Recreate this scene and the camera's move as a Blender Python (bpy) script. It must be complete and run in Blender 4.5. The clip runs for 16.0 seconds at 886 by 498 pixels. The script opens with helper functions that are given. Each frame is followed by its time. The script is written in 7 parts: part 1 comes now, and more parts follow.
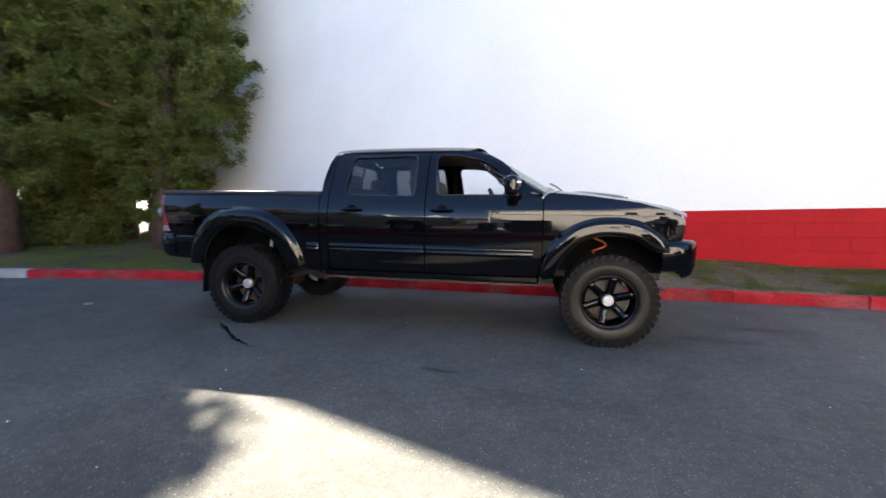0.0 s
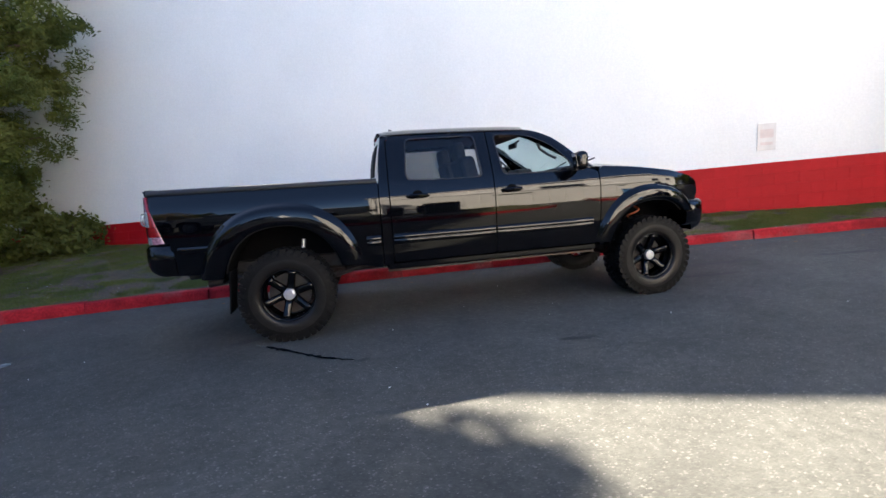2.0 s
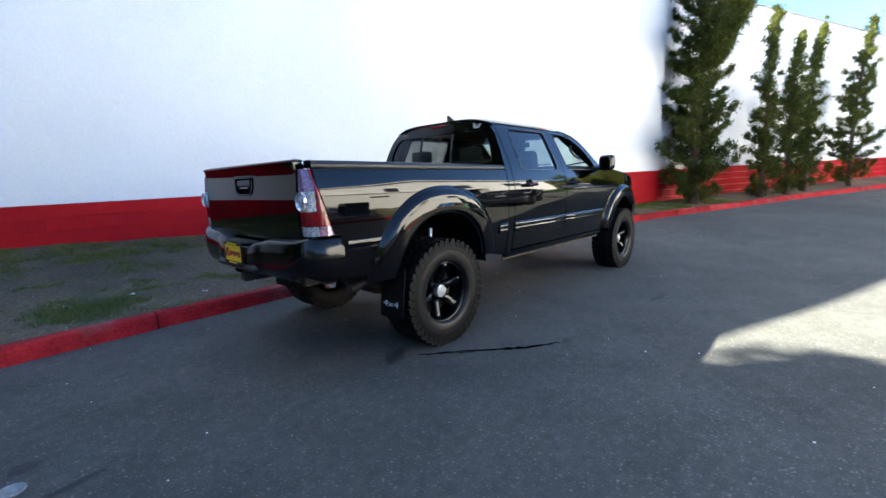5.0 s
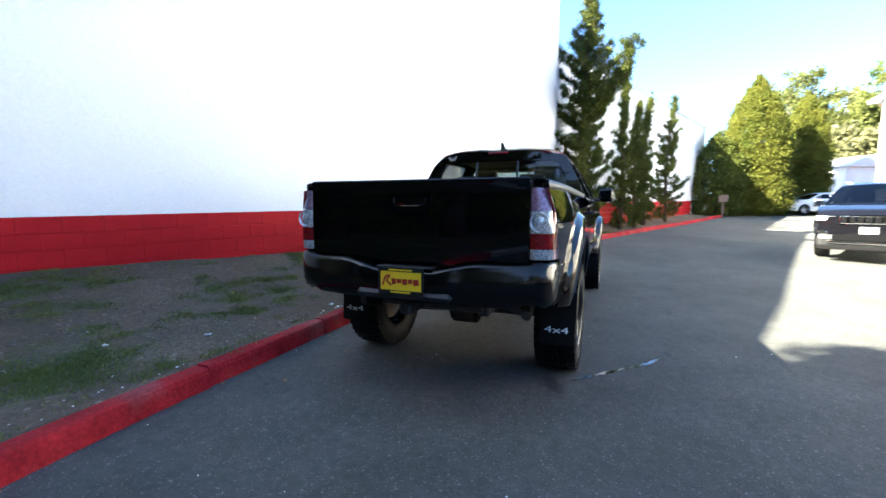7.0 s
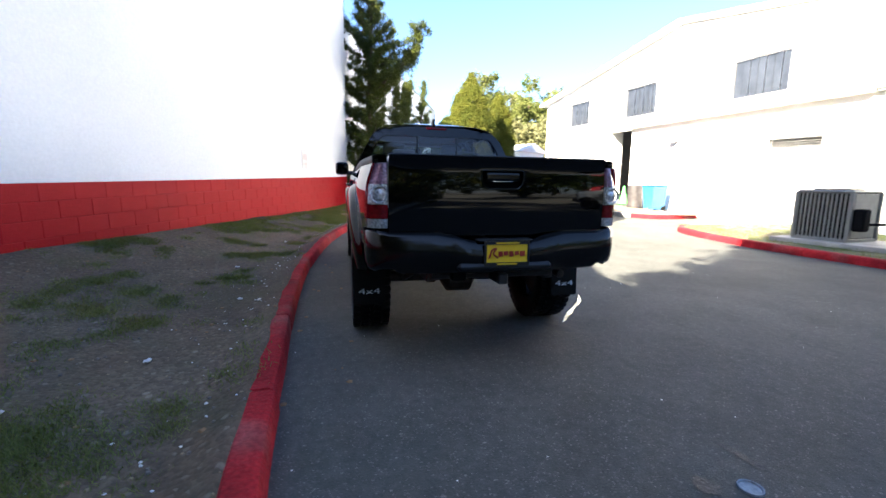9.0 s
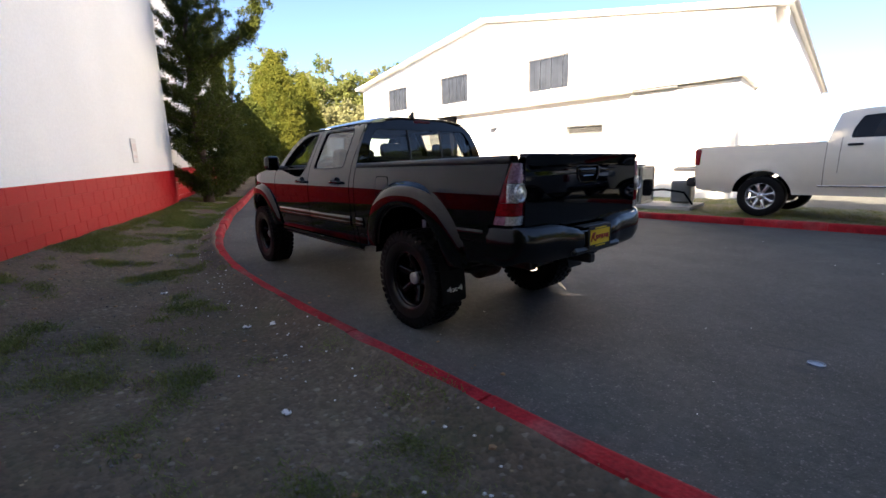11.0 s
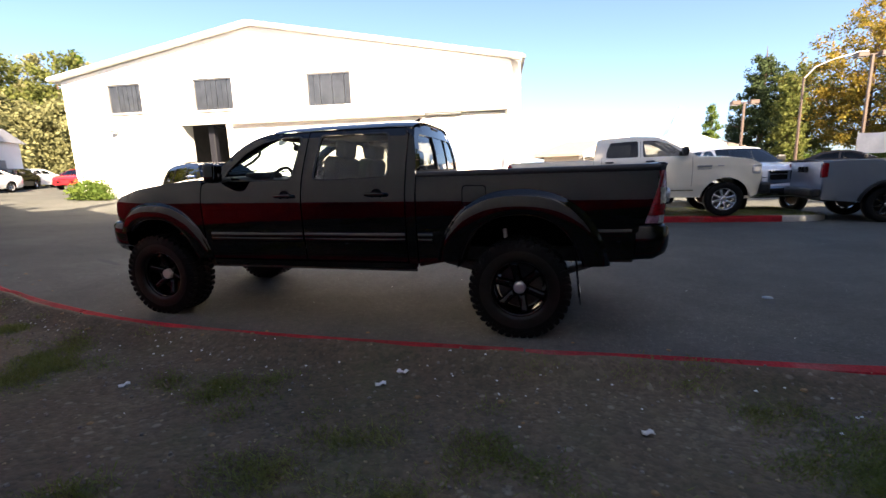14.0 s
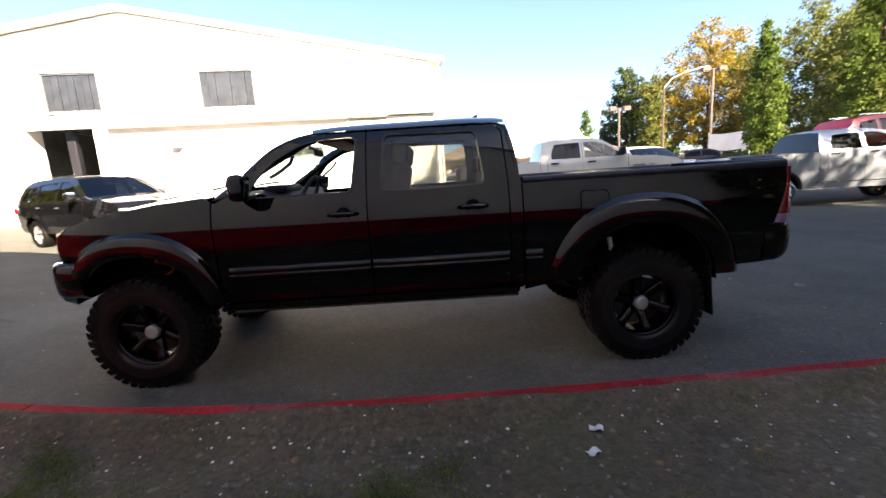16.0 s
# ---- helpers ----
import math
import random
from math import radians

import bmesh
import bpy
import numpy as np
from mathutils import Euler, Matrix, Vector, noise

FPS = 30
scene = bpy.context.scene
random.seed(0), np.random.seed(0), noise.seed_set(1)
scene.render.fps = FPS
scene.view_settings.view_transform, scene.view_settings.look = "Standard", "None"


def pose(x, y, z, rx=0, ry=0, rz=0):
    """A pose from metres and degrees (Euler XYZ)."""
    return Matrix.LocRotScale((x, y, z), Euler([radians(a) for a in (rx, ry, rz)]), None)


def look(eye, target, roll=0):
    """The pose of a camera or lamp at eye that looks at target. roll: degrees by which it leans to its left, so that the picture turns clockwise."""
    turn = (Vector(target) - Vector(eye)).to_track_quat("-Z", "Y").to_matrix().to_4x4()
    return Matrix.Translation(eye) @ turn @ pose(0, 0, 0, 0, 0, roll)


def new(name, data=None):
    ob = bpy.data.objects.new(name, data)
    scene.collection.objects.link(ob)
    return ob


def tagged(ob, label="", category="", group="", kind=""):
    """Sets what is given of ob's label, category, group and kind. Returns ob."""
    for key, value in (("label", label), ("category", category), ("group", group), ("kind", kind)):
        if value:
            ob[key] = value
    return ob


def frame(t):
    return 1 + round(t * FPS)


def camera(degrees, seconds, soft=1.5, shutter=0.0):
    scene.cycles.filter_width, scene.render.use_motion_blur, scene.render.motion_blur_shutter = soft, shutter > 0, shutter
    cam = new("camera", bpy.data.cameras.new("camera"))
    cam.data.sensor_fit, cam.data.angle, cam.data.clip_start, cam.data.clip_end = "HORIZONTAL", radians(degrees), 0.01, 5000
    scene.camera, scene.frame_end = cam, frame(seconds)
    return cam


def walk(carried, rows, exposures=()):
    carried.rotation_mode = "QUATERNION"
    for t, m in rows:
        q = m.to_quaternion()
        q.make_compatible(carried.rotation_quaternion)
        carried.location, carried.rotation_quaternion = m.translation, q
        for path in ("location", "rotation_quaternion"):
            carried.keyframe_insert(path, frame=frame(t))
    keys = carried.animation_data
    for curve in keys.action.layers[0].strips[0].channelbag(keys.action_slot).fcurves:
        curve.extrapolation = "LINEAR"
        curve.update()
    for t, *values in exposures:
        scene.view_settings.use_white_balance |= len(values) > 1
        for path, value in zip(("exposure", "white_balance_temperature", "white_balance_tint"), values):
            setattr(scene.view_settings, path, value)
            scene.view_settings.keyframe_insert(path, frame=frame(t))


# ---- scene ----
cam = camera(92.4, 16.0, shutter=0.3)
PATH = [
    (0, (1.12, -4.725, 1.156), (0.711, -2.775, 0.99), 0.7),
    (0.5, (0.616, -4.793, 1.248), (0.559, -2.805, 1.045), -1.1),
    (1, (0.012, -4.783, 1.227), (0.041, -2.796, 1.007), -2.0),
    (1.5, (-0.571, -4.808, 1.23), (-0.344, -2.833, 1.008), -1.9),
    (2, (-1.124, -4.69, 1.209), (-0.751, -2.744, 0.94), -3.9),
    (2.5, (-1.696, -4.576, 1.216), (-1.11, -2.677, 0.995), -4.8),
    (3, (-2.229, -4.367, 1.186), (-1.485, -2.524, 0.963), -4.1),
    (3.5, (-2.741, -4.108, 1.172), (-1.794, -2.354, 1.015), -0.8),
    (4, (-3.255, -3.825, 1.159), (-2.108, -2.2, 0.949), -0.8),
    (4.2, (-3.429, -3.656, 1.185), (-2.232, -2.074, 0.933), -1.5),
    (6.3, (-4.846, -1.902, 1.237), (-3.126, -0.912, 0.992), -0.7),
    (6.5, (-4.905, -1.682, 1.214), (-3.18, -0.7, 0.967), -1.5),
    (7, (-5.132, -1.158, 1.199), (-3.291, -0.398, 1.016), 0.4),
    (7.5, (-5.275, -0.645, 1.209), (-3.336, -0.214, 0.979), -0.6),
    (8, (-5.347, -0.105, 1.229), (-3.361, 0.017, 1.03), 1.4),
    (8.5, (-5.447, 0.425, 1.217), (-3.481, 0.173, 0.953), 1.0),
    (9, (-5.395, 0.978, 1.2), (-3.47, 0.525, 0.899), 0.8),
    (9.5, (-5.357, 1.514, 1.208), (-3.541, 0.71, 0.972), 1.9),
    (9.7, (-5.288, 1.708, 1.251), (-3.517, 0.821, 0.974), 1.6),
    (11.8, (-4.014, 3.424, 1.317), (-2.716, 1.931, 1.028), -2.9),
    (12, (-3.859, 3.549, 1.308), (-2.632, 1.99, 1.053), -3.0),
    (12.5, (-3.439, 3.836, 1.332), (-2.414, 2.14, 1.057), -2.8),
    (13, (-2.968, 4.011, 1.335), (-2.078, 2.241, 1.053), -2.2),
    (13.5, (-2.504, 4.184, 1.331), (-1.801, 2.336, 1.027), -1.7),
    (14, (-2.036, 4.251, 1.332), (-1.54, 2.344, 0.988), -1.7),
    (14.5, (-1.574, 4.247, 1.341), (-1.177, 2.314, 1.018), -0.8),
    (15, (-1.119, 4.202, 1.356), (-0.881, 2.255, 0.962), -1.3),
    (15.5, (-0.707, 4.01, 1.392), (-0.538, 2.054, 1.013), -3.7),
    (16, (-0.367, 3.799, 1.409), (-0.367, 1.829, 1.065), -3.6),
]
walk(cam, [(t, look(e, g, r)) for t, e, g, r in PATH], exposures=[(0, 3.55, 5650, 10), (2.5, 3.35, 5600, 10), (4.2, 3.55, 5300, 5), (7, 4.0, 5400, 3), (9, 3.65, 5600, 8), (12, 2.97, 6350, 13), (13, 2.97, 6450, 13), (14.5, 2.87, 6350, 13), (15.5, 3.03, 6400, 13), (16, 3.32, 6450, 12)])

# ---- sky and sun ----
SUN_EL, SUN_AZ = 35.0, (-0.57, 0.82)          # direction towards the sun in plan
world = bpy.data.worlds.new("sky")
scene.world = world
world.use_nodes = True
wn = world.node_tree.nodes
sky = wn.new("ShaderNodeTexSky")
sky.sky_type = "NISHITA"
sky.sun_disc = False
sky.sun_elevation = radians(SUN_EL)
sky.sun_rotation = math.atan2(SUN_AZ[0], SUN_AZ[1])
sky.air_density, sky.dust_density, sky.ozone_density = 0.65, 1.3, 1.0
world.node_tree.links.new(sky.outputs[0], wn["Background"].inputs[0])
wn["Background"].inputs[1].default_value = 0.05
sun = new("sun", bpy.data.lights.new("sun", "SUN"))
sun.data.energy, sun.data.angle, sun.data.color = 5.0, radians(0.53), (1.0, 0.81, 0.57)
sun.matrix_world = look((SUN_AZ[0] * 40, SUN_AZ[1] * 40, 40 * math.tan(radians(SUN_EL))), (0, 0, 0))
scene.view_settings.exposure = 0.0

# ---- materials ----
def mat(name, colour, rough=0.6, metal=0.0, vary=0.12, scale=6.0, fine=0.0, fine_scale=90.0, bump=0.0, bump_scale=60.0,
        coat=0.0, second=None, second_amount=0.5, second_scale=1.5, second_width=0.12, random_tint=0.0, spec=0.5, emit=0.0, subsurface=0.0):
    """A surface: base colour varied at two scales, an optional second colour in patches, and fine relief."""
    m = bpy.data.materials.new(name)
    m.use_nodes = True
    nt = m.node_tree
    n, l = nt.nodes, nt.links
    b = n["Principled BSDF"]
    b.inputs["Roughness"].default_value = rough
    b.inputs["Metallic"].default_value = metal
    b.inputs["Coat Weight"].default_value = coat
    b.inputs["Coat Roughness"].default_value = 0.03
    b.inputs["Specular IOR Level"].default_value = spec
    if emit:
        b.inputs["Emission Color"].default_value = (*colour, 1)
        b.inputs["Emission Strength"].default_value = emit
    tc = n.new("ShaderNodeTexCoord")
    rgb = n.new("ShaderNodeRGB")
    rgb.outputs[0].default_value = (*colour, 1)
    out = rgb.outputs[0]

    def noise_tex(s, detail=4.0):
        t = n.new("ShaderNodeTexNoise")
        t.inputs["Scale"].default_value = s
        t.inputs["Detail"].default_value = detail
        l.new(tc.outputs["Object"], t.inputs["Vector"])
        return t.outputs["Fac"]

    def ramp(fac, lo, hi, a=0.0, z=1.0):
        r = n.new("ShaderNodeMapRange")
        r.inputs["From Min"].default_value, r.inputs["From Max"].default_value = lo, hi
        r.inputs["To Min"].default_value, r.inputs["To Max"].default_value = a, z
        l.new(fac, r.inputs["Value"])
        return r.outputs["Result"]

    if second is not None:
        mx = n.new("ShaderNodeMix")
        mx.data_type = "RGBA"
        f = ramp(noise_tex(second_scale, 6.0), second_amount - second_width, second_amount + second_width)
        l.new(f, mx.inputs["Factor"])
        l.new(out, mx.inputs["A"])
        mx.inputs["B"].default_value = (*second, 1)
        out = mx.outputs["Result"]
    for amount, s in ((vary, scale), (fine, fine_scale)):
        if amount:
            v = ramp(noise_tex(s), 0.3, 0.7, 1 - amount, 1 + amount)
            hs = n.new("ShaderNodeHueSaturation")
            l.new(out, hs.inputs["Color"])
            l.new(v, hs.inputs["Value"])
            out = hs.outputs["Color"]
    if random_tint:
        oi = n.new("ShaderNodeObjectInfo")
        hs = n.new("ShaderNodeHueSaturation")
        l.new(out, hs.inputs["Color"])
        l.new(ramp(oi.outputs["Random"], 0, 1, 1 - random_tint, 1 + random_tint), hs.inputs["Value"])
        out = hs.outputs["Color"]
    l.new(out, b.inputs["Base Color"])
    if bump:
        bp = n.new("ShaderNodeBump")
        bp.inputs["Strength"].default_value = bump
        bp.inputs["Distance"].default_value = 0.01
        l.new(noise_tex(bump_scale, 6.0), bp.inputs["Height"])
        l.new(bp.outputs["Normal"], b.inputs["Normal"])
    return m


def glass(name, colour=(0.8, 0.9, 0.88), rough=0.0, ior=1.45):
    m = bpy.data.materials.new(name)
    m.use_nodes = True
    n, l = m.node_tree.nodes, m.node_tree.links
    n.remove(n["Principled BSDF"])
    lw, pw, ad, tr, gl, mx = (n.new("ShaderNode" + k) for k in ("LayerWeight", "Math", "Math", "BsdfTransparent", "BsdfGlossy", "MixShader"))
    lw.inputs["Blend"].default_value = 0.5
    pw.operation, ad.operation = "POWER", "MULTIPLY_ADD"
    pw.inputs[1].default_value = 4.0
    ad.inputs[1].default_value, ad.inputs[2].default_value = 0.9, ((ior - 1) / (ior + 1)) ** 2 * 1.6
    l.new(lw.outputs["Facing"], pw.inputs[0])
    l.new(pw.outputs[0], ad.inputs[0])
    tr.inputs["Color"].default_value = (*colour, 1)
    gl.inputs["Roughness"].default_value = rough
    l.new(ad.outputs[0], mx.inputs[0])
    l.new(tr.outputs[0], mx.inputs[1])
    l.new(gl.outputs[0], mx.inputs[2])
    l.new(mx.outputs[0], n["Material Output"].inputs["Surface"])
    return m


def speckled(name, base, pale, dark, rough, cell=0.009, pale_share=0.16, relief=0.6, patch=(0.8, 1.25), moss=None):
    """Worn ground of small stones: cells of mixed tone, pale and dark grains, broad worn patches, and relief."""
    m = bpy.data.materials.new(name)
    m.use_nodes = True
    n, l = m.node_tree.nodes, m.node_tree.links
    b = n["Principled BSDF"]
    b.inputs["Roughness"].default_value = rough
    b.inputs["Specular IOR Level"].default_value = 0.3
    tc = n.new("ShaderNodeTexCoord")

    def voronoi(scale):
        v = n.new("ShaderNodeTexVoronoi")
        v.inputs["Scale"].default_value = scale
        l.new(tc.outputs["Object"], v.inputs["Vector"])
        return v

    def noise_fac(scale, detail=5.0):
        v = n.new("ShaderNodeTexNoise")
        v.inputs["Scale"].default_value, v.inputs["Detail"].default_value = scale, detail
        l.new(tc.outputs["Object"], v.inputs["Vector"])
        return v.outputs["Fac"]

    def span(fac, lo, hi, a, z):
        r = n.new("ShaderNodeMapRange")
        for key, val in (("From Min", lo), ("From Max", hi), ("To Min", a), ("To Max", z)):
            r.inputs[key].default_value = val
        l.new(fac, r.inputs["Value"])
        return r.outputs["Result"]

    def blend(fac, a, z):
        mx = n.new("ShaderNodeMix")
        mx.data_type = "RGBA"
        l.new(fac, mx.inputs["Factor"])
        for key, val in (("A", a), ("B", z)):
            if isinstance(val, tuple):
                mx.inputs[key].default_value = (*val, 1)
            else:
                l.new(val, mx.inputs[key])
        return mx.outputs["Result"]

    grain, coarse = voronoi(1 / cell), voronoi(0.28 / cell)
    sep = n.new("ShaderNodeSeparateColor")
    l.new(grain.outputs["Color"], sep.inputs[0])
    sep2 = n.new("ShaderNodeSeparateColor")
    l.new(coarse.outputs["Color"], sep2.inputs[0])
    out = blend(span(sep.outputs[0], 0.0, 1.0, 0.0, 0.75), base, dark)
    out = blend(span(sep.outputs[1], 1 - pale_share, 1.0, 0.0, 0.8), out, pale)
    spot = n.new("ShaderNodeMath")
    spot.operation = "MULTIPLY"
    l.new(span(sep2.outputs[0], 0.9, 0.92, 0.0, 0.9), spot.inputs[0])
    l.new(span(coarse.outputs["Distance"], 0.18, 0.3, 1.0, 0.0), spot.inputs[1])
    out = blend(spot.outputs[0], out, pale)
    for fac, lo, hi, a, z in ((noise_fac(0.35, 6), 0.3, 0.7, *patch), (noise_fac(2.2, 6), 0.3, 0.7, 0.86, 1.14), (noise_fac(16, 4), 0.3, 0.7, 0.85, 1.15)):
        hs = n.new("ShaderNodeHueSaturation")
        l.new(out, hs.inputs["Color"])
        l.new(span(fac, lo, hi, a, z), hs.inputs["Value"])
        out = hs.outputs["Color"]
    if moss:
        f = n.new("ShaderNodeMath")
        f.operation = "MULTIPLY"
        l.new(span(noise_fac(moss[1], 6), 0.5, 0.68, 0.0, 0.7), f.inputs[0])
        l.new(span(noise_fac(30, 4), 0.35, 0.6, 0.2, 0.9), f.inputs[1])
        out = blend(f.outputs[0], out, moss[0])
    l.new(out, b.inputs["Base Color"])
    h = n.new("ShaderNodeMath")
    h.operation = "MULTIPLY_ADD"
    h.inputs[1].default_value = -0.6
    l.new(grain.outputs["Distance"], h.inputs[0])
    l.new(noise_fac(45, 4), h.inputs[2])
    bp = n.new("ShaderNodeBump")
    bp.inputs["Strength"].default_value, bp.inputs["Distance"].default_value = relief, 0.006
    l.new(h.outputs[0], bp.inputs["Height"])
    l.new(bp.outputs["Normal"], b.inputs["Normal"])
    return m


ASPHALT = speckled("asphalt", (0.0735, 0.0745, 0.0665), (0.165, 0.16, 0.145), (0.0495, 0.0505, 0.0465), 0.9, 0.007, 0.07, 0.4)
DIRT = speckled("dirt", (0.122, 0.093, 0.06), (0.185, 0.158, 0.118), (0.062, 0.051, 0.034), 0.97, 0.022, 0.04, 1.0, (0.65, 1.4), ((0.066, 0.072, 0.028), 1.3))
LAWN = mat("lawn", (0.07, 0.085, 0.03), 0.95, vary=0.3, scale=1.2, fine=0.5, fine_scale=60, bump=0.8, bump_scale=40,
           second=(0.15, 0.12, 0.075), second_scale=0.6, second_amount=0.55)
WHITE_WALL = mat("white_wall_paint", (0.80, 0.80, 0.79), 0.75, vary=0.03, scale=0.7, fine=0.04, fine_scale=30, bump=0.25, bump_scale=60)
RED_WALL = mat("red_wall_paint", (0.37, 0.007, 0.011), 0.6, spec=0.15, vary=0.12, scale=1.6, fine=0.08, fine_scale=40, bump=0.3, bump_scale=60, random_tint=0.04)
RED_KERB = mat("red_kerb_paint", (0.27, 0.013, 0.018), 0.85, spec=0.15, vary=0.25, scale=5, fine=0.25, fine_scale=45, bump=0.6, bump_scale=50,
               second=(0.22, 0.06, 0.06), second_scale=2.2, second_amount=0.62, second_width=0.10, random_tint=0.2)
CONCRETE = mat("concrete", (0.3, 0.29, 0.27), 0.85, vary=0.2, scale=3, fine=0.15, fine_scale=60, bump=0.4, bump_scale=60, random_tint=0.08)
STUCCO = mat("white_stucco", (0.78, 0.76, 0.72), 0.8, vary=0.05, scale=0.8, fine=0.04, fine_scale=40, bump=0.2)
ROOF = mat("roof_metal", (0.5, 0.5, 0.5), 0.5, vary=0.1, scale=2)
# near-black for dark parts, and for shade painted into wells, gaps and recesses
DARK = mat("dark_parts_and_shade", (0.003, 0.003, 0.0035), 0.9, vary=0.1, spec=0.1)

# ---- plain helpers ----
def part(name, bm, material, parent=None, label="", smooth=False, kind=""):
    """Links a bmesh as one mesh object, under a thing or part if one is given."""
    me = bpy.data.meshes.new(name)
    bm.to_mesh(me)
    bm.free()
    if smooth:
        me.shade_smooth()
    for m in (material if isinstance(material, (list, tuple)) else [material]):
        me.materials.append(m)
    ob = new(name, me)
    if parent is not None:
        ob.parent = parent
    if label or kind:
        tagged(ob, label, kind=kind)
    return ob


def thing(name, m, label, category, group="", kind=""):
    ob = new(name)
    ob.matrix_world = m
    ob.empty_display_size = 0.2
    return tagged(ob, label, category, group, kind)


def raw(verts, faces):
    bm = bmesh.new()
    vs = [bm.verts.new(v) for v in verts]
    for f in faces:
        try:
            bm.faces.new([vs[i] for i in f])
        except ValueError:
            pass
    return bm


def add_box(bm, c, s, bevel=0.0, rot=None, seg=1):
    r = bmesh.ops.create_cube(bm, size=1.0)
    vs = r["verts"]
    for v in vs:
        v.co = Vector((v.co.x * s[0], v.co.y * s[1], v.co.z * s[2]))
    if bevel:
        es = list({e for v in vs for e in v.link_edges})
        out = bmesh.ops.bevel(bm, geom=es, offset=bevel, segments=seg, affect="EDGES", profile=0.6)
        vs = list({v for f in out["faces"] for v in f.verts} | {v for v in vs if v.is_valid})
    for v in vs:
        co = v.co
        if rot is not None:
            co = rot @ co
        v.co = co + Vector(c)
    return vs


def box(c, s, bevel=0.0, rot=None, seg=1):
    bm = bmesh.new()
    add_box(bm, c, s, bevel, rot, seg)
    return bm


def add_tube(bm, pts, radii, sides=8, cap=True):
    """A round bar through the points."""
    pts = [Vector(p) for p in pts]
    if not isinstance(radii, (list, tuple)):
        radii = [radii] * len(pts)
    rings = []
    for i, p in enumerate(pts):
        d = (pts[min(i + 1, len(pts) - 1)] - pts[max(i - 1, 0)]).normalized()
        u = d.orthogonal().normalized() if i == 0 else (ref - d * ref.dot(d)).normalized()
        ref = u
        w = d.cross(u)
        rings.append([bm.verts.new(p + (u * math.cos(a) + w * math.sin(a)) * radii[i]) for a in (2 * math.pi * k / sides for k in range(sides))])
    for a, b in zip(rings, rings[1:]):
        for k in range(sides):
            bm.faces.new((a[k], a[(k + 1) % sides], b[(k + 1) % sides], b[k]))
    if cap:
        bm.faces.new(rings[0][::-1])
        bm.faces.new(rings[-1])


def tube(pts, radii, sides=8, cap=True):
    bm = bmesh.new()
    add_tube(bm, pts, radii, sides, cap)
    bmesh.ops.recalc_face_normals(bm, faces=bm.faces)
    return bm


def lathe(profile, axis="y", sides=32):
    """A turned shape: profile of (radius, along)."""
    bm = bmesh.new()
    rings = []
    for r, a in profile:
        ring = []
        for k in range(sides):
            t = 2 * math.pi * k / sides
            c, s = r * math.cos(t), r * math.sin(t)
            ring.append(bm.verts.new({"y": (c, a, s), "z": (c, s, a), "x": (a, c, s)}[axis]))
        rings.append(ring)
    for a, b in zip(rings, rings[1:]):
        for k in range(sides):
            bm.faces.new((a[k], a[(k + 1) % sides], b[(k + 1) % sides], b[k]))
    bmesh.ops.remove_doubles(bm, verts=bm.verts, dist=1e-5)
    bmesh.ops.recalc_face_normals(bm, faces=bm.faces)
    return bm


def spline(pts, step):
    """Points along a smooth line through pts."""
    out = []
    P = [Vector(p) for p in pts]
    P = [P[0] * 2 - P[1]] + P + [P[-1] * 2 - P[-2]]
    for a, b, c, d in zip(P, P[1:], P[2:], P[3:]):
        k = max(1, round((c - b).length / step))
        for i in range(k):
            t = i / k
            out.append(0.5 * ((2 * b) + (c - a) * t + (2 * a - 5 * b + 4 * c - d) * t * t + (3 * b - a - 3 * c + d) * t ** 3))
    out.append(P[-2])
    return out


from mathutils.geometry import delaunay_2d_cdt


def inside(p, poly):
    c = False
    for (x0, y0), (x1, y1) in zip(poly, poly[1:] + poly[:1]):
        if (y0 > p[1]) != (y1 > p[1]) and p[0] < (x1 - x0) * (p[1] - y0) / (y1 - y0) + x0:
            c = not c
    return c


def dense(poly, step):
    out = []
    for a, b in zip(poly, poly[1:] + poly[:1]):
        k = max(1, math.ceil(math.hypot(b[0] - a[0], b[1] - a[1]) / step))
        out += [(a[0] + (b[0] - a[0]) * i / k, a[1] + (b[1] - a[1]) * i / k) for i in range(k)]
    return out


def rounded(poly, r, seg=4):
    """The polygon with its corners rounded off."""
    out = []
    n = len(poly)
    for i in range(n):
        p, a, b = Vector(poly[i]), Vector(poly[i - 1]), Vector(poly[(i + 1) % n])
        u, v = (a - p), (b - p)
        d = min(r, u.length * 0.45, v.length * 0.45)
        s, e = p + u.normalized() * d, p + v.normalized() * d
        for k in range(seg + 1):
            t = k / seg
            q = (1 - t) ** 2 * s + 2 * t * (1 - t) * p + t * t * e
            out.append((q.x, q.y))
    return out


def oval(cx, cz, rx, rz, a0, a1, n=24):
    """Part of an upright oval, a little squarer than an ellipse."""
    out = []
    for i in range(n + 1):
        a = radians(a0 + (a1 - a0) * i / n)
        c, s = math.cos(a), math.sin(a)
        k = (abs(c) ** 2.3 + abs(s) ** 2.3) ** (-1 / 2.3)
        out.append((cx + rx * k * c, cz + rz * k * s))
    return out


def arc(cx, cz, r, a0, a1, n=20):
    return [(cx + r * math.cos(radians(a0 + (a1 - a0) * i / n)), cz + r * math.sin(radians(a0 + (a1 - a0) * i / n))) for i in range(n + 1)]


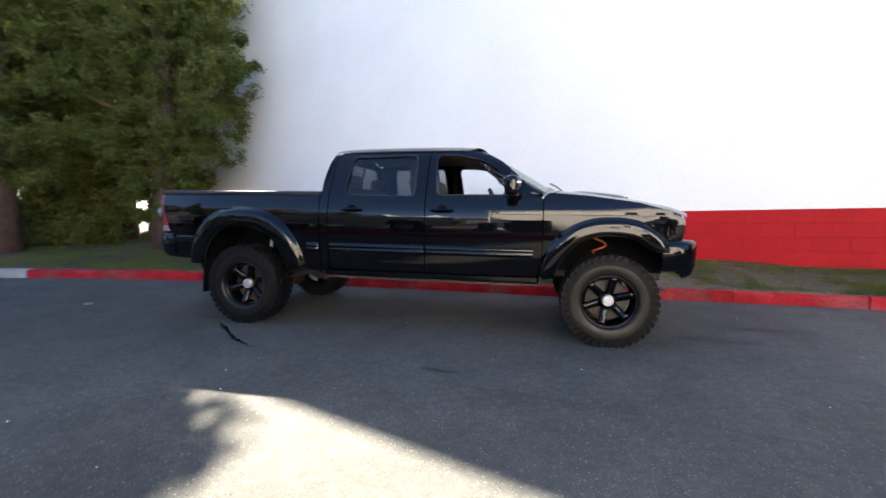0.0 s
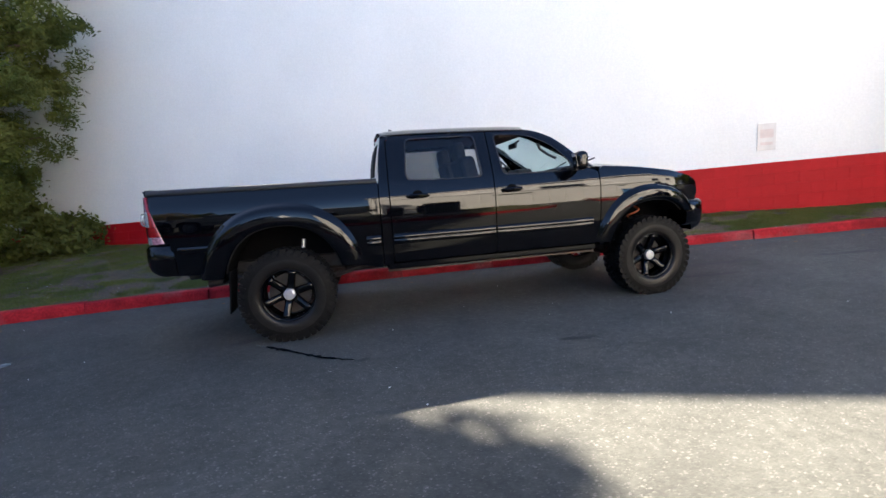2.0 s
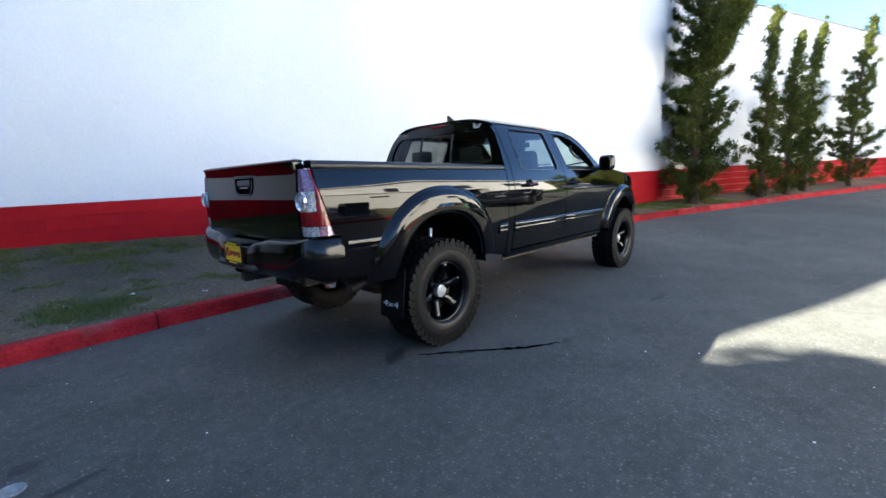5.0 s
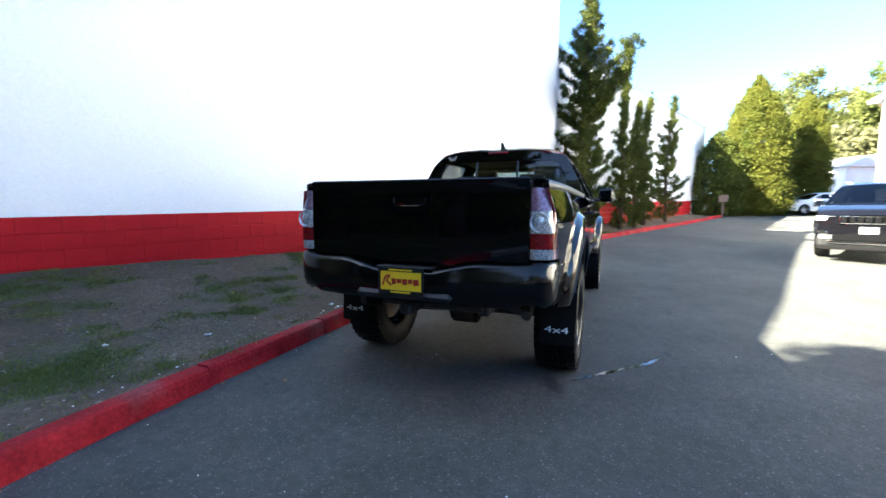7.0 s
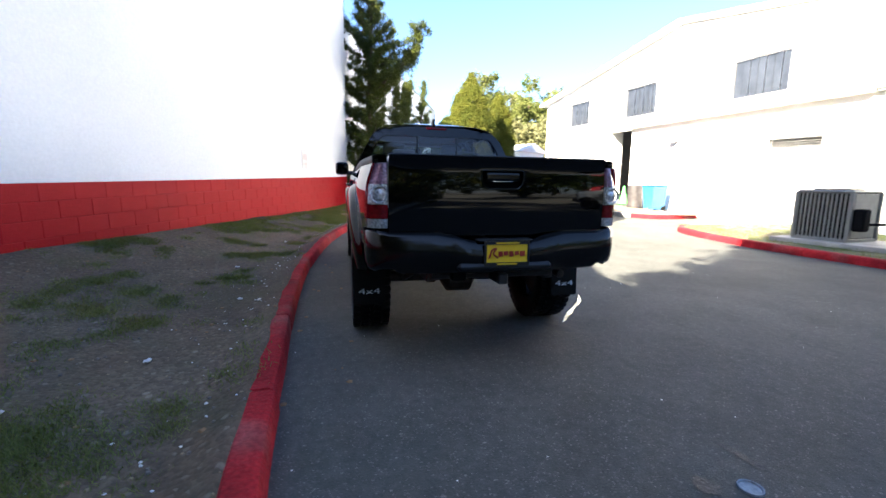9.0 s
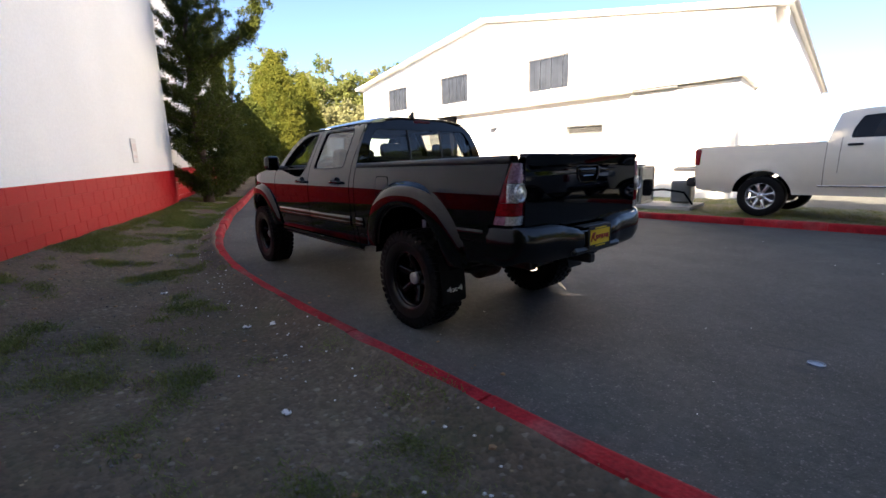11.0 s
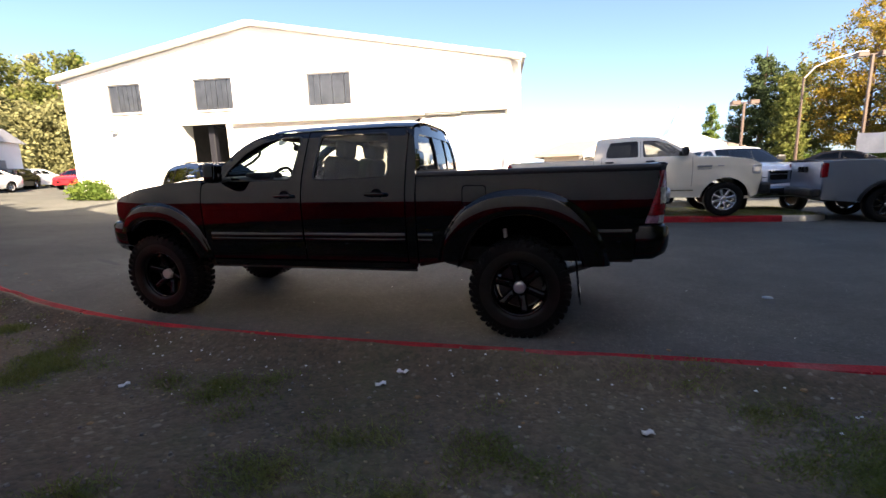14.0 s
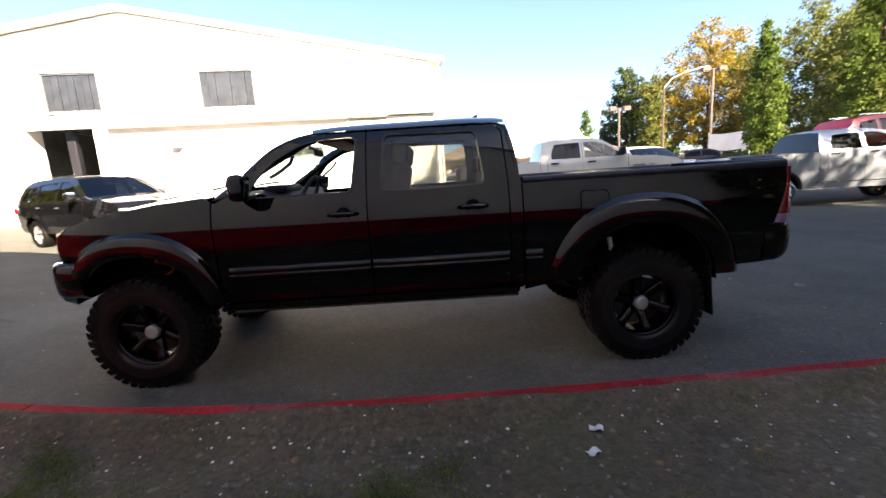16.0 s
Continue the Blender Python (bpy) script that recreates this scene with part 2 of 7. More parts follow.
def skin(outline, holes, place, step=0.06, depth=0.025):
    """A curved sheet: a 2D outline with holes, filled evenly, laid into space by place(u, v, d), with its rims turned in by depth."""
    loops = [dense(list(outline), step)] + [dense(list(h), step) for h in holes]
    vs, es = [], []
    for lp in loops:
        o = len(vs)
        vs += lp
        es += [(o + i, o + (i + 1) % len(lp)) for i in range(len(lp))]
    us, ws = [p[0] for p in loops[0]], [p[1] for p in loops[0]]
    u = min(us) + step * 0.5
    while u < max(us):
        w = min(ws) + step * 0.5
        while w < max(ws):
            if inside((u, w), loops[0]) and not any(inside((u, w), h) for h in loops[1:]):
                vs.append((u, w))
            w += step
        u += step
    V, _, F, *_ = delaunay_2d_cdt([Vector(v) for v in vs], es, [], 0, 1e-5)
    bm = bmesh.new()
    bv = [bm.verts.new(place(v.x, v.y, 0.0)) for v in V]
    for f in F:
        c = (sum(V[i].x for i in f) / len(f), sum(V[i].y for i in f) / len(f))
        if inside(c, loops[0]) and not any(inside(c, h) for h in loops[1:]):
            bm.faces.new([bv[i] for i in f])
    for f in bm.faces:
        f.smooth = True
    for v in [v for v in bm.verts if not v.link_faces]:
        bm.verts.remove(v)
    if depth:
        for lp in loops:
            a = [bm.verts.new(place(p[0], p[1], 0.0)) for p in lp]
            b = [bm.verts.new(place(p[0], p[1], depth)) for p in lp]
            for i in range(len(lp)):
                j = (i + 1) % len(lp)
                bm.faces.new((a[i], a[j], b[j], b[i]))
    return bm


def table(pts):
    """A smooth-ish line through (v, w) pairs."""
    def f(v):
        if v <= pts[0][0]:
            return pts[0][1]
        for (a, p), (b, q) in zip(pts, pts[1:]):
            if v <= b:
                return p + (q - p) * (v - a) / (b - a)
        return pts[-1][1]
    return f


def loft(sections, close=False, smooth=True, caps=True):
    """A surface through equal-length lines of points."""
    bm = bmesh.new()
    rows = [[bm.verts.new(p) for p in s] for s in sections]
    n = len(rows[0])
    for a, b in zip(rows, rows[1:]):
        for k in range(n if close else n - 1):
            bm.faces.new((a[k], a[(k + 1) % n], b[(k + 1) % n], b[k])).smooth = smooth
    if close and caps:
        bm.faces.new(rows[0][::-1])
        bm.faces.new(rows[-1])
    bmesh.ops.recalc_face_normals(bm, faces=bm.faces)
    return bm


def side_place(width, s):
    """Lays (x, z) of a side view onto the body's side s (+1 its left)."""
    return lambda u, v, d: (u, s * (width(u, v) - d), v)


# ---- the lie of the land ----
def soft(v):
    return (v + math.sqrt(v * v + 1.0)) / 2 if v > -6 else 0.0


def smoothstep(t):
    t = min(1.0, max(0.0, t))
    return t * t * (3 - 2 * t)


def land(x, y):
    """Height of the asphalt: level round the parked pickup, rising ahead of it."""
    v = x - 1.6
    z = 0.026 * (v + math.sqrt(v * v + 0.16)) - 0.02 * soft(x - 7.0) - 0.03 * soft(x - 40.0)
    z *= 1 - 0.25 * smoothstep((-y - 2) / 5) * (1 - smoothstep((x - 10) / 12))
    return z + 0.5 * smoothstep((-x - 8.0) / 6.0) * smoothstep((-y - 8.5) / 4.0)


WALL_A, WALL_B = 4.25, -0.37


def wall_y(x):
    return WALL_A + WALL_B * x


KERB = spline([(-20, -2.6, 0), (-15, -1.3, 0), (-11, -0.25, 0), (-8, 0.5, 0), (-6, 1.0, 0), (-4, 1.28, 0), (-2.65, 1.36, 0), (-1.65, 1.42, 0),
               (-0.37, 1.46, 0), (0.8, 1.45, 0), (2, 1.36, 0), (3.2, 1.17, 0), (4.6, 0.78, 0), (6.6, 0.1, 0), (8.7, -0.72, 0),
               (12, -1.95, 0), (20, -4.95, 0), (25.6, -7.0, 0)], 0.2)


def kerb_y(x):
    for a, b in zip(KERB, KERB[1:]):
        if a.x <= x <= b.x:
            return a.y + (b.y - a.y) * (x - a.x) / (b.x - a.x)
    return KERB[0].y if x < KERB[0].x else KERB[-1].y


# ground: one sheet to the horizon, fine near the pickup
def ground_lines():
    out = [-900, -400, -200, -120, -80, -60]
    out += [v for v in range(-50, -12, 4)] + [-12 + 0.5 * i for i in range(65)] + [v for v in range(24, 60, 4)] + [60, 80, 120, 200, 400, 900]
    return out


gl = ground_lines()
bm = raw([(x, y, land(x, y)) for x in gl for y in gl],
         [(i * len(gl) + j, (i + 1) * len(gl) + j, (i + 1) * len(gl) + j + 1, i * len(gl) + j + 1) for i in range(len(gl) - 1) for j in range(len(gl) - 1)])
part("ground", bm, ASPHALT, None, "worn dark grey asphalt driveway with fine stones", True, "structure")["category"] = "road"


# verge of dirt and thin grass between kerb and wall
def soil_lap(x):
    """1 where the soil laps over the back of the kerb, 0 where it lies below its top."""
    return min(1.0, max(0.0, (x + 4.3) / 1.6)) * min(1.0, max(0.0, (5.5 - x) / 2.0))


def verge_z(x, y):
    k, w = kerb_y(x) + 0.085, wall_y(x)
    t = min(1.0, max(0.0, (y - k) / max(0.3, w - k)))
    zk = land(x, y) + 0.05
    zw = max(0.46, zk + 0.12)
    z = zk + (zw - zk) * t ** 2.1 + 0.082 * min(1.0, max(0.0, 1 - (y - k - 0.06) / 0.3)) ** 1.6
    z += 0.026 * soil_lap(x) * min(1.0, max(0.0, 1.4 - (y - k) / 0.22))
    return z + 0.025 * noise.noise(Vector((x * 1.3, y * 1.3, 3))) * min(1, t * 8 + 0.15) + 0.008 * noise.noise(Vector((x * 7, y * 7, 9))) * min(1, t * 8)


xs = [-20 + 0.15 * i for i in range(305)]
NV = 34
V = []
for x in xs:
    k, w = kerb_y(x) + 0.085 + 0.045 * soil_lap(x) * noise.noise(Vector((x * 2.7, 0.7, 5))), wall_y(x) + 0.12
    for j in range(NV):
        y = k + (w - k) * (j / (NV - 1)) ** 1.2
        V.append((x, y, verge_z(x, y) - (0.05 if j == 0 else 0.0)))
bm = raw(V, [(i * NV + j, (i + 1) * NV + j, (i + 1) * NV + j + 1, i * NV + j + 1) for i in range(len(xs) - 1) for j in range(NV - 1)])
part("verge", bm, DIRT, None, "bare brown dirt verge with thin grass", True, "structure")["category"] = "ground"

# ---- the tall white building with its red foot ----
WALL_TURN = math.atan(WALL_B)
U = Vector((math.cos(WALL_TURN), math.sin(WALL_TURN), 0))
NRM = Vector((U.y, -U.x, 0))                      # out of the wall, towards the road
SLOPE = 0.0275 / (1 / math.cos(WALL_TURN))


def red_top(x):
    return 1.15 + 0.0275 * x


def wall_point(x, z, out=0.0):
    return Vector((x, wall_y(x), z)) + NRM * out


def slab(x0, x1, low, high, thick, out=0.0):
    """A piece of wall from x0 to x1 between the heights low(x) and high(x)."""
    c = []
    for x in (x0, x1):
        for z in (low(x), high(x)):
            for o in (out, out - thick):
                c.append(wall_point(x, z, o))
    return raw(c, [(0, 4, 6, 2), (1, 3, 7, 5), (0, 2, 3, 1), (4, 5, 7, 6), (2, 6, 7, 3), (0, 1, 5, 4)])


ROOF_H = 7.8
wall = thing("building_wall", Matrix.Identity(4), "tall white painted block wall with a red band at its foot", "wall", kind="structure")
part("wall_core", slab(-10.4, 9.2, lambda x: -0.3, lambda x: ROOF_H - 0.02, 14, -0.0036), WHITE_WALL, wall)
part("coping", slab(-10.45, 9.22, lambda x: ROOF_H - 0.02, lambda x: ROOF_H + 0.03, 14.1, 0.04), CONCRETE, wall)
part("red_backing", slab(-10.4, 9.2, lambda x: -0.2, lambda x: red_top(x), 0.01, -0.002), RED_WALL, wall)
# white blocks, joined
verts, faces = [], []
BL, BH, J = 0.406, 0.203, 0.004


def add_block(x0, z0, w, h, out):
    o = len(verts)
    e = 0.004
    for du, dz, k in ((0, 0, -0.0035), (w, 0, -0.0035), (w, h, -0.0035), (0, h, -0.0035), (e, e, out), (w - e, e, out), (w - e, h - e, out), (e, h - e, out)):
        xx = x0 + du * U.x
        verts.append(Vector((xx, wall_y(xx), z0 + dz + SLOPE * du)) + NRM * k)
    faces.extend([(o + 4, o + 5, o + 6, o + 7), (o, o + 1, o + 5, o + 4), (o + 1, o + 2, o + 6, o + 5), (o + 2, o + 3, o + 7, o + 6), (o + 3, o, o + 4, o + 7)])


rng = random.Random(5)
for k in range(34):
    n_along = int(22.2 / U.x / BL)
    for i in range(n_along):
        x0 = -13 + (i + 0.5 * (k % 2)) * BL * U.x
        z0 = red_top(x0) + k * BH
        if z0 + BH < ROOF_H - 0.02 and -10.39 < x0 < 9.2 - BL * U.x:
            add_block(x0, z0 + J / 2, BL - J, BH - J, -0.0028 + 0.0004 * rng.random())
part("white_blocks", raw(verts, faces), WHITE_WALL, wall, "white painted concrete blocks", kind="stuff")

# lower wing beyond the corner
wing = thing("building_wing", Matrix.Identity(4), "lower white block wing with a red foot behind slim conifers", "wall", kind="structure")
wing_top = lambda x: 6.45 + 0.026 * (x - 9.2)
part("wing_wall", slab(9.23, 29.5, lambda x: -0.2, wing_top, 12, -0.25), WHITE_WALL, wing)
part("wing_coping", slab(9.23, 29.55, wing_top, lambda x: wing_top(x) + 0.05, 12.1, -0.2), CONCRETE, wing)
verts, faces = [], []
for k in range(1, 7):
    for i in range(46):
        x0 = 9.26 + (i + 0.5 * (k % 2)) * BL * U.x
        add_block(x0, red_top(x0) - k * BH + 0.02 + J / 2, BL - J, BH - J, 0.002)
bm = raw([v - NRM * 0.24 for v in verts], faces)
part("red_blocks", bm, RED_WALL, wing, "red painted blocks", kind="stuff")

# small faded sign on the wall
sg = thing("wall_sign", Matrix.Translation(wall_point(6.27, 1.79, 0.012)) @ Matrix.Rotation(WALL_TURN, 4, "Z"), "small faded pale sign fixed to the white wall", "sign")
SIGN = mat("faded_sign", (0.64, 0.62, 0.60), 0.5, vary=0.1)
part("sign_board", box((0, 0, 0), (0.31, 0.012, 0.48), 0.004), SIGN, sg)
part("sign_print", box((0, -0.008, 0.06), (0.22, 0.003, 0.15)), mat("faded_print", (0.60, 0.52, 0.50), 0.5), sg)
part("sign_print", box((0, -0.008, -0.12), (0.2, 0.003, 0.05)), bpy.data.materials["faded_print"], sg)


# ---- kerbs ----
def kerb_run(line, material_of, width=0.15, height=0.14, length=1.22, lift=land, side=1, name="kerb", label="red painted concrete kerb, chipped"):
    k = thing(name, Matrix.Identity(4), label, "kerb", kind="structure")
    run, cur, acc = [], [line[0]], 0.0
    for a, b in zip(line, line[1:]):
        acc += (b - a).length
        cur.append(b)
        if acc >= length:
            run.append(cur)
            cur, acc = [b], 0.0
    if len(cur) > 1:
        run.append(cur)
    r = random.Random(3)
    for st in run:
        jig = r.uniform(-0.012, 0.012)
        dz = r.uniform(-0.006, 0.006)
        secs = []
        for i, p in enumerate(st):
            d = (st[min(i + 1, len(st) - 1)] - st[max(i - 1, 0)]).normalized()
            nrm = Vector((-d.y, d.x, 0)) * side
            q = p.copy()
            if i == 0:
                q = q + d * 0.006
            if i == len(st) - 1:
                q = q - d * 0.006
            z = lift(q.x, q.y)
            secs.append([Vector((q.x, q.y, z)) + nrm * (o + jig) + Vector((0, 0, h)) for o, h in
                         ((-0.012, -0.06), (0.0, height * 0.72 + dz), (0.012, height * 0.93 + dz), (0.035, height + dz), (width - 0.02, height + dz), (width, height - 0.02 + dz), (width, -0.06))])
        m = material_of(st[len(st) // 2])
        part("kerb_stone", loft(secs, True, False), m, k)
    return k


kerb_run(KERB, lambda p: RED_KERB if p.x > -6.6 else CONCRETE)

# far island with lawn
ISLE = spline([(4.4, -9.3, 0), (4.25, -8.0, 0), (3.75, -7.35, 0), (2.9, -7.12, 0), (1.0, -7.1, 0), (-1, -7.12, 0), (-3, -7.2, 0), (-5, -7.32, 0), (-7.0, -7.45, 0), (-8.0, -7.6, 0), (-8.5, -8.1, 0), (-8.55, -8.9, 0)], 0.25)
kerb_run(ISLE, lambda p: RED_KERB if p.x > -6.9 and p.y > -7.9 else CONCRETE, side=1, name="kerb_island", label="red kerb round a grass island")
isle_back = lambda x: -9.6 if x > 4.2 else (-12.2 + 0.12 * x if x > -1 else -10.2)
V, F = [], []
xs = [-8.4 + 0.25 * i for i in range(52)]
def isle_front(x):
    best = [p.y for p in ISLE if abs(p.x - x) < 0.3]
    return max(best) if best else -8.5
for x in xs:
    f, b = isle_front(x) - 0.13, isle_back(x)
    for j in range(10):
        y = f + (b - f) * j / 9
        V.append((x, y, land(x, y) + 0.125 + 0.02 * noise.noise(Vector((x * 2, y * 2, 0)))))
F = [(i * 10 + j, i * 10 + j + 1, (i + 1) * 10 + j + 1, (i + 1) * 10 + j) for i in range(len(xs) - 1) for j in range(9)]
part("island_lawn", raw(V, F), LAWN, None, "thin grass on a kerbed island", True, "structure")["category"] = "lawn"
# island by the workshop door
ISLE2 = spline([(6.6, -10.6, 0), (6.3, -9.2, 0), (6.7, -8.35, 0), (7.6, -8.15, 0), (9.5, -8.6, 0), (11.5, -9.4, 0)], 0.25)
kerb_run(ISLE2, lambda p: RED_KERB if p.x < 7.2 else CONCRETE, side=-1, name="kerb_island", label="kerb round a dry strip by the workshop")
TAN = mat("dry_bark", (0.2, 0.13, 0.08), 0.95, vary=0.3, scale=4, fine=0.3, bump=0.6)
V = [(p.x, p.y - 0.05, land(p.x, p.y) + 0.125) for p in ISLE2] + [(p.x, -11.3 + 0.12 * p.x, land(p.x, -10) + 0.13) for p in ISLE2]
n2 = len(ISLE2)
part("dry_strip", raw(V, [(i, i + 1, n2 + i + 1, n2 + i) for i in range(n2 - 1)]), TAN, None, "dry tan strip by the workshop wall", False, "structure")["category"] = "ground"

# ---- vehicle materials ----
BLACK_PAINT = mat("black_car_paint", (0.0012, 0.0013, 0.002), 0.03, vary=0.0, spec=0.40)
BLACK_PLASTIC = mat("black_plastic", (0.006, 0.006, 0.0065), 0.45, vary=0.15, scale=20, bump=0.1, bump_scale=300)
RUBBER = mat("tyre_rubber", (0.0048, 0.0046, 0.0045), 0.55, vary=0.25, scale=12, fine=0.2, fine_scale=80, bump=0.2, bump_scale=120, spec=0.13)
RIM_BLACK = mat("black_alloy", (0.0022, 0.0022, 0.0026), 0.13, vary=0.1, spec=0.3)
SATIN = mat("satin_black_bumper", (0.002, 0.002, 0.0025), 0.16, vary=0.15, scale=8, spec=0.35)
DUSTY = mat("dusty_tyre_wall", (0.0058, 0.0053, 0.0049), 0.36, vary=0.4, scale=9, fine=0.3, fine_scale=60, bump=0.2, bump_scale=90, spec=0.3)
CHROME = mat("chrome", (0.8, 0.8, 0.82), 0.08, 1.0, vary=0.03)
STEEL = mat("underbody_steel", (0.05, 0.047, 0.045), 0.6, 0.6, vary=0.3, scale=10, second=(0.09, 0.05, 0.03), second_amount=0.62)
SHOCK = mat("pale_shock_metal", (0.6, 0.6, 0.6), 0.35, 0.7)
COIL = mat("orange_coil_paint", (0.45, 0.09, 0.02), 0.5)
CABIN = mat("dark_cabin_trim", (0.02, 0.02, 0.021), 0.7, vary=0.2, scale=15)
SEAT = mat("grey_seat_cloth", (0.055, 0.055, 0.057), 0.9, vary=0.2, scale=30, bump=0.3, bump_scale=200)
HEADLINER = mat("headliner_cloth", (0.07, 0.05, 0.042), 0.9)
TINT = glass("tinted_glass", (0.42, 0.43, 0.41))
CLEAR = glass("windscreen_glass", (0.60, 0.76, 0.75))
RED_LENS = mat("red_lens", (0.16, 0.003, 0.006), 0.1, vary=0.35, scale=45, coat=0.2)
CLEAR_LENS = mat("clear_lens", (0.55, 0.55, 0.57), 0.12, 0.5, vary=0.6, scale=80, coat=0.6)
SMOKE_LENS = mat("smoked_lens", (0.24, 0.13, 0.19), 0.1, 0.2, vary=0.5, scale=60, coat=0.5)
HEAD_LENS = mat("smoked_head_lens", (0.03, 0.03, 0.033), 0.06, vary=0.3, scale=40, coat=1.0)
YELLOW = mat("yellow_plate", (0.8, 0.52, 0.01), 0.45, vary=0.05)
PLATE_RED = mat("plate_red_mark", (0.3, 0.02, 0.01), 0.5)
WHITE_MARK = mat("white_print", (0.75, 0.75, 0.75), 0.6, vary=0.05)
CAP_METAL = mat("brushed_cap_metal", (0.48, 0.48, 0.49), 0.35, 0.6, vary=0.1, scale=60)
# darkened metal: the reflection of dark trees is put into the colour
MIRROR = mat("mirror_glass", (0.09, 0.095, 0.105), 0.02, 1.0, vary=0.0)

def wheel(parent, x, y, z, s, radius, width, rim_radius, rim_mat, cap_mat, spokes=6, tread=0, face=0.0, dish=0.05):
    """A wheel at (x, y, z): tyre with side wall and tread, spoked rim, hub cap. s: the side its face looks to."""
    w = new("wheel")
    w.parent = parent
    w.location = (x, y, z)
    h, R, r = width / 2, radius, rim_radius
    prof = [(r, -h * 0.72), (r + 0.012, -h * 0.9), (R * 0.8, -h), (R * 0.93, -h * 0.97), (R * 0.975, -h * 0.86), (R * 0.985, 0), (R * 0.975, h * 0.86),
            (R * 0.93, h * 0.97), (R * 0.8, h), (r + 0.012, h * 0.9), (r, h * 0.72)]
    bm = lathe(prof, "y", 56)
    for f in bm.faces:
        f.smooth = True
    ty = part("tyre", bm, RUBBER, w)
    bm = lathe([(r + 0.004, s * h * 0.80), (r + 0.012, s * (h * 0.9 + 0.003)), (r + 0.03, s * (h * 0.945 + 0.003)), (R * 0.78, s * (h * 0.99 + 0.002)), (R * 0.83, s * h * 0.98)], "y", 56)
    for f in bm.faces:
        f.smooth = True
    part("side_wall", bm, DUSTY if tread else RUBBER, ty)
    if tread:
        bm = bmesh.new()
        for k in range(tread):
            for row, (off, wid, ln) in enumerate(((-0.8, 0.34, 0.62), (-0.3, 0.4, 0.62), (0.3, 0.4, 0.62), (0.8, 0.34, 0.62))):
                a = 2 * math.pi * (k + 0.5 * (row % 2)) / tread
                rot = Matrix.Rotation(-a, 3, "Y") @ Matrix.Rotation(0.35 * (1 if row in (1, 2) else 0.3) * (-1) ** row, 3, "X")
                add_box(bm, Vector((R * 0.972 * math.cos(a), off * h, R * 0.972 * math.sin(a))), (0.03, wid * h, ln * 2 * math.pi * R / tread), 0, rot)
        # side lugs on the shoulder
        for k in range(tread):
            a = 2 * math.pi * (k + 0.25) / tread
            for sd in (-1, 1):
                add_box(bm, Vector((R * 0.925 * math.cos(a), sd * h * 0.965, R * 0.925 * math.sin(a))), (0.045, 0.008, 0.5 * 2 * math.pi * R / tread), 0, Matrix.Rotation(-a, 3, "Y"))
        part("tread", bm, RUBBER, w)
    fy = s * (h * 0.72 - face)
    # barrel and lip
    bm = lathe([(r * 0.93, -s * h * 0.6), (r * 0.93, fy - s * 0.05), (r * 0.95, fy - s * 0.01), (r * 1.01, fy + s * 0.012), (r * 1.03, fy - s * 0.004)], "y", 48)
    for f in bm.faces:
        f.smooth = True
    rim = part("rim", bm, rim_mat, w)
    bm = bmesh.new()
    for k in range(spokes):
        a = 2 * math.pi * k / spokes + 0.3
        ca, sa = math.cos(a), math.sin(a)
        pts = []
        for rr, hw, dy in ((0.05, 0.034, dish), (r * 0.45, 0.032, dish * 0.85), (r * 0.8, 0.03, dish * 0.45), (r * 0.95, 0.046, 0.014)):
            sec = []
            for q, e in ((-hw, 0.012), (-hw * 0.6, 0), (hw * 0.6, 0), (hw, 0.012), (hw, 0.045), (-hw, 0.045)):
                yy = fy - s * (dy + e) + s * 0.0
                sec.append((rr * ca - q * sa, yy, rr * sa + q * ca))
            pts.append(sec)
        sub = loft(pts, True)
        me = bpy.data.meshes.new("tmp")
        sub.to_mesh(me)
        sub.free()
        bm.from_mesh(me)
        bpy.data.meshes.remove(me)
    part("spokes", bm, rim_mat, rim)
    part("brake", lathe([(0.02, fy - s * 0.12), (r * 0.8, fy - s * 0.12), (r * 0.8, fy - s * 0.15), (0.02, fy - s * 0.15)], "y", 32), STEEL, w)
    bm = lathe([(0.0, fy - s * (dish - 0.036)), (0.036, fy - s * (dish - 0.035)), (0.048, fy - s * (dish - 0.029)), (0.05, fy - s * (dish + 0.03))], "y", 24)
    part("hub_cap", bm, cap_mat, rim, "bright metal hub cap")
    return w


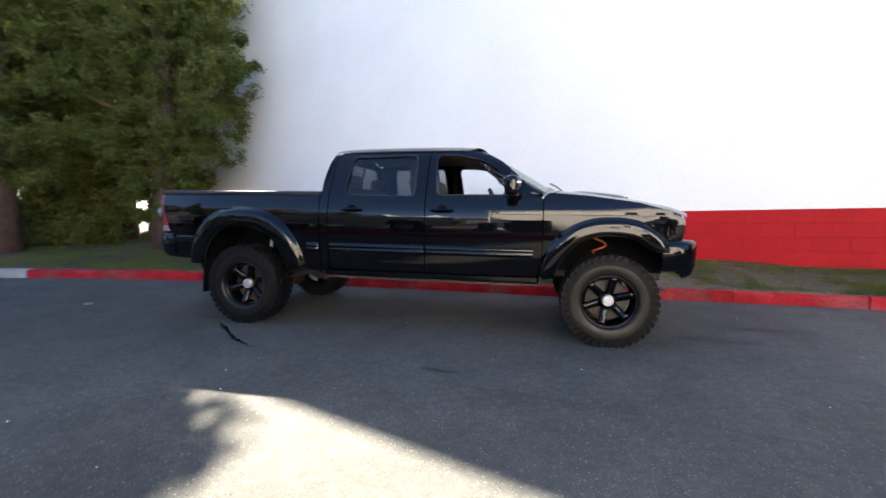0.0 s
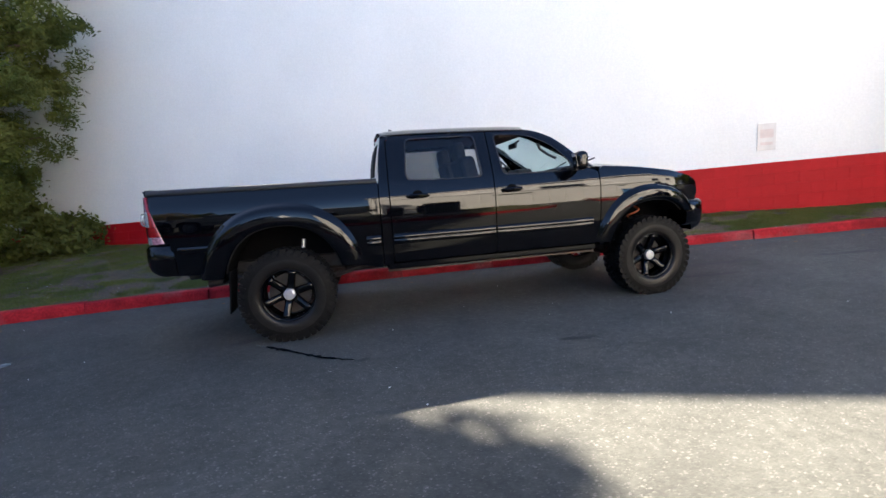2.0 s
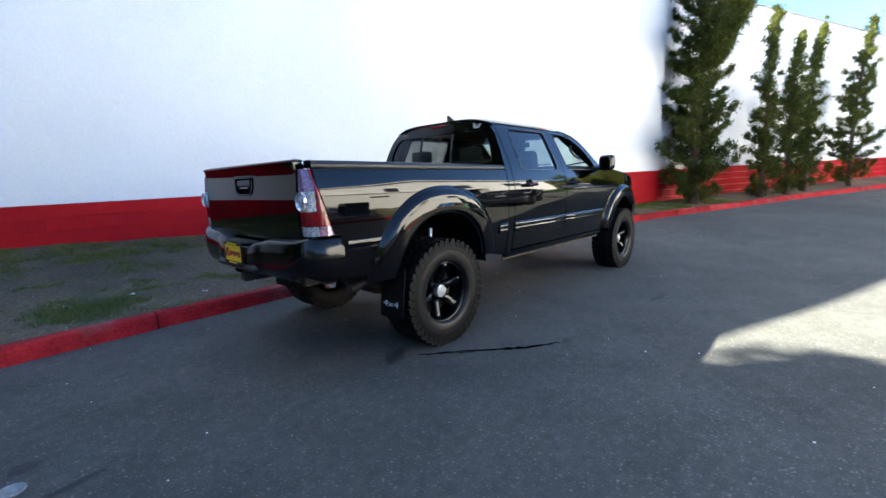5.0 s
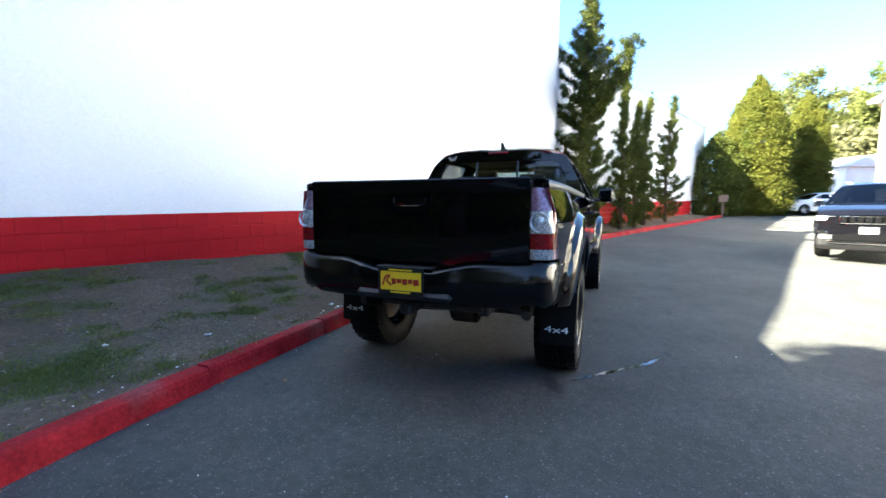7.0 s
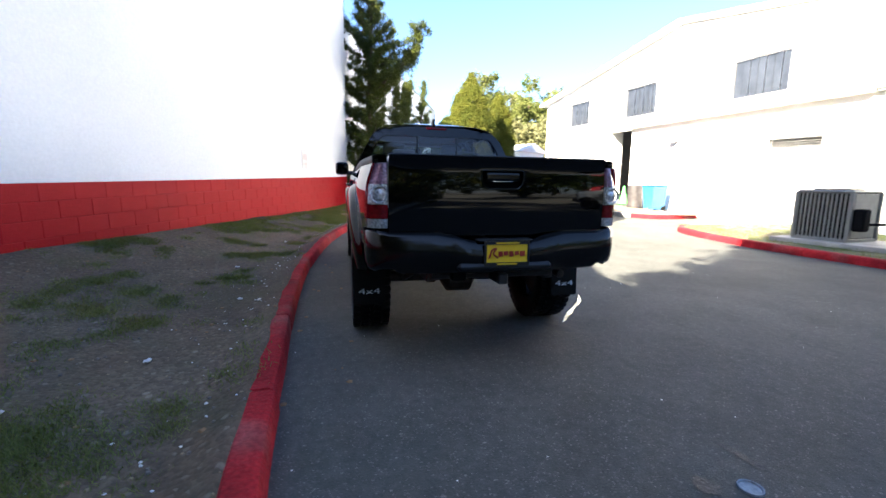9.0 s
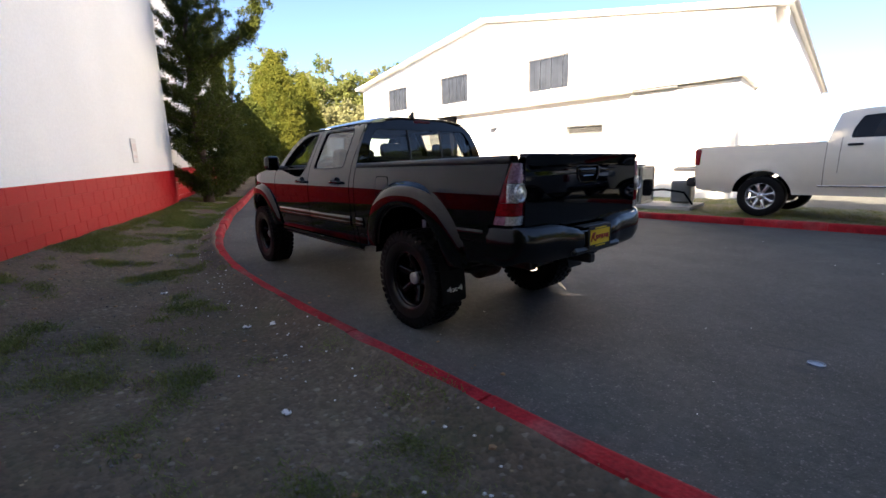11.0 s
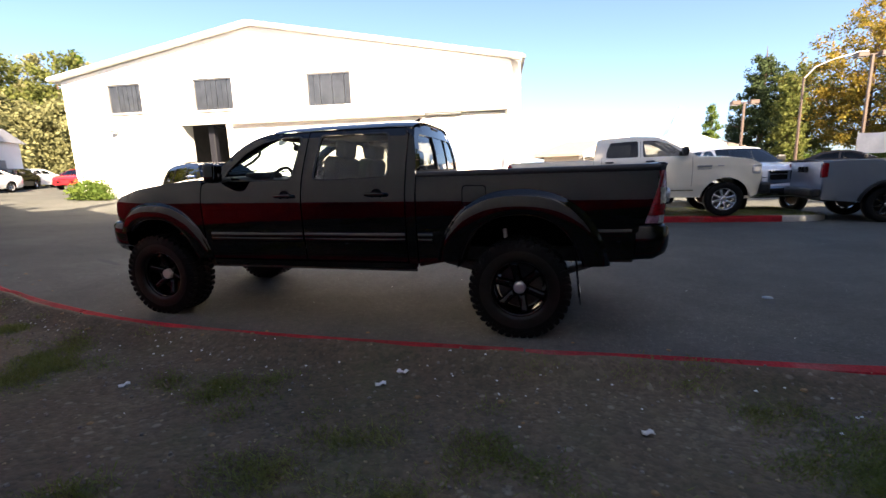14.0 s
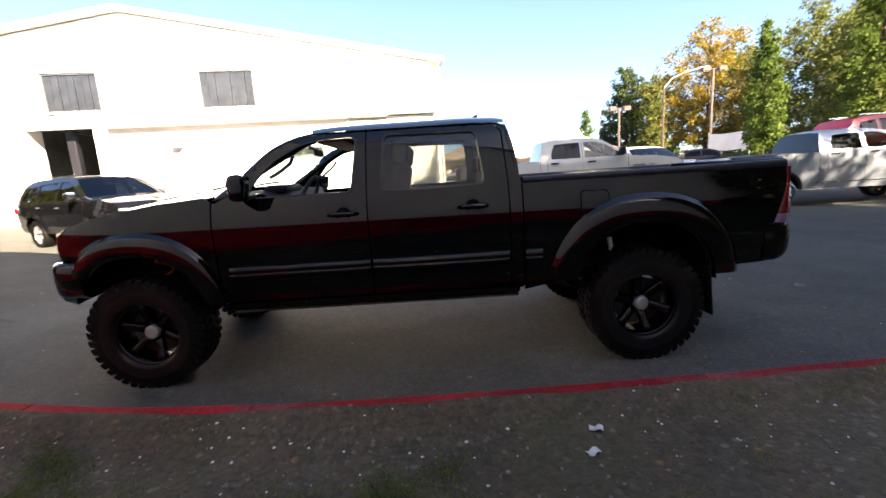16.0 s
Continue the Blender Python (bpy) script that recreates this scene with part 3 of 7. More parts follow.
# ---- the lifted black pickup ----
def black_pickup():
    P = thing("pickup_truck", Matrix.Identity(4), "glossy black lifted crew-cab pickup on black wheels beside a red kerb", "pickup truck")
    low = table([(0.48, 0.80), (0.56, 0.836), (0.66, 0.858), (0.8, 0.876), (0.9, 0.884), (1.0, 0.8885), (1.06, 0.8895), (1.10, 0.890), (1.13, 0.8895), (1.16, 0.887), (1.19, 0.8825),
                 (1.22, 0.876), (1.26, 0.8655), (1.30, 0.854), (1.33, 0.8445), (1.40, 0.817), (1.5, 0.768), (1.6, 0.718), (1.7, 0.665), (1.765, 0.615), (1.8, 0.56)])
    wheels_x = (-1.785, 1.785)
    AC = 0.41
    ARCH = {-1.785: (0.50, 0.605, 0.69, 0.79), 1.785: (0.49, 0.58, 0.63, 0.73)}   # inner and outer half axes of the flares

    def width(x, z):
        y = low(z)
        if x > 1.75:
            y *= 1 - 0.13 * ((x - 1.75) / 0.65) ** 2
        if x < -2.2:
            y -= 0.05 * ((-2.2 - x) / 0.65) ** 1.5
        return y

    def flare(wx, s, floor_front, floor_rear):
        """A rounded flare round a wheel arch, laid on the body side."""
        rows = []
        ih, iv, oh, ov = ARCH[wx]
        for u, off in ((1.06, -0.006), (1.0, 0.003), (0.94, 0.014), (0.86, 0.030), (0.77, 0.042), (0.64, 0.049), (0.46, 0.053), (0.24, 0.055), (0.08, 0.055), (0.015, 0.051), (0.0, 0.042), (0.0, 0.0)):
            rh, rv = ih + (oh - ih) * u, iv + (ov - iv) * u
            af, ar = math.degrees(math.asin((floor_front - AC) / rv)), 180 - math.degrees(math.asin((floor_rear - AC) / rv))
            row = []
            for x, z in oval(wx, AC, rh, rv, af, ar, 44):
                row.append((x, s * (width(x, max(z, 0.5)) + off), z))
            rows.append(row)
        return loft(rows)

    def side(name, outline, holes, s, material=BLACK_PAINT, label="", step=0.03, out=0.0):
        f = lambda u, v: width(u, v) + out
        return part(name, skin(outline, holes, side_place(f, s), step), material, P, label)

    front_win = rounded([(0.955, 1.335), (0.925, 1.43), (0.77, 1.59), (0.60, 1.678), (0.42, 1.71), (0.21, 1.712), (0.245, 1.335)], 0.05)
    rear_win = rounded([(0.02, 1.325), (0.005, 1.712), (-0.64, 1.704), (-0.675, 1.38), (-0.655, 1.335), (-0.42, 1.325)], 0.045)
    for s in (1, -1):
        # bed side with its wheel arch
        o = [(-0.94, 0.56), (-0.94, 1.333), (-2.795, 1.345), (-2.785, 1.22), (-2.70, 0.935), (-2.66, 0.93), (-2.665, 0.655)]
        a0 = math.degrees(math.asin((0.62 - AC) / 0.605))
        o += [(-2.34, 0.645)] + oval(-1.785, AC, 0.50, 0.605, 180 - a0, a0) + [(-1.13, 0.60)]
        bed = side("bed_side", o, [], s, step=0.032)
        if s == 1:
            fo = rounded([(-1.335, 1.085), (-1.335, 1.24), (-1.52, 1.235), (-1.52, 1.085)], 0.03)
            so = [((u + 1.4275) * 1.07 - 1.4275, (v - 1.162) * 1.08 + 1.162) for u, v in fo]
            part("fuel_door_seam", skin(so, [], side_place(lambda u, v: width(u, v) + 0.0015, s), 0.04, 0.004), DARK, bed)
            part("fuel_door", skin(fo, [], side_place(lambda u, v: width(u, v) + 0.004, s), 0.05, 0.01), BLACK_PAINT, bed)
        # front wing
        fa = 52
        o = [(1.215, 0.57), (1.215, 1.32), (1.27, 1.352), (1.6, 1.325), (2.0, 1.27), (2.27, 1.20), (2.36, 1.14), (2.385, 1.05), (2.365, 0.95), (2.22, 0.94)]
        o += oval(1.785, AC, 0.49, 0.58, fa, 180 - 18.5)
        side("front_wing", o, [], s, step=0.032)
        # doors
        o = [(0.14, 0.60), (0.14, 1.757), (0.40, 1.757), (0.62, 1.722), (0.80, 1.642), (0.99, 1.48), (1.09, 1.35), (1.205, 1.30), (1.205, 0.60)]
        fd = side("front_door", rounded(o, 0.02), [front_win], s)
        o = [(0.13, 0.60), (0.13, 1.757), (-0.77, 1.754), (-0.825, 1.69), (-0.838, 1.30), (-0.838, 0.60)]
        rd = side("rear_door", rounded(o, 0.02), [rear_win], s)
        o = [(-0.848, 0.58), (-0.848, 1.30), (-0.835, 1.69), (-0.785, 1.748), (-0.85, 1.728), (-0.888, 1.60), (-0.93, 1.335), (-0.93, 0.58)]
        side("cab_corner", o, [], s)
        # glass, seals, moulding, handles
        part("door_glass", skin(rear_win, [], side_place(lambda u, v: width(u, v) - 0.012, s), 0.08, 0), TINT, rd, "dark tinted window")
        for host, win in ((fd, front_win), (rd, rear_win)):
            big = [((u - cx) * 1.035 + cx, (v - cz) * 1.05 + cz) for cx, cz in [(sum(p[0] for p in win) / len(win), sum(p[1] for p in win) / len(win))] for u, v in win]
            part("window_seal", skin(big, [win], side_place(lambda u, v: width(u, v) + 0.003, s), 0.08, 0.012), BLACK_PLASTIC, host)
        for host, x0, x1 in ((fd, 0.145, 1.13), (rd, -0.83, 0.125), (bed, -1.075, -0.945), (bed, -2.625, -2.33)):
            zt = lambda x: 0.845 + 0.005 * x
            secs = []
            for i in range(9):
                x = x0 + (x1 - x0) * i / 8
                sh = 1 if 0 < i < 8 else 0.4
                if x1 < -2:
                    sh *= 0.3
                secs.append([(x, s * (width(x, z) + d * sh), z + (0.035 if x1 < -2 else 0)) for z, d in ((0.765, -0.01), (0.771, 0.016), (0.782, 0.024), (0.806, 0.021), (0.811, 0.016), (0.816, 0.020), (0.855, 0.015), (0.862, -0.01))])
            part("side_moulding", loft(secs), BLACK_PAINT, host, "glossy black side moulding")
        for host, hx in ((fd, 0.30), (rd, -0.59)):
            yh = width(hx, 1.185)
            bm = lathe([(0.0, 0.002), (0.035, 0.003), (0.05, 0.004), (0.052, -0.006)], "y", 24)
            for v in bm.verts:
                v.co = Vector((v.co.x * 1.0 + hx, s * (v.co.y + yh), v.co.z * 0.95 + 1.185))
            h = part("handle_cup", bm, DARK, host)
            part("door_handle", tube([(hx + 0.10, s * yh, 1.182), (hx + 0.075, s * (yh + 0.035), 1.186), (hx, s * (yh + 0.045), 1.188), (hx - 0.075, s * (yh + 0.035), 1.186), (hx - 0.10, s * yh, 1.182)],
                                     [0.012, 0.016, 0.017, 0.016, 0.012], 10), BLACK_PAINT, host)
        # mirror
        bm = bmesh.new()
        add_box(bm, (0.945, s * 0.985, 1.405), (0.115, 0.18, 0.175), 0.056, Matrix.Rotation(s * 0.25, 3, "Z"), 5)
        for f in bm.faces:
            f.smooth = True
        mr = part("wing_mirror", bm, BLACK_PAINT, P)
        part("mirror_glass", box((0.886, s * 0.99, 1.41), (0.006, 0.125, 0.13), 0.002, Matrix.Rotation(s * 0.22, 3, "Z") @ Matrix.Rotation(-0.15, 3, "Y")), MIRROR, mr)
        part("mirror_arm", box((0.96, s * 0.86, 1.345), (0.10, 0.16, 0.05), 0.02), BLACK_PLASTIC, mr)
        part("mirror_lamp", box((0.998, s * 1.03, 1.43), (0.02, 0.07, 0.022), 0.008, Matrix.Rotation(s * 0.45, 3, "Z")), CHROME, mr)
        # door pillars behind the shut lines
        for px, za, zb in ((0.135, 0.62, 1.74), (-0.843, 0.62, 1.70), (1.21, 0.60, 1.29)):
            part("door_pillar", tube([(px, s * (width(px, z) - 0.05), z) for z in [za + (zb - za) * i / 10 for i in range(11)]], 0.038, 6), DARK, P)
        # dark filler box painting the shade between cab and bed
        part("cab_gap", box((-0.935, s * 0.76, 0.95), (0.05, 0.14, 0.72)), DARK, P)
        # sill and step strip
        part("sill", box((0.14, s * 0.80, 0.565), (2.1, 0.06, 0.075), 0.02), BLACK_PAINT, P)
        part("pinch_seam", box((0.14, s * 0.785, 0.525), (2.08, 0.012, 0.04)), STEEL, P)
        # wheel wells: near-black sheets, their shade put into the colour
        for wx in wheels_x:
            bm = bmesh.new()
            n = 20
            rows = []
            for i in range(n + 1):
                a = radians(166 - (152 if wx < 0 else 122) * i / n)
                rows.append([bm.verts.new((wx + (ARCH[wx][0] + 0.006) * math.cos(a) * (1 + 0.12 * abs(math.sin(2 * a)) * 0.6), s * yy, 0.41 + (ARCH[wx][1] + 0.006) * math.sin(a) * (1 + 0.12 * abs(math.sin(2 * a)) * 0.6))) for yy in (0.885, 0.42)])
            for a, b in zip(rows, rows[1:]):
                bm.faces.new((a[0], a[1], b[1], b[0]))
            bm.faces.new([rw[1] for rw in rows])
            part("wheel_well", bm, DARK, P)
            part("wheel_flare", flare(wx, s, 0.62 if wx < 0 else 0.83, 0.60), BLACK_PAINT, P)
            part("arch_lip", tube([(p[0], s * (width(*p) + 0.02), p[1]) for p in oval(wx, AC, ARCH[wx][0] + 0.002, ARCH[wx][1] + 0.002, 158, 22 if wx < 0 else 48, 28)], 0.012, 6), BLACK_PLASTIC, P)
            wheel(P, wx, s * 0.775, 0.402 if wx < 0 else 0.412, s, 0.404, 0.285, 0.225, RIM_BLACK, CAP_METAL, 6, 40, 0.0, 0.065)
        # tail lamp: a stack of lenses round the corner
        tl = new("tail_lamp")
        tl.parent = P
        xs_side = table([(0.93, -2.70), (1.0, -2.72), (1.22, -2.785), (1.33, -2.81)])
        yo = table([(0.93, 0.852), (1.1, 0.848), (1.2, 0.84), (1.33, 0.80)])
        for nm, z0, z1, m in (("reversing_lens", 0.935, 0.99, CLEAR_LENS), ("brake_lens", 0.993, 1.075, RED_LENS), ("round_lens", 1.078, 1.195, CLEAR_LENS), ("signal_lens", 1.198, 1.32, SMOKE_LENS)):
            secs = []
            for i in range(5):
                z = z0 + (z1 - z0) * i / 4
                xr = -2.852 + 0.03 * (abs(z - 1.12) / 0.2) ** 2 * 0.4
                w = yo(z)
                secs.append([(xr + 0.03, s * 0.718, z), (xr, s * 0.722, z), (xr - 0.006, s * 0.76, z), (xr + 0.012, s * (w - 0.035), z), (xr + 0.05, s * (w - 0.012), z),
                             (xs_side(z) - 0.02 + 0.0, s * (w + 0.004), z), (xs_side(z), s * (w - 0.004), z)])
            part(nm, loft([r[:5] for r in secs]), m, tl)
            part("side_lens", loft([r[4:] for r in secs]), {"reversing_lens": SMOKE_LENS, "signal_lens": RED_LENS}.get(nm, RED_LENS), tl)
        for nm, z, r, m in (("lamp_ring", 1.137, 0.052, CLEAR_LENS), ("lamp_core", 1.137, 0.03, CLEAR_LENS)):
            bm = lathe([(r * 0.82, 0.0), (r, -0.012), (r * 1.05, 0.004)] if nm == "lamp_ring" else [(0, -0.012), (r, -0.004), (r, 0.01)], "x", 24)
            ob = part(nm, bm, m, tl)
            ob.location = (-2.855, s * 0.772, z)
        # mud flap
        flap = part("mud_flap", skin(rounded([(s * 0.68, 0.66), (s * 0.925, 0.66), (s * 0.915, 0.30), (s * 0.685, 0.30)], 0.02), [], lambda u, v, d: (-2.225 - 0.10 * (0.66 - v) + d * 0.6, u, v), 0.1, 0.012), RUBBER, P, "black rubber mud flap with white print")
        txt = bpy.data.curves.new("print", "FONT")
        txt.body, txt.size, txt.extrude = "4x4", 0.095, 0.001
        txt.align_x = txt.align_y = "CENTER"
        tob = new("print", txt)
        dg = bpy.context.evaluated_depsgraph_get()
        me = bpy.data.meshes.new_from_object(tob.evaluated_get(dg))
        bpy.data.objects.remove(tob)
        me.materials.clear()
        me.materials.append(WHITE_MARK)
        lab = new("print", me)
        lab.parent = flap
        lab.matrix_basis = Matrix.Translation((-2.259, s * 0.80, 0.40)) @ Matrix.Rotation(radians(-90), 4, "Z") @ Matrix.Rotation(radians(84), 4, "X") @ Matrix.Diagonal((1.15, 0.62, 1, 1))
    # roof
    drop = table([(-0.90, -0.045), (-0.8, -0.016), (-0.6, -0.003), (-0.3, 0), (0.1, 0), (0.35, -0.006), (0.5, -0.02), (0.62, -0.035)])
    secs = []
    for i in range(23):
        x = -0.86 + (0.52 + 0.86) * i / 22
        row = []
        for j in range(-12, 13):
            t = j / 12
            y = 0.632 * t
            z = 1.845 - 0.080 * abs(t) ** 4 + drop(x) * (1 - 0.6 * t * t)
            row.append((x + 0.10 * (1 - t * t) * smoothstep((x - 0.1) / 0.4) - 0.03 * (1 - t * t) * smoothstep((-0.6 - x) / 0.3), y, z))
        secs.append(row)
    roof = part("roof", loft(secs), BLACK_PAINT, P)
    for s in (1, -1):
        part("roof_rail_seam", tube([(x, s * 0.60, 1.758 + 0.4 * drop(x)) for x in (-0.8, -0.5, -0.1, 0.2, 0.45)], 0.008, 6), BLACK_PLASTIC, roof)
        # screen pillar
        edge = spline([(1.20, 1.325, 0), (1.09, 1.375, 0), (0.985, 1.50, 0), (0.80, 1.66, 0), (0.62, 1.738, 0), (0.42, 1.768, 0)], 0.05)
        secs = []
        for i in range(13):
            t = i / 12
            e = edge[round(t * (len(edge) - 1))]
            wx, wy, wz = 1.20 - 0.69 * t, 0.745 - 0.16 * t, 1.355 + 0.395 * t + 0.03 * t * (1 - t)
            y = low(e.y)
            secs.append([(e.x - 0.012, s * (y + 0.002), e.y - 0.022), (e.x + 0.006, s * (y - 0.004), e.y + 0.004), (wx + 0.012, s * (wy + 0.012), wz + 0.012), (wx + 0.03, s * (wy - 0.025), wz + 0.006),
                         (wx - 0.03, s * (wy - 0.04), wz - 0.02), (e.x - 0.05, s * (y - 0.03), e.y - 0.05)])
        part("screen_pillar", loft(secs, True), BLACK_PAINT, P)
    part("roof_fin", skin([(-0.73, 1.81), (-0.55, 1.825), (-0.68, 1.875), (-0.73, 1.9)], [], lambda u, v, d: (u, 0.012 - d, v), 0.05, 0.024), BLACK_PLASTIC, roof)
    # windscreen
    secs = []
    for i in range(9):
        t = i / 8
        row = []
        for j in range(-8, 9):
            q = j / 8
            yb = (0.745 + (0.585 - 0.745) * t) * q
            row.append((1.20 - 0.69 * t + (0.20 - 0.09 * t) * (1 - q * q), yb, 1.355 + (0.395 + 0.06 * (1 - abs(q) ** 3)) * t + 0.03 * t * (1 - t)))
        secs.append(row)
    part("windscreen", loft(secs), CLEAR, P, "clear windscreen")
    # cab back with its window
    bo = [(-0.82, 0.9), (-0.838, 1.33), (-0.79, 1.48), (-0.70, 1.66), (-0.62, 1.742), (-0.3, 1.79), (0.3, 1.79), (0.62, 1.742), (0.70, 1.66), (0.79, 1.48), (0.838, 1.33), (0.82, 0.9)]
    bw = rounded([(-0.70, 1.385), (-0.665, 1.56), (-0.575, 1.69), (0.575, 1.69), (0.665, 1.56), (0.70, 1.385)], 0.05)
    back = lambda u, v, d: (-0.925 - 0.03 * (1 - (u / 0.8) ** 2) + 0.17 * max(0, (v - 1.4) / 0.4) ** 1.5 * 0.5 + d, u, v)
    cb = part("cab_back", skin(bo, [bw], back, 0.07), BLACK_PAINT, P)
    for a, b in ((-0.72, -0.215), (-0.205, 0.205), (0.215, 0.72)):
        pane = [p for p in [(max(a, min(b, u)), v) for u, v in dense(bw, 0.02)]]
        clean = [p for i, p in enumerate(pane) if p != pane[i - 1]]
        part("rear_pane", skin(clean, [], lambda u, v, d: back(u, v, 0.012 if abs(u) > 0.21 else 0.004), 0.08, 0), TINT, cb, "tinted sliding rear window pane")
    for u in (-0.21, 0.21):
        part("window_divider", tube([back(u, v, 0.004) for v in (1.39, 1.5, 1.6, 1.688)], 0.012, 6), BLACK_PLASTIC, cb)
    part("high_brake_lamp", box((-0.868, 0, 1.775), (0.04, 0.22, 0.03), 0.01, Matrix.Rotation(0.5, 3, "Y")), RED_LENS, P, "red high brake lamp")
    # bonnet with scoop
    zs = table([(1.2, 1.352), (1.6, 1.328), (2.0, 1.268), (2.28, 1.20), (2.42, 1.14)])
    secs = []
    for i in range(17):
        x = 1.22 + (2.40 - 1.22) * i / 16
        w = min(0.80, width(x, zs(x)) - 0.012)
        row = []
        for j in range(-10, 11):
            q = j / 10
            bulge = 0.055 * (1 - abs(q) ** 2.5)
            row.append((x + 0.13 * (1 - q * q) * smoothstep((x - 1.6) / 0.8) + 0.12 * (1 - q * q) * smoothstep((1.5 - x) / 0.3), w * q, zs(x) + bulge))
        secs.append(row)
    hood = part("bonnet", loft(secs), BLACK_PAINT, P)
    secs = []
    for x, h, w in ((1.42, 0.0, 0.26), (1.6, 0.035, 0.27), (1.85, 0.05, 0.27), (2.0, 0.052, 0.25), (2.03, 0.04, 0.24), (2.035, 0.0, 0.24)):
        secs.append([(x, w * q, zs(x) + 0.045 + h * (1 - abs(q) ** 4)) for q in (-1.15, -1, -0.85, -0.5, 0, 0.5, 0.85, 1, 1.15)])
    part("bonnet_scoop", loft(secs), BLACK_PAINT, hood)
    part("scoop_mouth", box((2.034, 0, zs(2.03) + 0.068), (0.012, 0.40, 0.026), 0.005), DARK, hood)
    for y in (0.42, -0.2):
        part("wiper", tube([(1.40, y, 1.405), (1.33, y - 0.25, 1.43), (1.27, y - 0.48, 1.44)], 0.008, 6), BLACK_PLASTIC, P)
    # front: grille, head lamps, bumper
    nose = lambda y: 2.49 - 0.16 * (abs(y) / 0.7) ** 2.2
    secs = [[(nose(y) + dx, y, z) for y in [q * 0.05 for q in range(-9, 10)]] for z, dx in ((0.93, 0.0), (0.98, 0.02), (1.12, 0.015), (1.18, -0.01), (1.205, -0.05))]
    gr = part("grille_frame", loft(secs), BLACK_PAINT, P)
    for z in (0.98, 1.03, 1.08, 1.13):
        part("grille_bar", tube([(nose(y) + 0.022, y, z) for y in (-0.4, -0.2, 0, 0.2, 0.4)], 0.012, 6), BLACK_PLASTIC, gr)
    for s in (1, -1):
        lamp = [[(x, s * y, z) for x, y, z in row] for row in (
            ((2.47, 0.44, 1.185), (2.40, 0.58, 1.195), (2.27, 0.70, 1.198), (2.08, 0.775, 1.145)),
            ((2.49, 0.44, 1.12), (2.44, 0.60, 1.12), (2.32, 0.735, 1.12), (2.10, 0.812, 1.115)),
            ((2.49, 0.44, 1.04), (2.45, 0.60, 1.03), (2.34, 0.755, 1.03), (2.15, 0.822, 1.05)),
            ((2.47, 0.44, 0.975), (2.43, 0.60, 0.965), (2.33, 0.745, 0.965), (2.20, 0.815, 0.98)))]
        hl = part("head_lamp", loft(lamp), HEAD_LENS, P, "dark smoked head lamp")
        bm = lathe([(0.0, 0.0), (0.045, 0.01), (0.05, 0.03)], "x", 20)
        o = part("lamp_bowl", bm, CHROME, hl)
        o.location = (2.34, s * 0.64, 1.08)
    def band(half, sections):
        """A bumper along a plan line mirrored about the middle; sections(y) gives (inset, height) pairs."""
        line = [(x, -y) for x, y in half[:0:-1]] + list(half)
        rows = []
        for i, (x, y) in enumerate(line):
            (xa, ya), (xb, yb) = line[max(i - 1, 0)], line[min(i + 1, len(line) - 1)]
            d = Vector((xb - xa, yb - ya)).normalized()
            n = Vector((d.y, -d.x))
            if n.dot(Vector((x - math.copysign(2.2, x), y))) < 0:
                n = -n
            rows.append([(x - n.x * k, y - n.y * k, z) for k, z in sections(abs(y), x)])
        return loft(rows)
    plan = [(p.x, p.y) for p in spline([(2.60, 0, 0), (2.595, 0.25, 0), (2.575, 0.45, 0), (2.54, 0.62, 0), (2.49, 0.74, 0), (2.41, 0.82, 0), (2.31, 0.855, 0), (2.20, 0.862, 0)], 0.05)]
    fb = part("front_bumper", band(plan, lambda y, x: [(0.12, 0.955), (0.03, 0.95), (0.004, 0.92), (0.0, 0.84), (0.006, 0.73), (0.03, 0.655 + 0.05 * smoothstep((y - 0.72) / 0.12)), (0.10, 0.61 + 0.07 * smoothstep((y - 0.72) / 0.12))]), BLACK_PAINT, P)
    part("bumper_intake", box((2.575, 0, 0.73), (0.05, 0.9, 0.12), 0.02), DARK, fb)
    # bed: floor, inner walls, rails, tailgate
    bm = bmesh.new()
    add_box(bm, (-1.86, 0, 1.04), (1.84, 1.5, 0.03))
    add_box(bm, (-0.965, 0, 1.09), (0.04, 1.56, 0.46))
    for s in (1, -1):
        add_box(bm, (-1.86, s * 0.75, 1.18), (1.84, 0.03, 0.28))
    part("bed_liner", bm, BLACK_PLASTIC, P)
    for s in (1, -1):
        secs = []
        for i in range(41):
            x = -0.945 + (-2.80 + 0.945) * i / 40
            w = width(x, 1.325)
            z = 1.346 + 0.010 * i / 40
            secs.append([(x, s * (w + 0.001), 1.318), (x, s * (w + 0.006), 1.322), (x, s * (w + 0.004), z + 0.006), (x, s * (w - 0.02), z + 0.016), (x, s * (w - 0.075), z + 0.014), (x, s * (w - 0.085), z - 0.03)])
        part("bed_rail", loft(secs), BLACK_PLASTIC, P)
    tg = lambda u, v, d: (-2.842 - 0.012 * math.cos((v - 1.12) / 0.25 * 1.3) + d - (0.02 * smoothstep((v - 1.335) / 0.03)), u, v)
    hb = rounded([(-0.14, 1.288), (0.14, 1.288), (0.132, 1.21), (0.10, 1.178), (-0.10, 1.178), (-0.132, 1.21)], 0.02)
    gate = part("tailgate", skin(rounded([(-0.715, 0.885), (-0.715, 1.372), (0.715, 1.372), (0.715, 0.885)], 0.02), [hb], tg, 0.05, 0.06), BLACK_PAINT, P)
    part("gate_top", box((-2.825, 0, 1.37), (0.06, 1.43, 0.018), 0.008), BLACK_PAINT, gate)
    part("handle_recess", skin(hb, [], lambda u, v, d: tg(u, v, 0.035), 0.05, 0), DARK, gate)
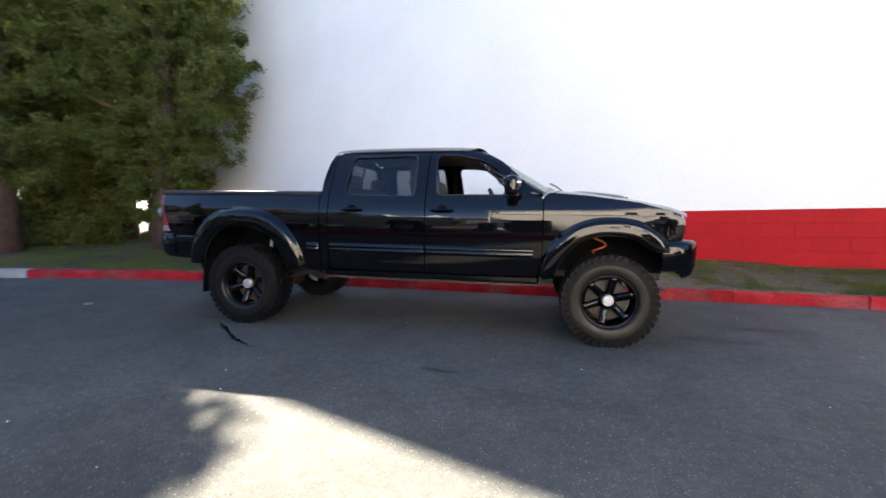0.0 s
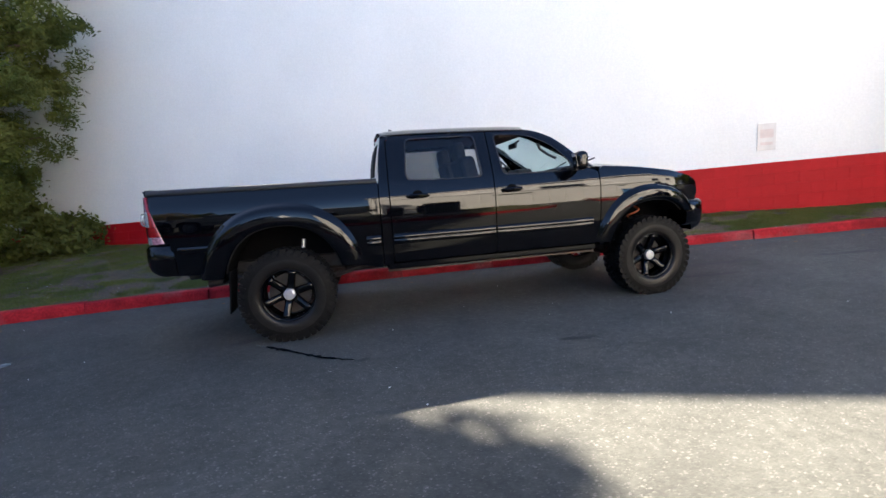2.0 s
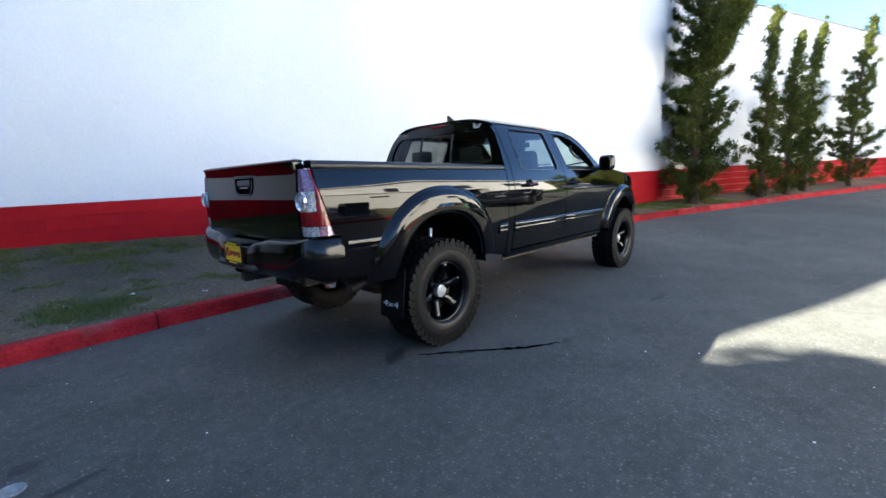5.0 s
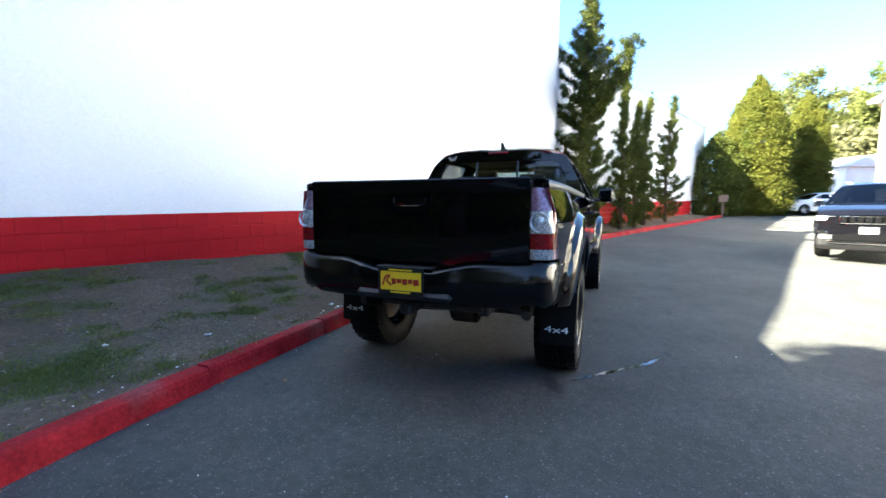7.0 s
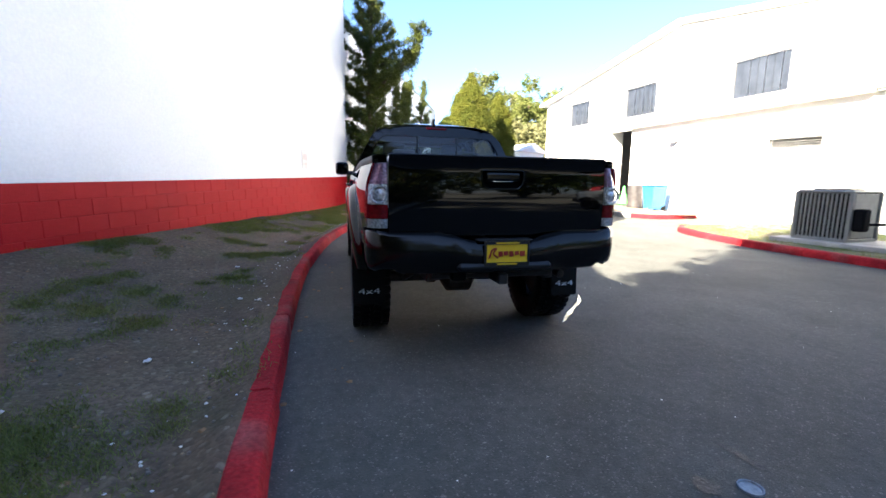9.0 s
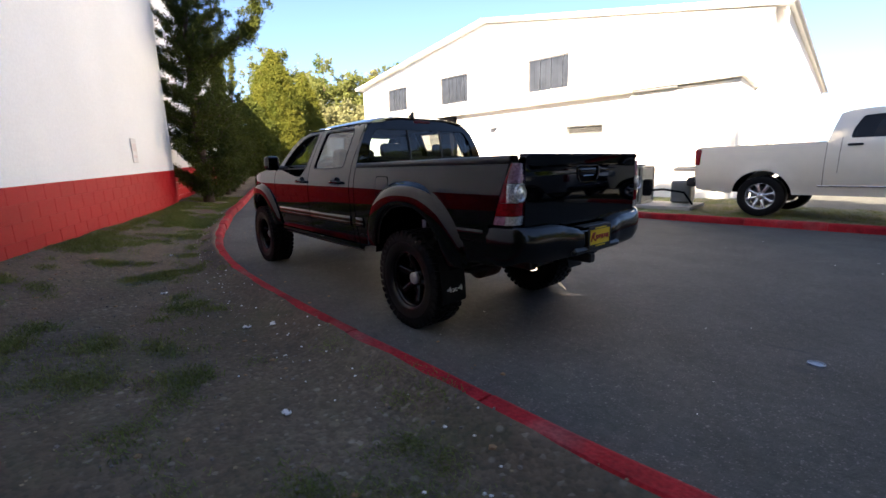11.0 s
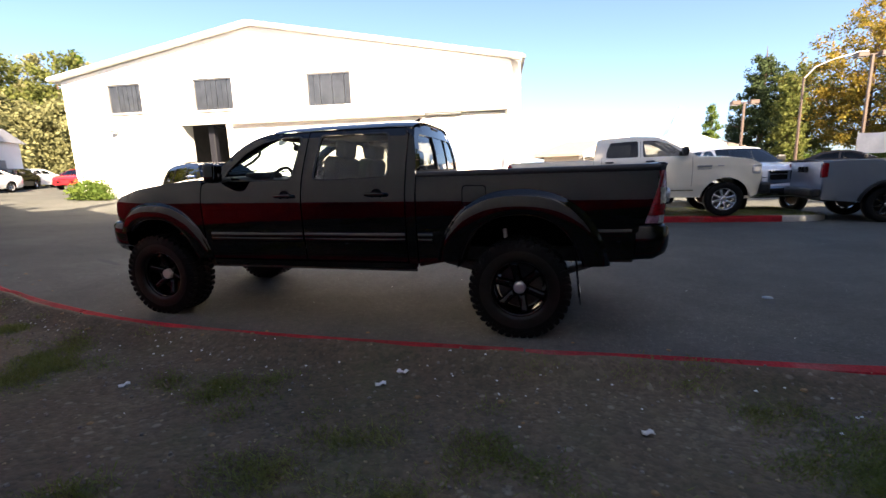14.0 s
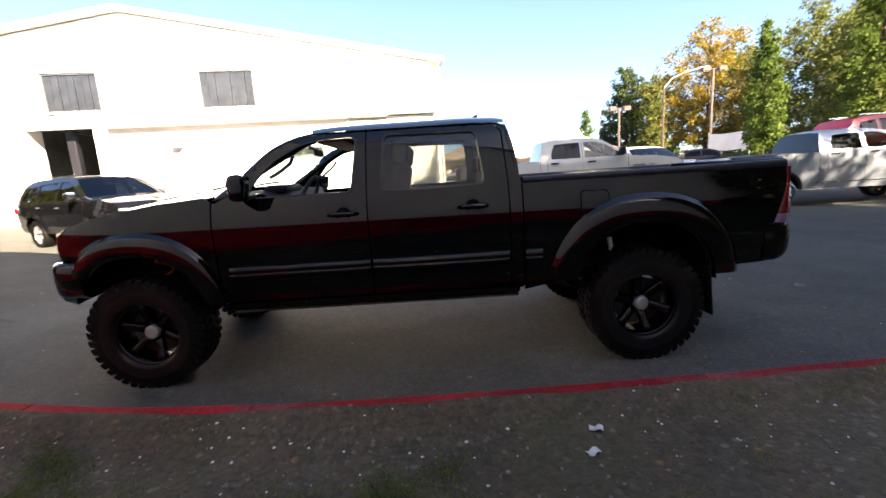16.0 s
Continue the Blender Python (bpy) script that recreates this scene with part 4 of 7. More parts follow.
    part("gate_handle", box((-2.846, 0, 1.252), (0.02, 0.225, 0.05), 0.012, None, 2), SATIN, gate)
    part("handle_rim", tube([tg(u * 1.02, (v - 1.23) * 1.04 + 1.23, -0.002) for u, v in hb + hb[:1]], 0.006, 6, False), SATIN, gate)
    # thin chrome strip standing in for a highlight below the handle
    part("handle_glint", box((-2.853, 0, 1.222), (0.008, 0.13, 0.006), 0.002), CHROME, gate)
    # rear bumper
    top = table([(0, 0.845), (0.19, 0.85), (0.30, 0.875), (0.42, 0.90), (0.70, 0.905), (0.88, 0.93)])
    bot = table([(0, 0.655), (0.3, 0.66), (0.45, 0.655), (0.7, 0.665), (0.88, 0.665)])
    plan = [(p.x, p.y) for p in spline([(-2.955, 0, 0), (-2.955, 0.25, 0), (-2.935, 0.36, 0), (-2.925, 0.5, 0), (-2.912, 0.66, 0), (-2.885, 0.765, 0), (-2.83, 0.825, 0), (-2.75, 0.85, 0), (-2.675, 0.855, 0), (-2.642, 0.855, 0)], 0.04)]

    def rear_section(y, x):
        t, b = top(y) if y < 0.8 else 0.925, bot(y) if y < 0.7 else 0.655 + 0.03 * smoothstep((-2.76 - x) / 0.14)
        return [(0.13 if y < 0.8 else 0.06, t + 0.004), (0.03, t + 0.002), (0.004, t - 0.02), (0.0, (t + b) / 2), (0.005, b + 0.06), (0.018, b + 0.02), (0.045, b)]
    rb = part("rear_bumper", band(plan, rear_section), SATIN, P, "satin black rear step bumper")
    part("bumper_step", box((-2.935, 0, 0.70), (0.07, 0.62, 0.05), 0.02), BLACK_PLASTIC, rb)
    part("step_pad", box((-2.90, 0, 0.862), (0.09, 0.36, 0.012), 0.004), BLACK_PLASTIC, rb)
    # number plate, bars for print
    pl = part("number_plate", box((-2.965, 0, 0.785), (0.008, 0.28, 0.14), 0.003), YELLOW, P, "yellow dealer plate with a dark red script mark")
    part("plate_frame", skin([(-0.147, 0.709), (-0.147, 0.861), (0.147, 0.861), (0.147, 0.709)], [[(-0.134, 0.73), (-0.134, 0.84), (0.134, 0.84), (0.134, 0.73)]], lambda u, v, d: (-2.972 + d, u, v), 0.08, 0.01), BLACK_PLASTIC, pl)
    pts = [(0.118, 0.755), (0.10, 0.805), (0.072, 0.815), (0.09, 0.785), (0.06, 0.758)]
    part("plate_script", tube([(-2.971, u, v) for u, v in spline_2d(pts, 0.008)], 0.006, 5), PLATE_RED, pl)
    for i, (u0, u1) in enumerate(((0.058, 0.03), (0.024, -0.006), (-0.012, -0.042), (-0.048, -0.076), (-0.082, -0.116))):
        part("plate_script", box((-2.971, (u0 + u1) / 2, 0.782 + 0.004 * (i % 2)), (0.003, abs(u0 - u1), 0.026 if i % 2 else 0.034), 0.001, Matrix.Rotation(-0.1, 3, "X")), PLATE_RED, pl)
    for v, w in ((0.850, 0.15), (0.720, 0.13)):
        part("plate_bar", box((-2.974, 0, v), (0.003, w, 0.009)), YELLOW, pl)
    # under the body
    for s in (1, -1):
        part("frame_rail", box((-0.2, s * 0.42, 0.62), (5.0, 0.07, 0.13), 0.01), STEEL, P)
        part("leaf_spring", tube([(-1.1, s * 0.52, 0.56), (-1.45, s * 0.52, 0.47), (-1.785, s * 0.52, 0.45), (-2.15, s * 0.52, 0.48), (-2.45, s * 0.52, 0.58)], 0.03, 6), STEEL, P)
        part("shock_absorber", tube([(-1.70, s * 0.62, 0.46), (-1.64, s * 0.60, 0.86)], 0.018, 10), SHOCK, P, "pale metal shock absorber")
        part("coil_spring", tube([(1.72 + 0.055 * math.cos(a), s * 0.66 + 0.055 * math.sin(a), 0.62 + 0.022 * a) for a in [0.5 * k for k in range(38)]], 0.009, 6), COIL, P, "orange coil spring")
        part("front_arm", tube([(1.785, s * 0.3, 0.5), (1.785, s * 0.7, 0.38)], 0.03, 8), STEEL, P)
    part("rear_axle", tube([(-1.785, -0.68, 0.41), (-1.785, -0.16, 0.41), (-1.785, -0.1, 0.41), (-1.785, 0.1, 0.41), (-1.785, 0.16, 0.41), (-1.785, 0.68, 0.41)], [0.045, 0.05, 0.15, 0.15, 0.05, 0.045], 14), STEEL, P)
    part("front_diff", box((1.75, 0, 0.46), (0.35, 0.5, 0.2), 0.06), STEEL, P)
    part("skid_plate", box((2.15, 0, 0.50), (0.5, 0.7, 0.02), 0.005, Matrix.Rotation(0.25, 3, "Y")), STEEL, P)
    part("gearbox", box((0.55, 0, 0.50), (1.0, 0.3, 0.22), 0.08), STEEL, P)
    part("prop_shaft", tube([(0.1, 0, 0.5), (-1.65, 0, 0.44)], 0.04, 10), STEEL, P)
    part("spare_wheel", lathe([(0.0, -0.1), (0.33, -0.1), (0.36, -0.06), (0.36, 0.06), (0.33, 0.1), (0.0, 0.1)], "z", 28), RUBBER, P).location = (-2.35, 0.0, 0.66)
    part("exhaust", tube([(0.4, -0.3, 0.52), (-1.2, -0.36, 0.55), (-2.0, -0.52, 0.6), (-2.25, -0.62, 0.56), (-2.48, -0.64, 0.53)], 0.032, 10), STEEL, P)
    part("tow_hitch", box((-2.80, 0, 0.61), (0.24, 0.07, 0.07), 0.01), BLACK_PLASTIC, P)
    part("hitch_tube", tube([(-2.70, -0.42, 0.61), (-2.70, 0.42, 0.61)], 0.035, 8), STEEL, P)
    part("plug_bracket", box((-2.82, 0.27, 0.63), (0.06, 0.10, 0.07), 0.01), DARK, P)
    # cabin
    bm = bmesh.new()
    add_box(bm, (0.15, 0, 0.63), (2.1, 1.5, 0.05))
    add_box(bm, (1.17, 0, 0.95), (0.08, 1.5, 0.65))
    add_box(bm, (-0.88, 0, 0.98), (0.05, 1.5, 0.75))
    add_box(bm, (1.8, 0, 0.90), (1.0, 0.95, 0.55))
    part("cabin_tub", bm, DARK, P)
    for s in (1, -1):
        part("door_card", box((0.15, s * 0.79, 0.99), (2.02, 0.05, 0.62), 0.02), CABIN, P)
        part("front_seat_base", box((0.30, s * 0.36, 0.93), (0.5, 0.5, 0.2), 0.06, None, 2), SEAT, P)
        st = part("front_seat_back", box((0.02, s * 0.36, 1.24), (0.16, 0.5, 0.6), 0.07, Matrix.Rotation(-0.22, 3, "Y"), 3), SEAT, P)
        part("headrest", box((-0.08, s * 0.36, 1.60), (0.11, 0.27, 0.17), 0.045, Matrix.Rotation(-0.15, 3, "Y"), 3), SEAT, st)
        part("rear_headrest", box((-0.79, s * 0.34, 1.49), (0.09, 0.25, 0.14), 0.04, None, 2), SEAT, P)
        part("grab_handle", tube([(0.84, s * 0.70, 1.46), (0.78, s * 0.655, 1.50), (0.70, s * 0.64, 1.56), (0.67, s * 0.66, 1.61)], 0.013, 6), CABIN, P)
        part("sun_visor", box((0.44, s * 0.33, 1.735), (0.16, 0.42, 0.02), 0.008, Matrix.Rotation(-0.15, 3, "Y")), HEADLINER, P)
    part("rear_bench", box((-0.55, 0, 0.93), (0.45, 1.3, 0.2), 0.06, None, 2), SEAT, P)
    part("rear_bench_back", box((-0.79, 0, 1.18), (0.13, 1.3, 0.5), 0.05, Matrix.Rotation(-0.12, 3, "Y"), 2), SEAT, P)
    secs = [[(x, y, z + 0.02 * math.sin(3 * y) ** 2) for y in (-0.74, -0.5, -0.2, 0, 0.2, 0.5, 0.74)] for x, z in ((1.16, 1.34), (1.0, 1.36), (0.88, 1.34), (0.80, 1.24), (0.80, 1.0), (0.95, 0.85))]
    dash = part("dashboard", loft(secs), CABIN, P)
    part("dash_hood", box((0.87, 0.36, 1.38), (0.18, 0.38, 0.06), 0.03, None, 2), CABIN, dash)
    ring = [Vector((0.04 * math.sin(a) * 0, 0.185 * math.cos(a), 0.185 * math.sin(a))) for a in [2 * math.pi * k / 28 for k in range(29)]]
    tilt = Matrix.Rotation(-0.45, 3, "Y")
    part("steering_wheel", tube([tuple(tilt @ v + Vector((0.69, 0.36, 1.285))) for v in ring], 0.016, 8, False), CABIN, P)
    part("wheel_hub", box((0.72, 0.36, 1.275), (0.05, 0.2, 0.12), 0.03, tilt, 2), CABIN, P)
    part("steering_column", tube([(0.70, 0.36, 1.28), (0.95, 0.36, 1.15)], 0.04, 8), CABIN, P)
    part("inside_mirror", box((0.66, 0.0, 1.66), (0.03, 0.22, 0.06), 0.015, None, 2), CABIN, P)
    part("mirror_stalk", tube([(0.66, 0, 1.68), (0.74, 0, 1.72)], 0.012, 6), CABIN, P)
    part("headliner", box((-0.17, 0, 1.757), (1.2, 1.14, 0.012), 0.004), HEADLINER, P)
    part("header_trim", box((0.43, 0, 1.728), (0.26, 1.1, 0.05), 0.02), HEADLINER, P)
    part("console", box((0.45, 0, 0.92), (0.6, 0.2, 0.25), 0.03), CABIN, P)
    return P


def spline_2d(pts, step):
    return [(p.x, p.y) for p in spline([(a, b, 0) for a, b in pts], step)]


PICKUP = black_pickup()

# ---- the white workshop across the drive ----
BT = math.atan(0.12)
shop = thing("workshop", Matrix.Translation((0, -14.6, 0)) @ Matrix.Rotation(BT, 4, "Z"), "white sunlit workshop with a low gable and an open bay door", "building", kind="structure")
WPANE = mat("dusty_window_glass", (0.03, 0.034, 0.042), 0.25, vary=0.3, scale=3, fine=0.2, fine_scale=20)
GREY_METAL = mat("grey_metal", (0.25, 0.25, 0.25), 0.5, 0.5, vary=0.15)
NAVY = mat("dark_door_paint", (0.008, 0.008, 0.012), 0.5)
wins = [(16.95, 18.75, 4.65, 5.98), (12.3, 14.28, 4.58, 6.0), (6.68, 8.75, 4.52, 5.95)]
door = (12.7, 15.12, 0.25, 4.0)
facade = [(-0.3, -0.3), (-0.3, 5.98), (11.15, 8.03), (21.1, 6.27), (21.1, -0.3)]
front = lambda u, v, d: (u, -d, v)
part("front_wall", skin(facade, [[(a, c), (a, e), (b, e), (b, c)] for a, b, c, e in wins + [door]], front, 0.8, 0.3), STUCCO, shop)
part("side_wall", box((-0.45, -13, 2.85), (0.3, 25.4, 6.3)), STUCCO, shop)
part("side_wall", box((21.25, -13, 2.85), (0.3, 25.4, 6.3)), STUCCO, shop)
part("back_wall", box((10.4, -25.6, 2.85), (21.0, 0.3, 6.3)), STUCCO, shop)
for a, b, za, zb in ((-0.75, 11.15, 5.95, 8.08), (11.15, 21.5, 8.08, 6.25)):
    part("roof", raw([(a, 0.35, za), (b, 0.35, zb), (b, -26, zb), (a, -26, za), (a, 0.35, za + 0.14), (b, 0.35, zb + 0.14), (b, -26, zb + 0.14), (a, -26, za + 0.14)],
                     [(0, 3, 2, 1), (4, 5, 6, 7), (0, 1, 5, 4), (1, 2, 6, 5), (2, 3, 7, 6), (3, 0, 4, 7)]), STUCCO, shop)
part("gutter", tube([(-0.8, 0.35, 6.0), (-0.8, -26, 6.0)], 0.07, 8), GREY_METAL, shop)
part("down_pipe", tube([(-0.62, 0.1, 5.9), (-0.62, 0.1, 0.2)], 0.05, 8), STUCCO, shop)
for a, b, c, e in wins:
    w = part("window", skin([(a, c), (a, e), (b, e), (b, c)], [[(a + 0.06, c + 0.06), (a + 0.06, e - 0.06), (b - 0.06, e - 0.06), (b - 0.06, c + 0.06)]], lambda u, v, d: (u, -0.06 - d, v), 0.6, 0.06), GREY_METAL, shop)
    k = 7
    for i in range(k):
        x0, x1 = a + 0.06 + (b - a - 0.12) * i / k, a + 0.06 + (b - a - 0.12) * (i + 1) / k
        part("pane", box(((x0 + x1) / 2, -0.12 + 0.012 * (i % 2), (c + e) / 2), (x1 - x0 - 0.012, 0.01, e - c - 0.12)), WPANE, w)
    for i in (2, 4):
        x0 = a + 0.06 + (b - a - 0.12) * i / k
        part("glazing_bar", box((x0, -0.10, (c + e) / 2), (0.03, 0.03, e - c - 0.12)), WPANE, w)
    part("sill", box(((a + b) / 2, 0.03, c - 0.03), (b - a + 0.16, 0.12, 0.05), 0.01), STUCCO, w)
# bay behind the open door, its dimness put into one dark colour
BAY = mat("bay_shade", (0.06, 0.055, 0.05), 0.8, vary=0.3, scale=2)
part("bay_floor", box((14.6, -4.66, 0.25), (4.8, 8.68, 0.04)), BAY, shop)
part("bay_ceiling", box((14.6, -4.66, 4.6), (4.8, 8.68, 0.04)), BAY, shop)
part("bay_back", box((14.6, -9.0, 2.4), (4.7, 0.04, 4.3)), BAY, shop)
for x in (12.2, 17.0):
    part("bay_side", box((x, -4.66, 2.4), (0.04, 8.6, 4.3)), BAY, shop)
fr = part("door_frame", skin([(12.62, 0.2), (12.62, 4.1), (15.2, 4.1), (15.2, 0.2)], [[(12.74, 0.2), (12.74, 3.98), (15.08, 3.98), (15.08, 0.2)]], lambda u, v, d: (u, 0.05 - d, v), 0.8, 0.3), STUCCO, shop)
part("door_reveal", box((15.16, -0.56, 2.15), (0.12, 0.5, 3.75)), STUCCO, shop)
part("door_post", box((13.9, -0.6, 2.1), (0.3, 0.3, 3.8), 0.02), NAVY, shop)
TUBE = mat("tube_lamp", (1.0, 0.95, 0.85), 0.4, vary=0.0, emit=6.0)
for x in (13.2, 14.5):
    part("tube_lamp", box((x, -4.5, 3.9), (0.9, 0.12, 0.08), 0.02), TUBE, shop)
# lean-to in front, with ledge and louvre
D = 2.68
lo = [(0.0, -0.3), (0.0, 3.55), (10.75, 3.62), (10.75, -0.3)]
part("annex_wall", skin(lo, [[(3.95, 2.33), (3.95, 2.62), (5.32, 2.64), (5.32, 2.35)]], lambda u, v, d: (u, D - d, v), 0.8, 0.25), STUCCO, shop)
for i in range(17):
    part("wall_batten", box((0.35 + 0.62 * i, D + 0.012, 1.1), (0.05, 0.024, 2.2), 0.004), STUCCO, shop)
part("annex_side", box((0.12, D / 2, 1.65), (0.24, D - 0.3, 3.9)), STUCCO, shop)
part("annex_side", box((10.63, D / 2, 1.65), (0.24, D - 0.3, 3.9)), STUCCO, shop)
part("annex_roof", box((5.37, D / 2 + 0.05, 3.66), (10.95, D + 0.3, 0.12), 0.02), STUCCO, shop)
part("ledge", box((6.9, D + 0.12, 3.62), (7.9, 0.26, 0.16), 0.03), STUCCO, shop)
part("ledge", box((2.26, D + 0.07, 3.6), (1.3, 0.16, 0.15), 0.02), GREY_METAL, shop, "short weathered grey length of ledge")
lv = part("louvre", skin([(3.9, 2.28), (3.9, 2.68), (5.37, 2.70), (5.37, 2.30)], [[(3.97, 2.34), (3.97, 2.61), (5.3, 2.63), (5.3, 2.36)]], lambda u, v, d: (u, D + 0.02 - d, v), 0.6, 0.08), GREY_METAL, shop)
for i in range(4):
    part("slat", box((4.63, D - 0.08, 2.38 + 0.065 * i), (1.32, 0.09, 0.008), 0, Matrix.Rotation(0.6, 3, "X")), GREY_METAL, lv)
for u, d, z in ((18.55, 0.12, 3.85), (8.6, D + 0.15, 2.95)):
    f = part("wall_lamp", box((u, d, z), (0.28, 0.26, 0.16), 0.03, Matrix.Rotation(0.35, 3, "X")), GREY_METAL, shop)
    part("lamp_lens", box((u, d + 0.05, z - 0.085), (0.22, 0.2, 0.02), 0.01, Matrix.Rotation(0.35, 3, "X")), CLEAR_LENS, f)

# cooling unit on its pad
ac = thing("air_conditioner", Matrix.Translation((1.1, -8.6, land(1.1, -8.5) + 0.13)) @ Matrix.Rotation(0.12, 4, "Z") @ Matrix.Scale(0.93, 4), "grey outdoor cooling unit with vertical fins on a concrete pad", "air conditioner")
AC = mat("beige_grey_metal", (0.17, 0.175, 0.16), 0.5, 0.3, vary=0.12)
part("pad", box((-0.5, 0, 0.04), (2.6, 1.5, 0.1), 0.01), CONCRETE, ac)
part("core", box((0, 0, 0.60), (0.92, 0.92, 0.96), 0.02), DARK, ac)
part("top_plate", box((0, 0, 1.11), (1.02, 1.02, 0.07), 0.03), AC, ac)
part("base_plate", box((0, 0, 0.12), (1.02, 1.02, 0.07), 0.01), AC, ac)
for i in range(13):
    t = -0.46 + 0.92 * i / 12
    part("fin", box((t, 0.48, 0.61), (0.035, 0.03, 0.94), 0.004), AC, ac)
    part("fin", box((0.48, t, 0.61), (0.03, 0.035, 0.94), 0.004), AC, ac)
for x in (-0.49, 0.49):
    for y in (-0.49, 0.49):
        part("corner_post", box((x, y, 0.61), (0.07, 0.07, 0.98), 0.01), AC, ac)
part("side_panel", box((-0.49, 0.0, 0.62), (0.03, 0.8, 0.9), 0.01), AC, ac)
part("service_box", box((-0.62, 0.35, 0.55), (0.2, 0.22, 0.45), 0.03), DARK, ac)
part("fan_guard", lathe([(0.12, 0.0), (0.40, 0.03), (0.42, 0.0)], "z", 24), DARK, ac).location = (0, 0, 1.145)
part("pipe", tube([(-0.55, 0.2, 0.45), (-1.0, 0.25, 0.5), (-1.5, 0.2, 0.42), (-1.7, 0.1, 0.1)], 0.028, 8), DARK, ac)
part("small_unit", box((-1.35, -0.3, 0.42), (0.5, 0.5, 0.6), 0.04), AC, ac)

# bins at the workshop corner
BLUE = mat("blue_plastic", (0.03, 0.16, 0.42), 0.45, vary=0.1)
for nm, x, y, m, lab in (("recycling_bin", 8.2, -10.2, BLUE, "blue plastic wheeled bin by the workshop wall"),):
    b = thing(nm, Matrix.Translation((x, y, land(x, y) + 0.125)) @ Matrix.Diagonal((0.92, 0.95, 0.9, 1)), lab, "bin")
    part("tub", loft([[(sx * w, sy * w * 1.05, z) for sx, sy in ((-1, -1), (1, -1), (1, 1), (-1, 1))] for z, w in ((0.05, 0.24), (0.95, 0.31), (0.97, 0.33))], True, False), m, b)
    part("lid", box((0, 0, 1.0), (0.68, 0.72, 0.06), 0.025), m, b)
    for s in (1, -1):
        part("bin_wheel", lathe([(0, -0.03), (0.1, -0.03), (0.1, 0.03), (0, 0.03)], "x", 16), RUBBER, b).location = (s * 0.22, -0.24, 0.1)
b = thing("barrel", Matrix.Translation((9.4, -10.29, land(9.4, -10.29) + 0.13)) @ Matrix.Scale(0.95, 4), "dark steel drum standing by the workshop wall", "barrel")
part("drum", lathe([(0, 0), (0.29, 0), (0.30, 0.02), (0.29, 0.3), (0.305, 0.32), (0.29, 0.34), (0.29, 0.6), (0.305, 0.62), (0.29, 0.64), (0.29, 0.9), (0.305, 0.92), (0.28, 0.92), (0.27, 0.88), (0, 0.88)], "z", 28), mat("dark_drum", (0.05, 0.045, 0.045), 0.5, 0.3, vary=0.3), b)
b = thing("traffic_cone", Matrix.Translation((12.6, -12.1, land(12.6, -12.1))) @ Matrix.Scale(1.3, 4), "bright green marker cone near the drum", "cone")
part("cone", lathe([(0.17, 0.03), (0.15, 0.05), (0.03, 0.68), (0.0, 0.69)], "z", 20), mat("green_plastic", (0.1, 0.6, 0.08), 0.5), b)
part("foot", box((0, 0, 0.015), (0.4, 0.4, 0.03), 0.01), BLACK_PLASTIC, b)

